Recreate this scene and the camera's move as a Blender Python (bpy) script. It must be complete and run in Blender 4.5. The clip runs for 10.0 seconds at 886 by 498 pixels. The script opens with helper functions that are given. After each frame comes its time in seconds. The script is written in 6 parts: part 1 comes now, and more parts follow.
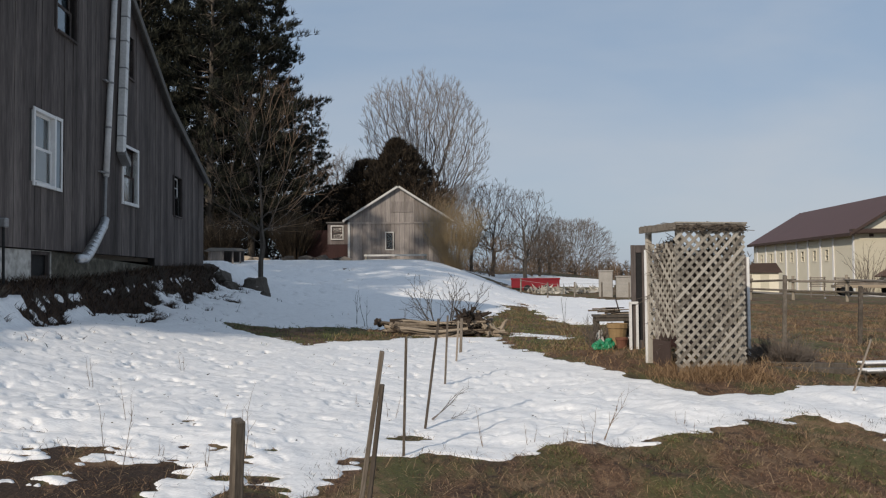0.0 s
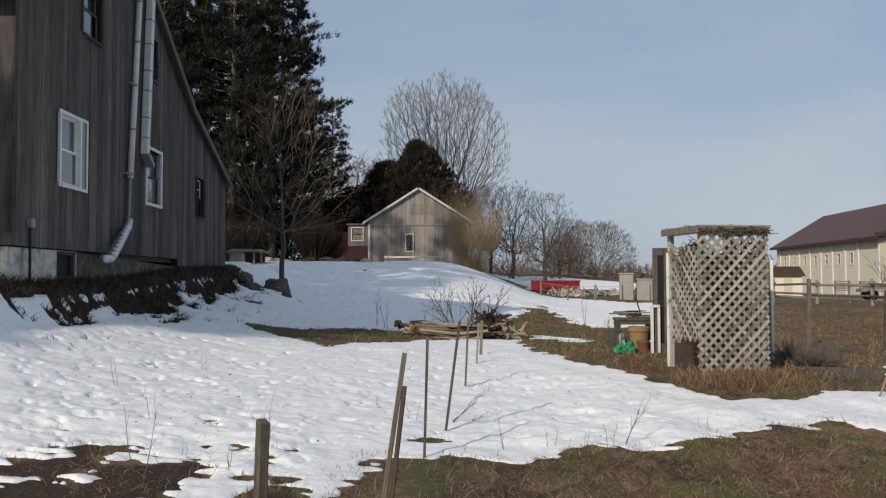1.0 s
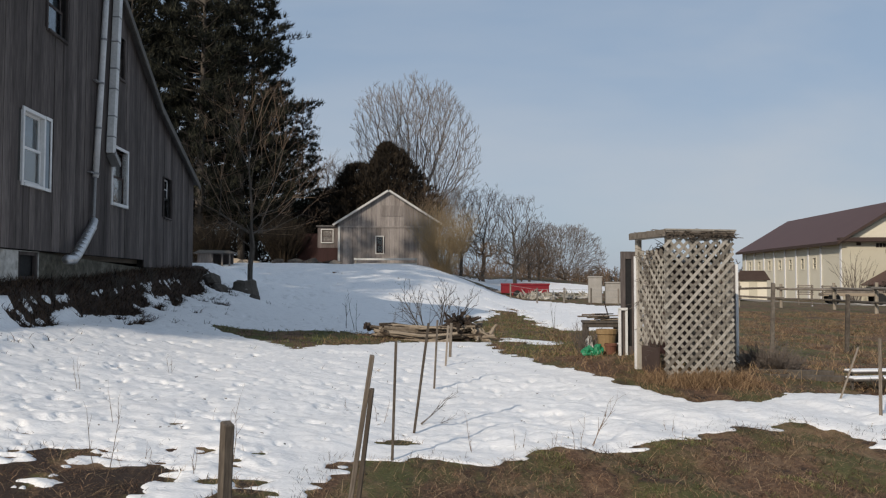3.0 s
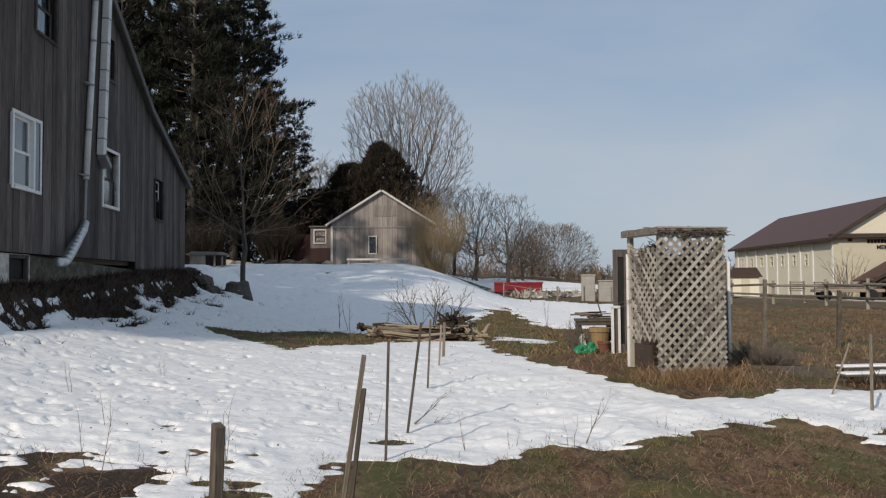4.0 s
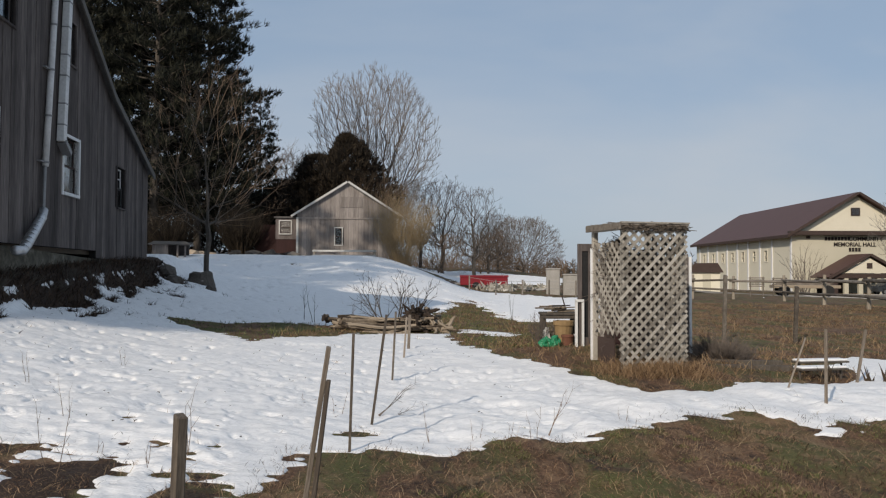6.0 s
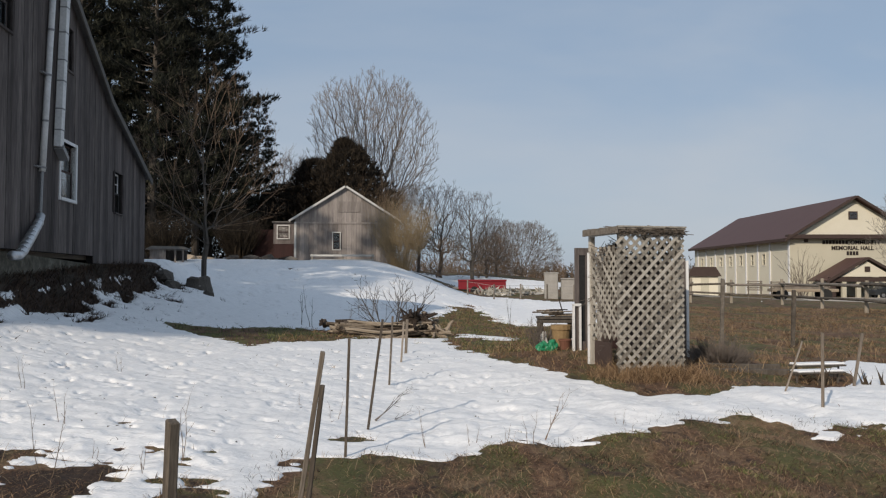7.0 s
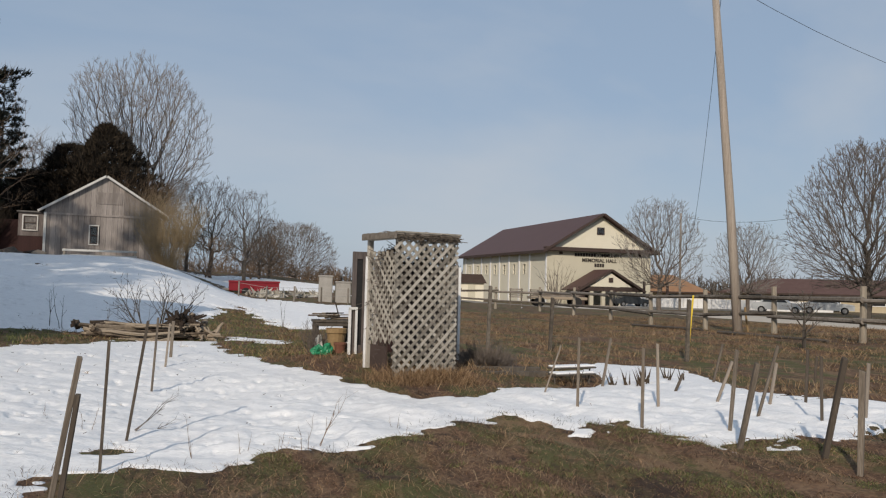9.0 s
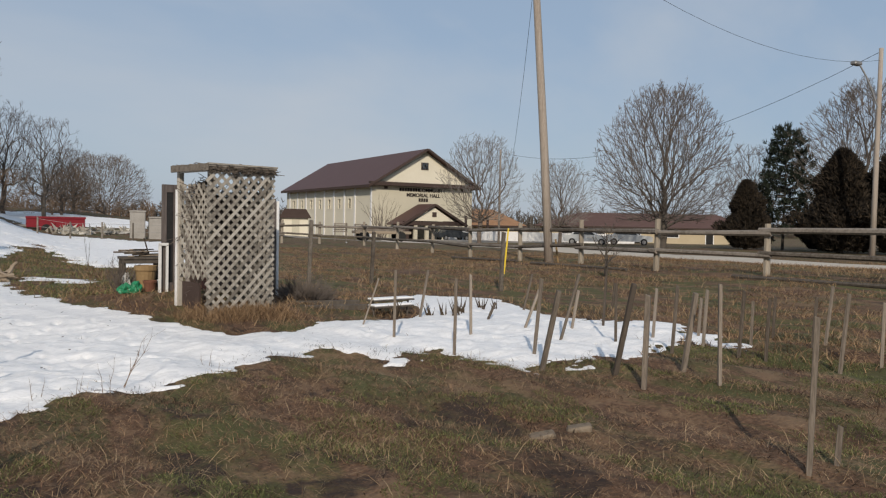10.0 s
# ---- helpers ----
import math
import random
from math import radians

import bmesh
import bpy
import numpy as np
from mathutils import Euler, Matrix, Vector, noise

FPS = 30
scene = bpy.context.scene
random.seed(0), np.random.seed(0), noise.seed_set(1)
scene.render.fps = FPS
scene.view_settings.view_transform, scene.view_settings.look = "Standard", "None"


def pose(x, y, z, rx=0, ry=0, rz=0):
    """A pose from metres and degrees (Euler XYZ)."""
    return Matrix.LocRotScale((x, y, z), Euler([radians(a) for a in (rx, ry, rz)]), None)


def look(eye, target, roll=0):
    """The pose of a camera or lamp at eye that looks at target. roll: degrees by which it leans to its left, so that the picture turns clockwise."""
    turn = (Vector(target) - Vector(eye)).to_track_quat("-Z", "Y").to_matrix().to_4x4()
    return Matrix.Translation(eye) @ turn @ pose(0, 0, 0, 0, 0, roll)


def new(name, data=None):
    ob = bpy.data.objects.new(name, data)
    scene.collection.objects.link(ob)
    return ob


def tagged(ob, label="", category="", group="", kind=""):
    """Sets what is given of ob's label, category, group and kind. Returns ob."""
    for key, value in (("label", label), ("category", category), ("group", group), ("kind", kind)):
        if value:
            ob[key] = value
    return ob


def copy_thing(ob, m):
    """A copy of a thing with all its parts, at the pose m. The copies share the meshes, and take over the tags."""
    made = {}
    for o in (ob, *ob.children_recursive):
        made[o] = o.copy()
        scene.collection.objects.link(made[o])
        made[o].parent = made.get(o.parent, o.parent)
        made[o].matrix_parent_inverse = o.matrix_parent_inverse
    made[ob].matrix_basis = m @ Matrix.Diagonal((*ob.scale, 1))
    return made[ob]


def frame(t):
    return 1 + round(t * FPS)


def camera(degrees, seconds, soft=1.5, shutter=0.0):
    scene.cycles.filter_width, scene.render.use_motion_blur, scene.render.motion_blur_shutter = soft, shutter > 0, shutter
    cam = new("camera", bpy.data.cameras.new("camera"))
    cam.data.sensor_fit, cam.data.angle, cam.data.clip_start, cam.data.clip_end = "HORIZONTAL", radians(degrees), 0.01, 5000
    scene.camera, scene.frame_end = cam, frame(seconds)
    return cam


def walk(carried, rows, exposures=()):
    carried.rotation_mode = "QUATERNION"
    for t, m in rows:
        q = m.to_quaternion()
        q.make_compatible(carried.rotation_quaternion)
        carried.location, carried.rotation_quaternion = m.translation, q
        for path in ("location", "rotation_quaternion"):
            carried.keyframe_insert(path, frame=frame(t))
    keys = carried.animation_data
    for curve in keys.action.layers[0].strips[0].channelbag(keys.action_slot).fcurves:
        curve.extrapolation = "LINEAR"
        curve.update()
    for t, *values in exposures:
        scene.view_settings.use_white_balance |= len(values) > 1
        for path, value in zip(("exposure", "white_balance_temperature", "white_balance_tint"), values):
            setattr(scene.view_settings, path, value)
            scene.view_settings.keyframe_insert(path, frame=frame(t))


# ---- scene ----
cam = camera(58.69, 10.0, soft=1.2)
PATH = [
    (0.0, pose(-0.000, -0.000, 1.500, 91.96, 0.45, -0.02)),
    (0.5, pose(-0.013, -0.006, 1.501, 92.44, 0.12, 1.90)),
    (1.0, pose(-0.015, -0.005, 1.503, 92.10, 0.17, 1.40)),
    (1.5, pose(-0.016, -0.013, 1.502, 92.28, -0.14, 0.04)),
    (2.0, pose(-0.020, -0.002, 1.502, 92.50, -0.30, 0.16)),
    (2.5, pose(-0.013, -0.001, 1.500, 92.33, -0.36, -0.51)),
    (4.0, pose(0.005, -0.000, 1.499, 92.25, 0.40, -1.24)),
    (4.5, pose(0.011, 0.001, 1.498, 92.21, 0.27, -2.23)),
    (5.0, pose(0.005, -0.002, 1.498, 92.16, 0.20, -2.45)),
    (5.5, pose(0.005, -0.013, 1.498, 91.59, -0.28, -3.61)),
    (7.0, pose(0.027, -0.012, 1.499, 92.02, -0.04, -3.83)),
    (7.5, pose(0.072, -0.007, 1.488, 89.99, 0.46, -7.83)),
    (8.0, pose(0.077, 0.026, 1.487, 89.36, 0.14, -11.55)),
    (8.5, pose(0.021, 0.069, 1.501, 91.85, -0.58, -16.16)),
    (9.0, pose(-0.013, 0.097, 1.495, 92.47, -1.49, -20.17)),
    (9.5, pose(0.011, 0.103, 1.489, 91.07, -3.08, -26.31)),
    (10.0, pose(0.089, 0.076, 1.482, 88.03, -1.20, -32.76)),
]
walk(cam, PATH, [(0.0, 0.0, 7000, 13.2), (10.0, 0.0, 7000, 13.2)])

# ---- world, sun, exposure ----
SUN_UP, SUN_AZ = 28.0, 213.0   # degrees; the sun stands behind the camera and to its left (0 = +y, clockwise)
world = bpy.data.worlds.new("sky")
scene.world = world
world.use_nodes = True
wn, wl = world.node_tree.nodes, world.node_tree.links
wn.clear()
sky = wn.new("ShaderNodeTexSky")
sky.sky_type = "NISHITA"
sky.sun_disc = False
sky.sun_elevation, sky.sun_rotation = radians(SUN_UP), radians(SUN_AZ)
sky.altitude, sky.air_density, sky.dust_density, sky.ozone_density = 200, 1.0, 1.2, 1.5
tc = wn.new("ShaderNodeTexCoord")
mp = wn.new("ShaderNodeMapping")
mp.inputs["Rotation"].default_value = (0.5, 0.45, 0.3)
mp.inputs["Scale"].default_value = (0.8, 4.2, 4.2)
cloud = wn.new("ShaderNodeTexNoise")
cloud.inputs["Scale"].default_value, cloud.inputs["Detail"].default_value, cloud.inputs["Roughness"].default_value = 1.3, 5, 0.5
ramp = wn.new("ShaderNodeValToRGB")
ramp.color_ramp.elements[0].position, ramp.color_ramp.elements[0].color = 0.40, (0, 0, 0, 1)
ramp.color_ramp.elements[1].position, ramp.color_ramp.elements[1].color = 0.72, (0.62, 0.62, 0.62, 1)
veil = wn.new("ShaderNodeMixRGB")          # thin high haze over the whole sky
veil.inputs[0].default_value = 0.76
veil.inputs[2].default_value = (2.95, 4.18, 5.85, 1)
mixc = wn.new("ShaderNodeMixRGB")          # streaks of cirrus
mixc.inputs[2].default_value = (4.9, 5.55, 6.3, 1)
bg = wn.new("ShaderNodeBackground")
bg.inputs["Strength"].default_value = 0.1
wo = wn.new("ShaderNodeOutputWorld")
wl.new(tc.outputs["Generated"], mp.inputs["Vector"])
wl.new(mp.outputs["Vector"], cloud.inputs["Vector"])
wl.new(cloud.outputs["Fac"], ramp.inputs["Fac"])
wl.new(ramp.outputs["Color"], mixc.inputs[0])
wl.new(sky.outputs["Color"], veil.inputs[1])
wl.new(veil.outputs["Color"], mixc.inputs[1])
wl.new(mixc.outputs["Color"], bg.inputs["Color"])
wl.new(bg.outputs["Background"], wo.inputs["Surface"])

sun = new("sun", bpy.data.lights.new("sun", "SUN"))
sun.data.energy, sun.data.angle, sun.data.color = 3.0, radians(0.6), (1.0, 0.93, 0.82)
a_, e_ = radians(SUN_AZ), radians(SUN_UP)
sun.matrix_world = look((0, 0, 60), Vector((0, 0, 60)) - Vector((math.sin(a_) * math.cos(e_), math.cos(a_) * math.cos(e_), math.sin(e_))))

# ---- materials ----
def surface(name, cols, scale=4.0, stretch=(1, 1, 1), rough=0.85, bump=0.3, fine=30.0, vary=0.0, island=0.0, metal=0.0, dist=0.02, big=0.5):
    """A two-scale noise material: cols are two or three linear colours from low to high."""
    m = bpy.data.materials.new(name)
    m.use_nodes = True
    n, l = m.node_tree.nodes, m.node_tree.links
    p = n["Principled BSDF"]
    p.inputs["Roughness"].default_value, p.inputs["Metallic"].default_value = rough, metal
    if "Specular IOR Level" in p.inputs:
        p.inputs["Specular IOR Level"].default_value = 0.3
    co, ma = n.new("ShaderNodeTexCoord"), n.new("ShaderNodeMapping")
    ma.inputs["Scale"].default_value = stretch
    l.new(co.outputs["Object"], ma.inputs["Vector"])
    n1, n2 = n.new("ShaderNodeTexNoise"), n.new("ShaderNodeTexNoise")
    for t, s, d in ((n1, scale, 4), (n2, fine, 3)):
        t.inputs["Scale"].default_value, t.inputs["Detail"].default_value, t.inputs["Roughness"].default_value = s, d, 0.6
        l.new(ma.outputs["Vector"], t.inputs["Vector"])
    add = n.new("ShaderNodeMath")
    add.operation = "MULTIPLY_ADD"
    add.inputs[1].default_value = 1.0 - big
    l.new(n2.outputs["Fac"], add.inputs[0])
    mul = n.new("ShaderNodeMath")
    mul.operation = "MULTIPLY"
    mul.inputs[1].default_value = big
    l.new(n1.outputs["Fac"], mul.inputs[0])
    l.new(mul.outputs[0], add.inputs[2])
    last = add.outputs[0]
    for amount, node, out in ((vary, "ShaderNodeObjectInfo", "Random"), (island, "ShaderNodeNewGeometry", "Random Per Island")):
        if amount:
            o, q = n.new(node), n.new("ShaderNodeMath")
            q.operation = "MULTIPLY_ADD"
            q.inputs[1].default_value = amount
            l.new(o.outputs[out], q.inputs[0])
            sub = n.new("ShaderNodeMath")
            sub.operation = "SUBTRACT"
            sub.inputs[1].default_value = amount / 2
            l.new(last, sub.inputs[0])
            l.new(sub.outputs[0], q.inputs[2])
            last = q.outputs[0]
    r = n.new("ShaderNodeValToRGB")
    el = r.color_ramp.elements
    el[0].position, el[1].position = 0.3, 0.7
    el[0].color, el[1].color = (*cols[0], 1), (*cols[-1], 1)
    for k, c in enumerate(cols[1:-1]):
        e = el.new(0.3 + 0.4 * (k + 1) / (len(cols) - 1))
        e.color = (*c, 1)
    l.new(last, r.inputs["Fac"])
    l.new(r.outputs["Color"], p.inputs["Base Color"])
    if bump:
        b = n.new("ShaderNodeBump")
        b.inputs["Strength"].default_value, b.inputs["Distance"].default_value = bump, dist
        l.new(add.outputs[0], b.inputs["Height"])
        l.new(b.outputs["Normal"], p.inputs["Normal"])
    return m


def ground_material():
    """Matted dead grass: straw and brown thatch, dark earth, patches of green in rows, and painted bank shade."""
    m = surface("dead_grass_ground", [(0.032, 0.019, 0.013), (0.12, 0.068, 0.041), (0.24, 0.145, 0.085)], 3.4, fine=30, bump=1.0, dist=0.03, rough=0.95, big=0.4)
    n, l = m.node_tree.nodes, m.node_tree.links
    p = n["Principled BSDF"]
    brown = p.inputs["Base Color"].links[0].from_socket
    co = n.new("ShaderNodeTexCoord")
    last = brown
    for scale, stretch, lo, hi, amount, col, turn in ((0.9, (1.6, 0.5, 1), 0.45, 0.56, 0.8, (0.075, 0.088, 0.028), 0.32), (2.3, (1.2, 0.8, 1), 0.52, 0.60, 0.7, (0.21, 0.135, 0.08), 0.32), (1.7, (1.3, 0.6, 1), 0.55, 0.65, 0.65, (0.032, 0.021, 0.016), 0.32)):
        ma, t, r, mx = n.new("ShaderNodeMapping"), n.new("ShaderNodeTexNoise"), n.new("ShaderNodeMapRange"), n.new("ShaderNodeMixRGB")
        ma.inputs["Scale"].default_value, ma.inputs["Rotation"].default_value = stretch, (0, 0, turn)
        t.inputs["Scale"].default_value, t.inputs["Detail"].default_value, t.inputs["Roughness"].default_value = scale, 7, 0.68
        r.inputs["From Min"].default_value, r.inputs["From Max"].default_value, r.inputs["To Max"].default_value = lo, hi, amount
        mx.inputs[2].default_value = (*col, 1)
        l.new(co.outputs["Object"], ma.inputs["Vector"])
        l.new(ma.outputs["Vector"], t.inputs["Vector"])
        l.new(t.outputs["Fac"], r.inputs["Value"])
        l.new(r.outputs["Result"], mx.inputs[0])
        l.new(last, mx.inputs[1])
        last = mx.outputs["Color"]
    # bare wet earth and leaf mould by the mesh, with house shade painted in
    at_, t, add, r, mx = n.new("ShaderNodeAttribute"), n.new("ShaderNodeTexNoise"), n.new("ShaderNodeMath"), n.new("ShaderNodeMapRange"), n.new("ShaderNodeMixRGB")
    at_.attribute_name = "soil_shade"
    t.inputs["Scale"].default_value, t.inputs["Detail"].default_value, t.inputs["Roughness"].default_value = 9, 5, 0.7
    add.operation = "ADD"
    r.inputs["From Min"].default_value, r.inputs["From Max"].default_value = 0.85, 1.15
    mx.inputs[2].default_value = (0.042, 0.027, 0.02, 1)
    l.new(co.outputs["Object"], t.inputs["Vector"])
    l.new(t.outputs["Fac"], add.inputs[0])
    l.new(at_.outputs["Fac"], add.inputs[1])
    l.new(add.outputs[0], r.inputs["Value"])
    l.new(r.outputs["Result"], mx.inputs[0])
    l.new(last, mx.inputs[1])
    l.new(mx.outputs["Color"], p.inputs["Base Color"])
    return m


GRASS = ground_material()
BLADE = surface("dry_grass", [(0.055, 0.029, 0.02), (0.15, 0.08, 0.049), (0.26, 0.15, 0.088), (0.38, 0.25, 0.15)], 0.5, fine=3, bump=0, island=0.75, rough=0.9)
GREEN = surface("green_grass", [(0.055, 0.066, 0.021), (0.11, 0.128, 0.04), (0.205, 0.21, 0.085)], 0.5, fine=3, bump=0, island=0.7, rough=0.9)
TALL = surface("tall_dead_grass", [(0.08, 0.048, 0.028), (0.215, 0.132, 0.073), (0.36, 0.24, 0.137)], 0.4, fine=3, bump=0, island=0.6, rough=0.95)
STRAW = surface("pale_straw", [(0.095, 0.06, 0.035), (0.23, 0.155, 0.09), (0.41, 0.295, 0.178)], 0.5, fine=3, bump=0, island=0.7, rough=0.9)
# also darkens the bank grass in place of the house's shade
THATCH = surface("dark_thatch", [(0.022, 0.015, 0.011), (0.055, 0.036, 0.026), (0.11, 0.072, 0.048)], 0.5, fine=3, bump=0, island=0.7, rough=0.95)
SNOW = surface("old_snow", [(0.65, 0.65, 0.655), (0.845, 0.847, 0.847), (0.915, 0.912, 0.905)], 6.5, (0.75, 1.9, 1), fine=34, bump=0.52, dist=0.03, rough=0.6)
ROAD = surface("pale_asphalt", [(0.40, 0.355, 0.295), (0.53, 0.475, 0.40)], 0.6, fine=20, bump=0.1)
GRAVEL = surface("gravel", [(0.17, 0.145, 0.115), (0.3, 0.26, 0.21)], 0.5, fine=14, bump=0.4)
BOARD = surface("weathered_board", [(0.034, 0.0275, 0.0255), (0.094, 0.079, 0.074), (0.19, 0.162, 0.15)], 1.0, (2.2, 2.2, 0.25), fine=11, bump=0.4, dist=0.005, vary=0.14, rough=0.9, big=0.6)
BOARD_DARK = surface("board_shadow_gap", [(0.03, 0.028, 0.026), (0.05, 0.047, 0.045)], 5)
BOARD_TAN = surface("sunny_board", [(0.13, 0.112, 0.101), (0.225, 0.197, 0.178), (0.34, 0.302, 0.275)], 1.1, (2.5, 2.5, 0.2), fine=12, bump=0.4, dist=0.006, vary=0.25, rough=0.9)
# darkened to paint in the tree shade on the lean-to and red wall
RED_WOOD = surface("darkened_red_wood", [(0.026, 0.013, 0.012), (0.052, 0.023, 0.021)], 1.2, (2, 2, 0.3), fine=12)
SHINGLE = surface("grey_shingles", [(0.07, 0.065, 0.06), (0.16, 0.15, 0.14)], 2.0, fine=25, bump=0.5)
ROOF_EDGE = surface("grey_fascia", [(0.085, 0.08, 0.074), (0.17, 0.162, 0.15)], 3.0, (1, 1, 1), fine=20)
WHITEWASH = surface("flaking_whitewash", [(0.10, 0.095, 0.08), (0.42, 0.41, 0.38), (0.66, 0.65, 0.62)], 2.2, fine=8, bump=0.8, dist=0.04)
MOSSY = surface("mossy_footing_stone", [(0.03, 0.028, 0.02), (0.1, 0.092, 0.07), (0.24, 0.225, 0.19)], 2.4, fine=8, bump=0.9, dist=0.05)
WHITE = surface("white_paint", [(0.62, 0.62, 0.61), (0.8, 0.8, 0.79)], 4, fine=30, bump=0.1, rough=0.5)
OFFWHITE = surface("old_white_paint", [(0.4, 0.39, 0.36), (0.62, 0.61, 0.58)], 5, fine=25, bump=0.2, rough=0.6)
METAL = surface("galvanised_metal", [(0.42, 0.43, 0.44), (0.68, 0.69, 0.7)], 6, fine=30, bump=0.05, rough=0.35, metal=0.75)
PIPE = surface("white_downspout", [(0.5, 0.5, 0.49), (0.74, 0.74, 0.73)], 3, fine=20, bump=0.05, rough=0.4)
# near-black colour stands in for unlit rooms and openings
DARK = surface("dark_interior", [(0.012, 0.012, 0.013), (0.03, 0.03, 0.03)], 2, bump=0)
CURTAIN = surface("grey_blue_curtain", [(0.085, 0.11, 0.125), (0.15, 0.18, 0.2)], 2, (12, 12, 1), fine=10, bump=0.2)
BLIND = surface("pale_curtain", [(0.22, 0.27, 0.31), (0.34, 0.39, 0.43)], 2, (12, 12, 1), fine=10, bump=0.2)
FLOOR = surface("interior_boards", [(0.1, 0.08, 0.06), (0.16, 0.13, 0.1)], 2)
STAKE = surface("stake_wood", [(0.07, 0.056, 0.044), (0.155, 0.128, 0.102), (0.26, 0.22, 0.18)], 3, (6, 6, 0.6), fine=25, bump=0.4, dist=0.004, vary=0.45)
LATTICE = surface("weathered_lattice", [(0.155, 0.138, 0.115), (0.28, 0.255, 0.215), (0.40, 0.37, 0.32)], 5, fine=30, bump=0.3, dist=0.003, vary=0.4)
LOG = surface("old_log", [(0.035, 0.025, 0.019), (0.13, 0.10, 0.073), (0.30, 0.245, 0.185)], 3, (1, 1, 1), fine=16, bump=0.8, dist=0.02, vary=0.7)
BARK = surface("bark", [(0.05, 0.042, 0.034), (0.13, 0.112, 0.095)], 2.5, (3, 3, 0.6), fine=14, bump=0.9, dist=0.03)
TWIG = surface("bare_twigs", [(0.085, 0.07, 0.06), (0.16, 0.135, 0.118)], 1, fine=4, bump=0, vary=0.1)
TWIG_PALE = surface("pale_twigs", [(0.16, 0.142, 0.126), (0.27, 0.245, 0.222)], 1, fine=4, bump=0)
TWIG_MID = surface("grey_brown_twigs", [(0.10, 0.081, 0.067), (0.185, 0.152, 0.128)], 1, fine=4, bump=0, vary=0.1)
TWIG_GOLD = surface("golden_twigs", [(0.20, 0.145, 0.08), (0.33, 0.25, 0.15)], 1, fine=4, bump=0)
TWIG_BROWN = surface("brown_twigs", [(0.125, 0.085, 0.058), (0.21, 0.15, 0.105)], 1, fine=4, bump=0)
PINE = surface("pine_needles", [(0.008, 0.009, 0.006), (0.018, 0.020, 0.013), (0.042, 0.042, 0.026)], 0.6, fine=2, bump=0, island=0.5, rough=0.85)
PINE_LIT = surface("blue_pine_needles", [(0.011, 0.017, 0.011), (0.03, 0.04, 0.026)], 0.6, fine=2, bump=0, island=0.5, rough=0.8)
# also colours undergrowth and thickets, painting in the pines' shade
CEDAR = surface("cedar_and_shaded_brush", [(0.012, 0.010, 0.008), (0.030, 0.023, 0.016), (0.056, 0.042, 0.028)], 0.6, fine=2, bump=0, island=0.5, rough=0.9)
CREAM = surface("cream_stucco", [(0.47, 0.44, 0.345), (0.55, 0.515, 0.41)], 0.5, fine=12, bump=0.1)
# also brightens the hall's side wall, where the sun only grazes
CREAM_LIGHT = surface("pale_cream", [(0.63, 0.59, 0.47), (0.71, 0.665, 0.55)], 0.5, fine=12, bump=0.1)
BROWN_ROOF = surface("brown_metal_roof", [(0.072, 0.036, 0.031), (0.11, 0.06, 0.052)], 0.4, (1, 6, 1), fine=8, bump=0.1, rough=0.6)
BROWN_TRIM = surface("dark_brown_trim", [(0.045, 0.03, 0.026), (0.075, 0.052, 0.045)], 2, bump=0)
RAIL = surface("fence_rail_wood", [(0.07, 0.058, 0.047), (0.15, 0.13, 0.108), (0.24, 0.21, 0.18)], 2, fine=16, bump=0.6, dist=0.01, vary=0.3)
POST = surface("fence_post_wood", [(0.24, 0.205, 0.16), (0.4, 0.355, 0.29)], 2, (3, 3, 0.5), fine=16, bump=0.5, dist=0.01, vary=0.3)
POLE = surface("utility_pole_wood", [(0.19, 0.155, 0.127), (0.34, 0.292, 0.248), (0.46, 0.405, 0.35)], 1.2, (9, 9, 0.25), fine=14, bump=0.6, dist=0.012)
STEEL = surface("grey_steel", [(0.2, 0.2, 0.2), (0.32, 0.32, 0.32)], 3, bump=0, rough=0.5, metal=0.4)
WIRE = surface("black_cable", [(0.02, 0.02, 0.02), (0.05, 0.05, 0.05)], 3, bump=0)
YELLOW = surface("yellow_plastic", [(0.62, 0.44, 0.03), (0.75, 0.55, 0.06)], 3, bump=0, rough=0.4)
RED = surface("red_paint", [(0.17, 0.010, 0.018), (0.26, 0.017, 0.028)], 1, bump=0, rough=0.5)
TERRACOTTA = surface("terracotta", [(0.13, 0.055, 0.035), (0.2, 0.09, 0.06)], 6, bump=0.1)
OCHRE = surface("ochre_tub", [(0.22, 0.145, 0.07), (0.32, 0.22, 0.115)], 4, bump=0.1)
GREENBAG = surface("green_plastic", [(0.01, 0.13, 0.06), (0.03, 0.3, 0.15)], 5, bump=0.6, dist=0.03, rough=0.3)
BLACKPOT = surface("black_plastic", [(0.012, 0.012, 0.012), (0.03, 0.03, 0.03)], 5, bump=0)
CONCRETE = surface("grey_concrete", [(0.24, 0.23, 0.21), (0.42, 0.4, 0.37)], 1.5, fine=20, bump=0.3)
STONE = surface("old_brick", [(0.11, 0.085, 0.062), (0.26, 0.21, 0.155)], 5, fine=30, bump=0.5)
BRICK_TAN = surface("tan_brick", [(0.4, 0.33, 0.22), (0.52, 0.44, 0.31)], 0.8, fine=20, bump=0.2)
RED_ROOF = surface("red_brown_shingles", [(0.085, 0.045, 0.038), (0.13, 0.078, 0.066)], 1.5, fine=20, bump=0.3)
ORANGE = surface("orange_brown_earth", [(0.24, 0.13, 0.07), (0.33, 0.19, 0.11)], 1, fine=6)
CARPAINT = surface("dark_car_paint", [(0.03, 0.035, 0.04), (0.05, 0.055, 0.06)], 1, bump=0, rough=0.25)
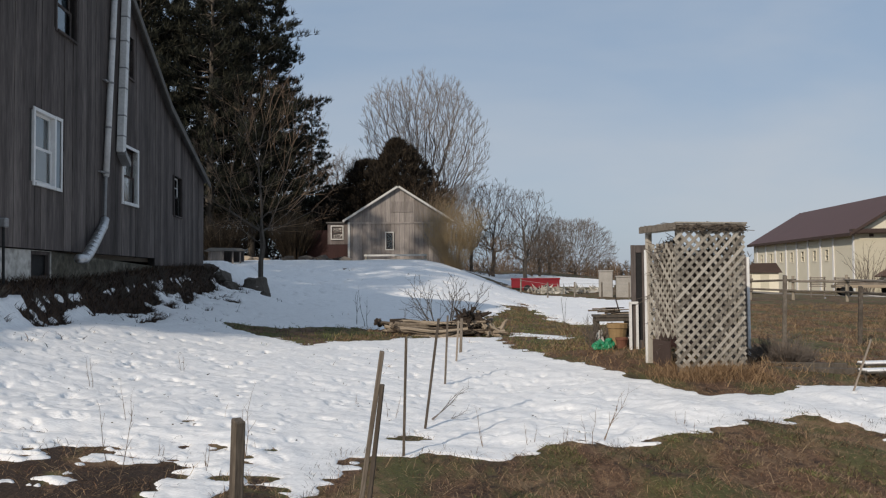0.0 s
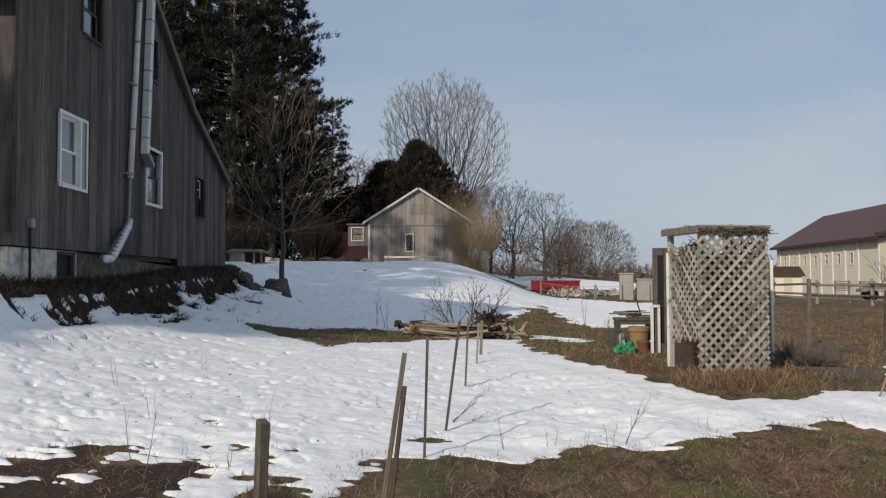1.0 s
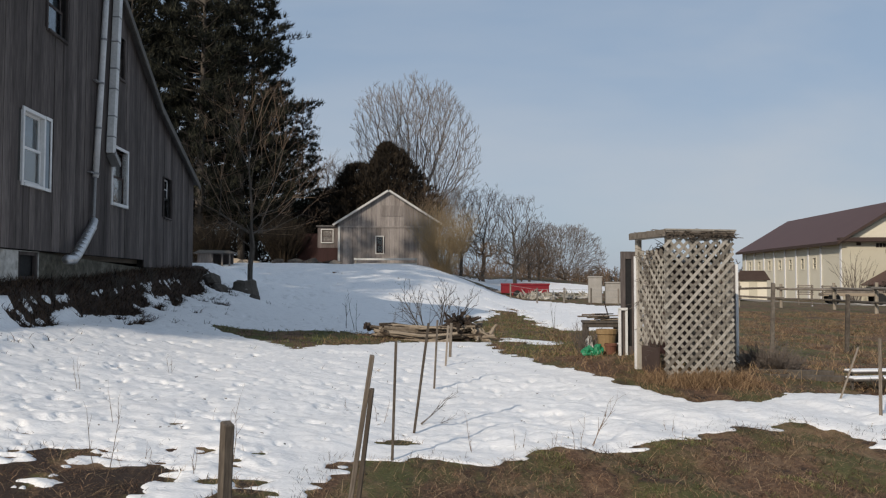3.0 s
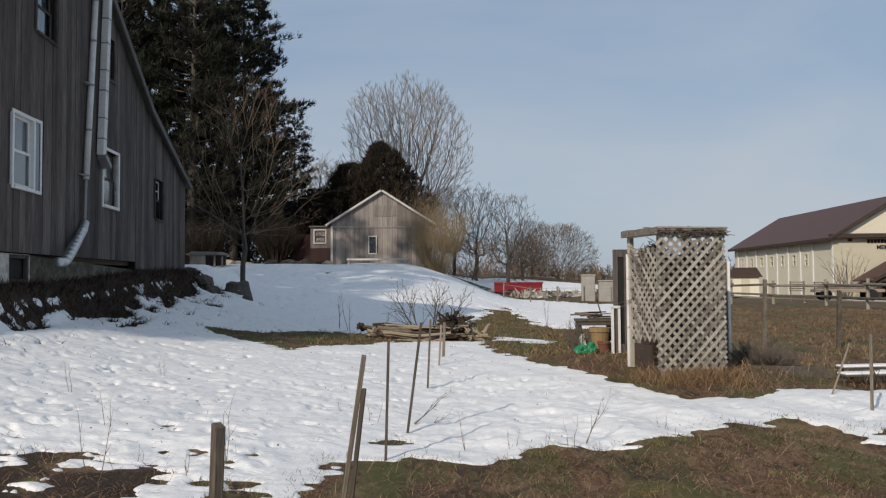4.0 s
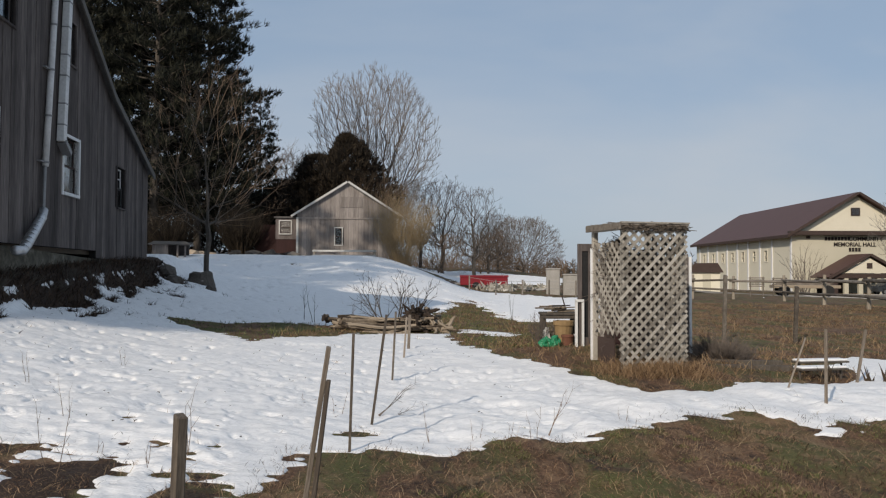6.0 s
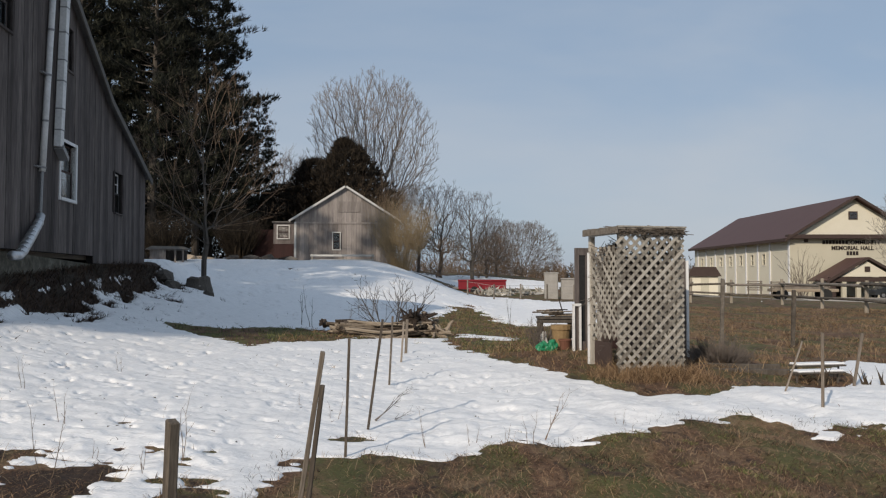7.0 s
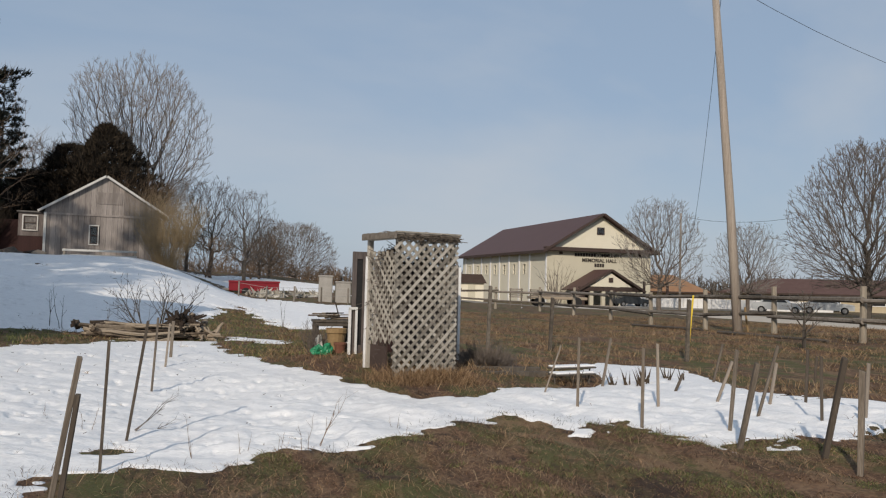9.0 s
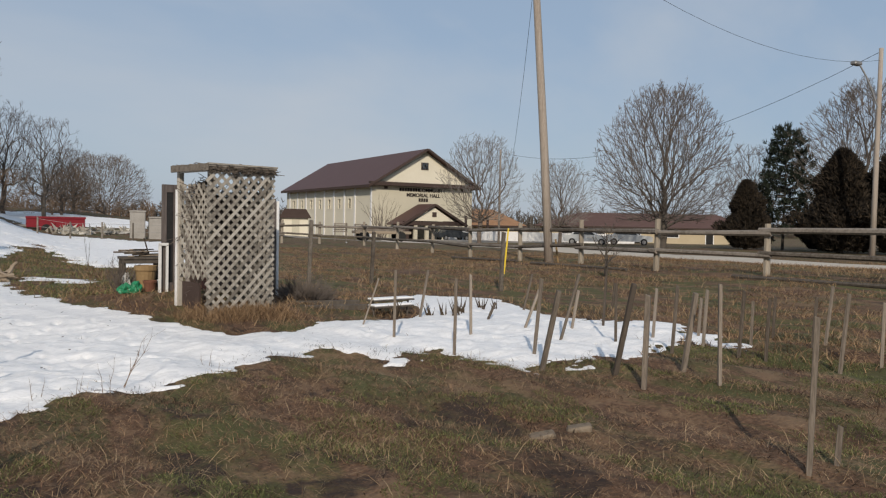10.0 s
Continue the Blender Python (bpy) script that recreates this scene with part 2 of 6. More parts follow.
CARWHITE = surface("silver_car_paint", [(0.4, 0.42, 0.43), (0.5, 0.52, 0.53)], 1, bump=0, rough=0.25)
TYRE = surface("tyre_rubber", [(0.015, 0.015, 0.015), (0.03, 0.03, 0.03)], 8, bump=0)
LETTER = surface("black_lettering", [(0.02, 0.016, 0.014), (0.04, 0.03, 0.028)], 3, bump=0)
IRIS = surface("dead_stalks", [(0.045, 0.033, 0.024), (0.1, 0.075, 0.05)], 4, bump=0, island=0.5)
RUBBLE = surface("pale_rubble", [(0.3, 0.28, 0.24), (0.55, 0.53, 0.48)], 1.5, fine=10, bump=0.3, island=0.5)


def glass_material():
    m = bpy.data.materials.new("window_glass")
    m.use_nodes = True
    p = m.node_tree.nodes["Principled BSDF"]
    p.inputs["Base Color"].default_value = (0.85, 0.92, 0.95, 1)
    p.inputs["Roughness"].default_value = 0.03
    p.inputs["Transmission Weight"].default_value = 1.0
    p.inputs["IOR"].default_value = 1.5
    return m


GLASS = glass_material()

# ---- mesh helpers ----
def obj(name, bm, material, parent=None, label="", smooth=False):
    me = bpy.data.meshes.new(name)
    bm.to_mesh(me)
    bm.free()
    me.materials.append(material)
    if smooth:
        me.polygons.foreach_set("use_smooth", [True] * len(me.polygons))
    ob = new(name, me)
    if parent:
        ob.parent = parent
    if label:
        ob["label"] = label
    return ob


def part(name, bm, material, parent, label="", smooth=False):
    return obj(name, bm, material, parent, label, smooth)


def thing(name, m, label, category, group="", kind=""):
    ob = new(name)
    ob.empty_display_size = 0.2
    ob.matrix_world = m
    return tagged(ob, label, category, group, kind)


def box(bm, x0, x1, y0, y1, z0, z1, m=None, bevel=0.0):
    r = bmesh.ops.create_cube(bm, size=1.0, matrix=Matrix.Translation(((x0 + x1) / 2, (y0 + y1) / 2, (z0 + z1) / 2)) @ Matrix.Diagonal((x1 - x0, y1 - y0, z1 - z0, 1)))
    vs = r["verts"]
    if bevel:
        es = list({e for v in vs for e in v.link_edges})
        rb = bmesh.ops.bevel(bm, geom=es, offset=bevel, segments=1, affect="EDGES")
        vs = list({v for f in rb["faces"] for v in f.verts} | {v for v in vs if v.is_valid})
    if m is not None:
        bmesh.ops.transform(bm, matrix=m, verts=vs)
    return vs


def boxes(*args, bevel=0.0):
    bm = bmesh.new()
    for a in args:
        box(bm, *a, bevel=bevel)
    return bm


def prism(bm, pts, y0, y1):
    """A plate between y0 and y1 whose outline, in x and z, is pts."""
    a = [bm.verts.new((x, y0, z)) for x, z in pts]
    b = [bm.verts.new((x, y1, z)) for x, z in pts]
    bm.faces.new(a)
    bm.faces.new(b[::-1])
    n = len(pts)
    for i in range(n):
        bm.faces.new((a[i], b[i], b[(i + 1) % n], a[(i + 1) % n]))
    return bm


def plate(pts, y0, y1):
    bm = prism(bmesh.new(), pts, y0, y1)
    bmesh.ops.recalc_face_normals(bm, faces=bm.faces)
    return bm


def stick(bm, p, q, r0, r1, sides=6, cap=True):
    """A tapered round stick from p to q."""
    p, q = Vector(p), Vector(q)
    d = (q - p).normalized()
    u = d.orthogonal().normalized()
    v = d.cross(u)
    ring = lambda c, r: [bm.verts.new(c + r * (math.cos(k * 2 * math.pi / sides) * u + math.sin(k * 2 * math.pi / sides) * v)) for k in range(sides)]
    a, b = ring(p, r0), ring(q, r1)
    for k in range(sides):
        bm.faces.new((a[k], a[(k + 1) % sides], b[(k + 1) % sides], b[k]))
    if cap:
        bm.faces.new(b)
        bm.faces.new(a[::-1])
    return bm


def tube(pts, r, sides=8, taper=1.0):
    """A pipe along pts, with shared rings."""
    bm = bmesh.new()
    pts = [Vector(p) for p in pts]
    rings = []
    u = None
    for i, p in enumerate(pts):
        d = (pts[min(i + 1, len(pts) - 1)] - pts[max(i - 1, 0)]).normalized()
        u = d.orthogonal().normalized() if u is None else (u - d * u.dot(d)).normalized()
        v = d.cross(u)
        rr = r * (1 + (taper - 1) * i / (len(pts) - 1))
        rings.append([bm.verts.new(p + rr * (math.cos(k * 2 * math.pi / sides) * u + math.sin(k * 2 * math.pi / sides) * v)) for k in range(sides)])
    for a, b in zip(rings, rings[1:]):
        for k in range(sides):
            bm.faces.new((a[k], a[(k + 1) % sides], b[(k + 1) % sides], b[k]))
    bm.faces.new(rings[-1])
    bm.faces.new(rings[0][::-1])
    return bm


def from_arrays(name, verts, faces, material, parent=None, smooth=False):
    me = bpy.data.meshes.new(name)
    me.from_pydata(verts, [], faces)
    me.materials.append(material)
    if smooth:
        me.polygons.foreach_set("use_smooth", [True] * len(me.polygons))
    ob = new(name, me)
    if parent:
        ob.parent = parent
    return ob


# ---- the lie of the land ----
def S(a, b, v):
    t = np.clip((v - a) / (b - a), 0, 1)
    return t * t * (3 - 2 * t)


def vnoise(x, y, seed=0):
    """Smooth value noise, about -1 to 1, one cell a metre."""
    xi, yi = np.floor(x).astype(np.int64), np.floor(y).astype(np.int64)
    fx, fy = x - xi, y - yi
    fx, fy = fx * fx * (3 - 2 * fx), fy * fy * (3 - 2 * fy)
    def h(i, j):
        n = (i * 374761393 + j * 668265263 + seed * 974634777) & 0x7FFFFFFF
        n = ((n ^ (n >> 13)) * 1274126177) & 0x7FFFFFFF
        return ((n ^ (n >> 16)) & 0xFFFF) / 32767.5 - 1
    a, b, c, d = h(xi, yi), h(xi + 1, yi), h(xi, yi + 1), h(xi + 1, yi + 1)
    return (a * (1 - fx) + b * fx) * (1 - fy) + (c * (1 - fx) + d * fx) * fy


def off_wall(x, y):
    """How far a place lies off the house's long wall."""
    return 6.75 + 0.07 * (y - 13.4) + x


def ground_z(x, y):
    x, y = np.asarray(x, float), np.asarray(y, float)
    hill = 2.25 * S(21, 45, y) * (1 - S(-2.2, 5.6, x - 0.03 * (y - 25))) * S(-400, -60, x)
    w = np.maximum(off_wall(x, y), 0)
    bank = ((0.95 + 0.42 * S(14, 25, y)) * np.exp(-w / 2.8) * (1 - S(4.5, 7.5, w)) + 0.45 * (1 - S(0, 0.8, w))) * S(0, 9, y) * (1 - S(27, 40, y))
    rise = 2.0 * S(46, 112, y) * (1 - S(10, 34, x)) * (1 - hill / 2.25)
    right = 0.38 * np.exp(-((x - 19) / 6) ** 2 - ((y - 11) / 11) ** 2) - 0.75 * S(24, 75, y) * S(15, 40, x)
    rear = 0.22 * np.exp(-((x - 3.3) / 1.5) ** 2 - ((y - 12.3) / 1.9) ** 2)
    u = 0.95 * x + 0.32 * y
    rows = 0.022 * np.sin(u * 6.6 + 1.2 * vnoise(x / 1.7, y / 1.7, 8)) * S(-1, 1.5, x) * (1 - S(7.5, 9.5, y)) * (1 - S(9, 14, x))
    clods = 0.011 * vnoise(x / 0.11, y / 0.13, 7) * S(-1.2, 1.2, x) * (1 - S(9, 13, np.hypot(x, y)))
    swell = rear + rows + clods + 0.014 * vnoise(x / 0.3, y / 0.3, 6) * (1 - S(10, 20, np.hypot(x, y))) + 0.05 * vnoise(x / 4.3, y / 4.3, 3) + 0.022 * vnoise(x / 0.9, y / 0.9, 4)
    return 0.1 + hill + bank * (1 - hill / 2.6) + rise + right + swell


def gz(x, y):
    return float(ground_z(x, y))


def inside(poly, x, y):
    """Signed distance to a polygon, positive inside."""
    d2 = np.full(x.shape, 1e9)
    ins = np.zeros(x.shape, bool)
    n = len(poly)
    for i in range(n):
        (ax, ay), (bx, by) = poly[i], poly[(i + 1) % n]
        ex, ey = bx - ax, by - ay
        t = np.clip(((x - ax) * ex + (y - ay) * ey) / (ex * ex + ey * ey), 0, 1)
        d2 = np.minimum(d2, (x - ax - t * ex) ** 2 + (y - ay - t * ey) ** 2)
        if ey:
            cross = ((ay > y) != (by > y)) & (x < ex * (y - ay) / ey + ax)
            ins ^= cross
    return np.where(ins, 1, -1) * np.sqrt(d2)


SNOW_FRONT = [(-12, -2), (-2.2, 2), (-0.98, 4.8), (-0.64, 6.15), (0.15, 6.2), (1.0, 6.6), (2.01, 6.95), (2.9, 7.5), (3.15, 7.45), (3.5, 7.8), (3.66, 7.45), (3.84, 6.65), (4.09, 6.88), (4.55, 6.95), (4.55, 6.4), (4.6, 5.75),
              (5.1, 6.05), (5.3, 5.85), (5.27, 5.5), (5.9, 6.05), (6.05, 5.7), (6.8, 6.0), (7.7, 6.35), (7.5, 5.75), (8.1, 5.95), (8.9, 7.7), (8.05, 9.0), (8.6, 11.5), (7.7, 12.7), (6.75, 11.7), (6.3, 10.35), (5.75, 9.6), (5.04, 9.65), (4.3, 9.4), (3.7, 8.95), (3.05, 9.1),
              (2.45, 10.2), (1.77, 12.1), (1.5, 14), (1.23, 18), (0, 18.6), (-1.15, 16.9), (-2.46, 14.1), (-3.3, 15.1), (-4.7, 16.6), (-6, 22), (-12, 22)]
SNOW_HILL = [(-4.8, 17.1), (-3.7, 17.2), (-2.7, 18.5), (-1.3, 19.6), (0.7, 20.4), (1.3, 24.2), (2.2, 29), (3.4, 32.4), (3.5, 28), (3.5, 22.8), (5.1, 21.9), (9, 26), (13, 38), (9, 43), (5.5, 52), (3, 66), (-4.5, 60), (-6.2, 46.5), (-40, 45), (-40, 17)]
SNOW_BACK = [(6, 66), (14, 65), (17, 78), (8, 92), (1, 80)]
SNOW_SIDE = [(1.5, 18.2), (2.5, 17.4), (3.0, 18.2), (1.8, 19.2)]
BARE_BANK = [(-9, 3), (-6.6, 4), (-6.55, 10), (-6.35, 10.6), (-6.12, 11.2), (-6.22, 12.3), (-6.3, 14), (-6.4, 15.1), (-6.0, 15.7), (-6.45, 16.3), (-6.45, 17), (-6.7, 18), (-6.85, 19.8), (-6.7, 22), (-7.1, 24.2), (-6.5, 26), (-9, 26)]
BARE_PATCHES = [
    [(-3.3, 5.2), (-2.84, 5.31), (-2.63, 5.42), (-2.47, 5.23), (-2.6, 5.06), (-2.78, 4.99), (-3.1, 4.9)],
    [(-3.1, 4.84), (-2.72, 4.96), (-2.62, 4.99), (-2.4, 4.82), (-2.32, 4.6), (-2.5, 4.3), (-3.0, 4.2)],
    [(-2.3, 4.55), (-2.39, 4.93), (-2.38, 5.32), (-2.17, 5.57), (-1.88, 5.66), (-1.79, 5.3), (-1.77, 4.94), (-1.96, 4.84), (-1.77, 4.6)],
    [(-2.86, 5.68), (-2.82, 5.82), (-2.64, 5.75), (-2.61, 5.56), (-2.73, 5.47)],
    [(-1.29, 5.24), (-1.26, 5.38), (-1.13, 5.22), (-1.18, 5.12)],
    [(-1.34, 4.7), (-1.26, 4.98), (-1.09, 5.01), (-1.01, 4.7)],
    [(-0.45, 6.72), (-0.40, 6.92), (-0.29, 6.95), (-0.24, 6.83), (-0.34, 6.66)],
]


def snow_depth(x, y):
    rough = 0.13 * vnoise(x / 0.8, y / 0.7, 11) + 0.17 * vnoise(x / 0.34, y / 0.24, 12) + 0.15 * vnoise(x / 0.13, y / 0.09, 13)
    rough = rough * (1 - 0.65 * S(8.2, 9.2, y) * S(0.5, 1.5, x) * (1 - S(13, 15, y)))
    rough = rough * (1 - 0.5 * S(2.6, 1.2, off_wall(x, y)) * (1 - S(24, 30, y)))
    far = 1 + S(14, 40, y) * 2.0
    s = np.maximum.reduce([inside(p, x, y) for p in (SNOW_FRONT, SNOW_HILL, SNOW_BACK, SNOW_SIDE)])
    s = np.minimum(s, -inside(BARE_BANK, x, y) - 0.24 + (0.24 * vnoise(x / 0.4, y / 1.5, 15) + 0.16 * vnoise(x / 0.12, y / 0.55, 14)))
    caught = 0.5 * (vnoise(x / 0.2, y / 1.0, 33) + 0.6 * vnoise(x / 0.1, y / 0.2, 34) - 0.6) * S(0.3, 0.65, off_wall(x, y)) * S(11, 13, y)
    s = np.maximum(s, np.where((off_wall(x, y) > 0.3) & (off_wall(x, y) < 1.3), caught, -1))
    # small thawed spots towards the bank and in the near corner
    streaks = vnoise(x / 0.32, y / 0.8, 17) + 0.6 * vnoise(x / 0.12, y / 0.3, 18)
    spots = vnoise(x / 0.3, y / 0.22, 35) + 0.6 * vnoise(x / 0.11, y / 0.07, 36)
    bank = 1.55 * S(2.6, 0.7, off_wall(x, y)) * S(13, 15, y) * (1 - S(24, 29, y))
    thin = np.maximum(1.3 * (1 - S(5.2, 6.8, y)) * (1 - S(-1.4, -0.5, x)), 0.72 * S(0.9, 0.2, s) * S(-1, 1, x) * (1 - S(7.5, 8.5, y)))
    s = np.minimum(s, 0.62 - np.maximum(streaks * bank, spots * thin))
    pin = vnoise(x / 0.13, y / 0.11, 19) + 0.4 * vnoise(x / 0.05, y / 0.05, 20)
    s = np.minimum(s, 1.0 - pin * (0.86 + 0.12 * S(1.5, -1.5, x)))
    e = s + rough * far
    for p in BARE_PATCHES:
        e = np.minimum(e, -inside(p, x, y) - 0.05 + 0.14 * vnoise(x / 0.42, y / 0.10, 16) + 0.12 * vnoise(x / 0.13, y / 0.055, 26))
    # a thin crust at the rim, thicker further in
    return np.clip(e * 0.4, -0.06, 0.009) + 0.03 * S(0.05, 0.75, np.minimum(s, e + 0.15))


def along_rows(x, y):
    """Coordinates across and along the old garden rows."""
    return 0.95 * x + 0.32 * y, 0.95 * y - 0.32 * x


def soil_shade_mask(x, y):
    """How bare and wet the earth lies, 0 to 1; the bank term paints in house shade."""
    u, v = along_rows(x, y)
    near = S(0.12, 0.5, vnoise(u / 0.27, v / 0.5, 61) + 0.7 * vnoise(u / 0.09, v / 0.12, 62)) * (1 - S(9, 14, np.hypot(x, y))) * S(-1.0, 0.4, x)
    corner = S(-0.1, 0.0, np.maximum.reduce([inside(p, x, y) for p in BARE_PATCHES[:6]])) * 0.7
    # darkens the strip by the wall to stand in for the house's shade
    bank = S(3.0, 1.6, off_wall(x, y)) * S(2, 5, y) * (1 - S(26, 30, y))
    # near patches weaken towards the right, tuned to the view's brightness
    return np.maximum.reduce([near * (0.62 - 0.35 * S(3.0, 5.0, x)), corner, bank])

# ---- ground, snow, road ----
def polar(r0, r1, step, a0, a1, da):
    rs = np.exp(np.arange(math.log(r0), math.log(r1) + step, step))
    az = np.radians(np.arange(a0, a1 + da / 2, da))
    r, a = np.meshgrid(rs, az, indexing="ij")
    return r * np.sin(a), r * np.cos(a), len(rs), len(az)


def sheet(name, x, y, z, nr, na, keep, material, closed=False):
    idx = np.arange(nr * na).reshape(nr, na)
    q = np.stack([idx[:-1, :-1], idx[:-1, 1:], idx[1:, 1:], idx[1:, :-1]], -1).reshape(-1, 4)
    if keep is not None:
        q = q[keep.reshape(-1)[q].any(1)]
    used, inv = np.unique(q, return_inverse=True)
    v = np.stack([x.reshape(-1), y.reshape(-1), z.reshape(-1)], 1)[used]
    return from_arrays(name, v.tolist(), inv.reshape(-1, 4)[:, ::-1].tolist(), material, smooth=True)


g_r = np.exp(np.concatenate([np.arange(math.log(0.25), math.log(8), 0.03), np.arange(math.log(8), math.log(34), 0.013), np.arange(math.log(34), math.log(3500), 0.03)]))
g_a = np.radians(np.concatenate([np.arange(-180, -45, 0.75), np.arange(-45, -5, 0.3), np.arange(-5, 180.1, 0.75)]))
gr2, ga2 = np.meshgrid(g_r, g_a, indexing="ij")
gx, gy, gn, ga = gr2 * np.sin(ga2), gr2 * np.cos(ga2), len(g_r), len(g_a)
gx[0], gy[0] = 0.0, 0.0
gzz = ground_z(gx, gy)
gzz = np.where(np.hypot(gx, gy) > 200, 0.6, gzz)
ground = sheet("ground", gx, gy, gzz, gn, ga, None, GRASS)
# carries bare earth and the painted bank shade to the material
soil_shade = ground.data.attributes.new("soil_shade", "FLOAT", "POINT")
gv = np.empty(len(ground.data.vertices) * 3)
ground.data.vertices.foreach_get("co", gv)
soil_shade.data.foreach_set("value", soil_shade_mask(gv[0::3], gv[1::3]))
tagged(ground, "rough field of matted dead brown grass with green patches", "ground", kind="structure")

sx, sy, sn, sa = polar(1.8, 95, 0.0054, -76, 56, 0.15)
depth = snow_depth(sx, sy)
pits = np.clip(vnoise(sx / 0.15, sy / 0.17, 21) - 0.35, 0, 1) * -0.013 * S(-0.3, 0.6, vnoise(sx / 0.9, sy / 0.6, 29)) * (1 - 0.7 * S(-2.5, 0.5, sx)) * (1 - S(14, 20, sy))
relief = 0.007 * vnoise(sx / 0.4, sy / 0.2, 22) + 0.006 * vnoise(sx / 0.15, sy / 0.08, 23) * S(1.5, -1.5, sx) + 0.003 * vnoise(sx / 0.09, sy / 0.06, 25) + 0.012 * np.clip(vnoise(sx / 0.5, sy / 0.3, 27), -1, 0) * S(1.0, -1.0, sx) + 0.014 * vnoise(sx / 1.7, sy / 1.3, 24) + 0.004 * vnoise(sx / 0.07, sy / 0.11, 28)
thicker = (0.035 * S(18, 24, sy) + 0.03 * S(3.2, 1.6, off_wall(sx, sy))) * S(0.0, 0.008, depth)
szz = ground_z(sx, sy) + depth + thicker + np.where(depth > 0, (relief + pits) * np.clip(depth / 0.03, 0, 1), 0)
snow = sheet("snow", sx, sy, szz, sn, sa, depth > -0.05, SNOW)
tagged(snow, "thin sheet of old granular white snow with ragged melting edges", "snow", kind="structure")


def ribbon(name, pts, width, lift, material, label, category):
    """A strip of made ground along pts, laid over the land."""
    n = 60
    v, f = [], []
    pts = np.array(pts, float)
    seg = np.r_[0, np.cumsum(np.hypot(*np.diff(pts, axis=0).T))]
    for i in range(n + 1):
        s = seg[-1] * i / n
        x, y = np.interp(s, seg, pts[:, 0]), np.interp(s, seg, pts[:, 1])
        x2, y2 = np.interp(s + 0.5, seg, pts[:, 0]), np.interp(s + 0.5, seg, pts[:, 1])
        x1, y1 = np.interp(s - 0.5, seg, pts[:, 0]), np.interp(s - 0.5, seg, pts[:, 1])
        d = np.array((x2 - x1, y2 - y1)) / (np.hypot(x2 - x1, y2 - y1) + 1e-9)
        for k in (-1, -0.5, 0, 0.5, 1):
            px, py = x + d[1] * width / 2 * k, y - d[0] * width / 2 * k
            v.append((px, py, gz(px, py) + lift * (1.0 if abs(k) < 1 else -1.5)))
        if i:
            a = (i - 1) * 5
            f += [(a + k, a + k + 1, a + k + 6, a + k + 5) for k in range(4)]
    ob = from_arrays(name, v, f, material)
    return tagged(ob, label, category, kind="structure")


ribbon("road", [(38, -30), (29.5, 5), (27.5, 20), (30, 40), (35, 60), (42, 75.5), (64, 74)], 5.0, 0.10, ROAD, "pale worn asphalt country road beyond the fence", "road")
ribbon("gravel_yard", [(22, 62), (42, 72), (60, 70)], 12, 0.07, GRAVEL, "grey gravel yard in front of the hall", "yard")


# ---- house ----
def columns(bm, breaks, top, bottom, holes, y0, y1):
    """Upright wall prisms between breaks along x, under top(x), round rectangular holes (x0, x1, z0, z1)."""
    bs = sorted(set(breaks) | {h[0] for h in holes if breaks[0] < h[0] < breaks[-1]} | {h[1] for h in holes if breaks[0] < h[1] < breaks[-1]})
    for a, b in zip(bs, bs[1:]):
        if b - a < 0.004:
            continue
        mid = (a + b) / 2
        cuts = sorted([(h[2], h[3]) for h in holes if h[0] < mid < h[1]])
        z = bottom(mid)
        for c0, c1 in cuts:
            if c0 > z:
                prism(bm, [(a, z), (b, z), (b, min(c0, top(b))), (a, min(c0, top(a)))], y0, y1)
            z = max(z, c1)
        if z < min(top(a), top(b)):
            prism(bm, [(a, z), (b, z), (b, top(b)), (a, top(a))], y0, y1)
    bmesh.ops.remove_doubles(bm, verts=bm.verts, dist=0.0005)
    return bm


def board_pieces(parent, material, breaks, top, bottom, holes, y0, y1):
    """One upright board, cut round the openings, each piece an object."""
    mid = (breaks[0] + breaks[-1]) / 2
    cuts = sorted((h[2], h[3]) for h in holes if h[0] < breaks[-1] - 0.02 and h[1] > breaks[0] + 0.02)
    z = bottom(mid)
    for c0, c1 in cuts + [(99, 99)]:
        if c0 > z + 0.02 and z < top(mid) - 0.02:
            part("board", columns(bmesh.new(), breaks, lambda v: min(c0, top(v)), lambda v: z, [], y0, y1), material, parent)
        z = max(z, c1)


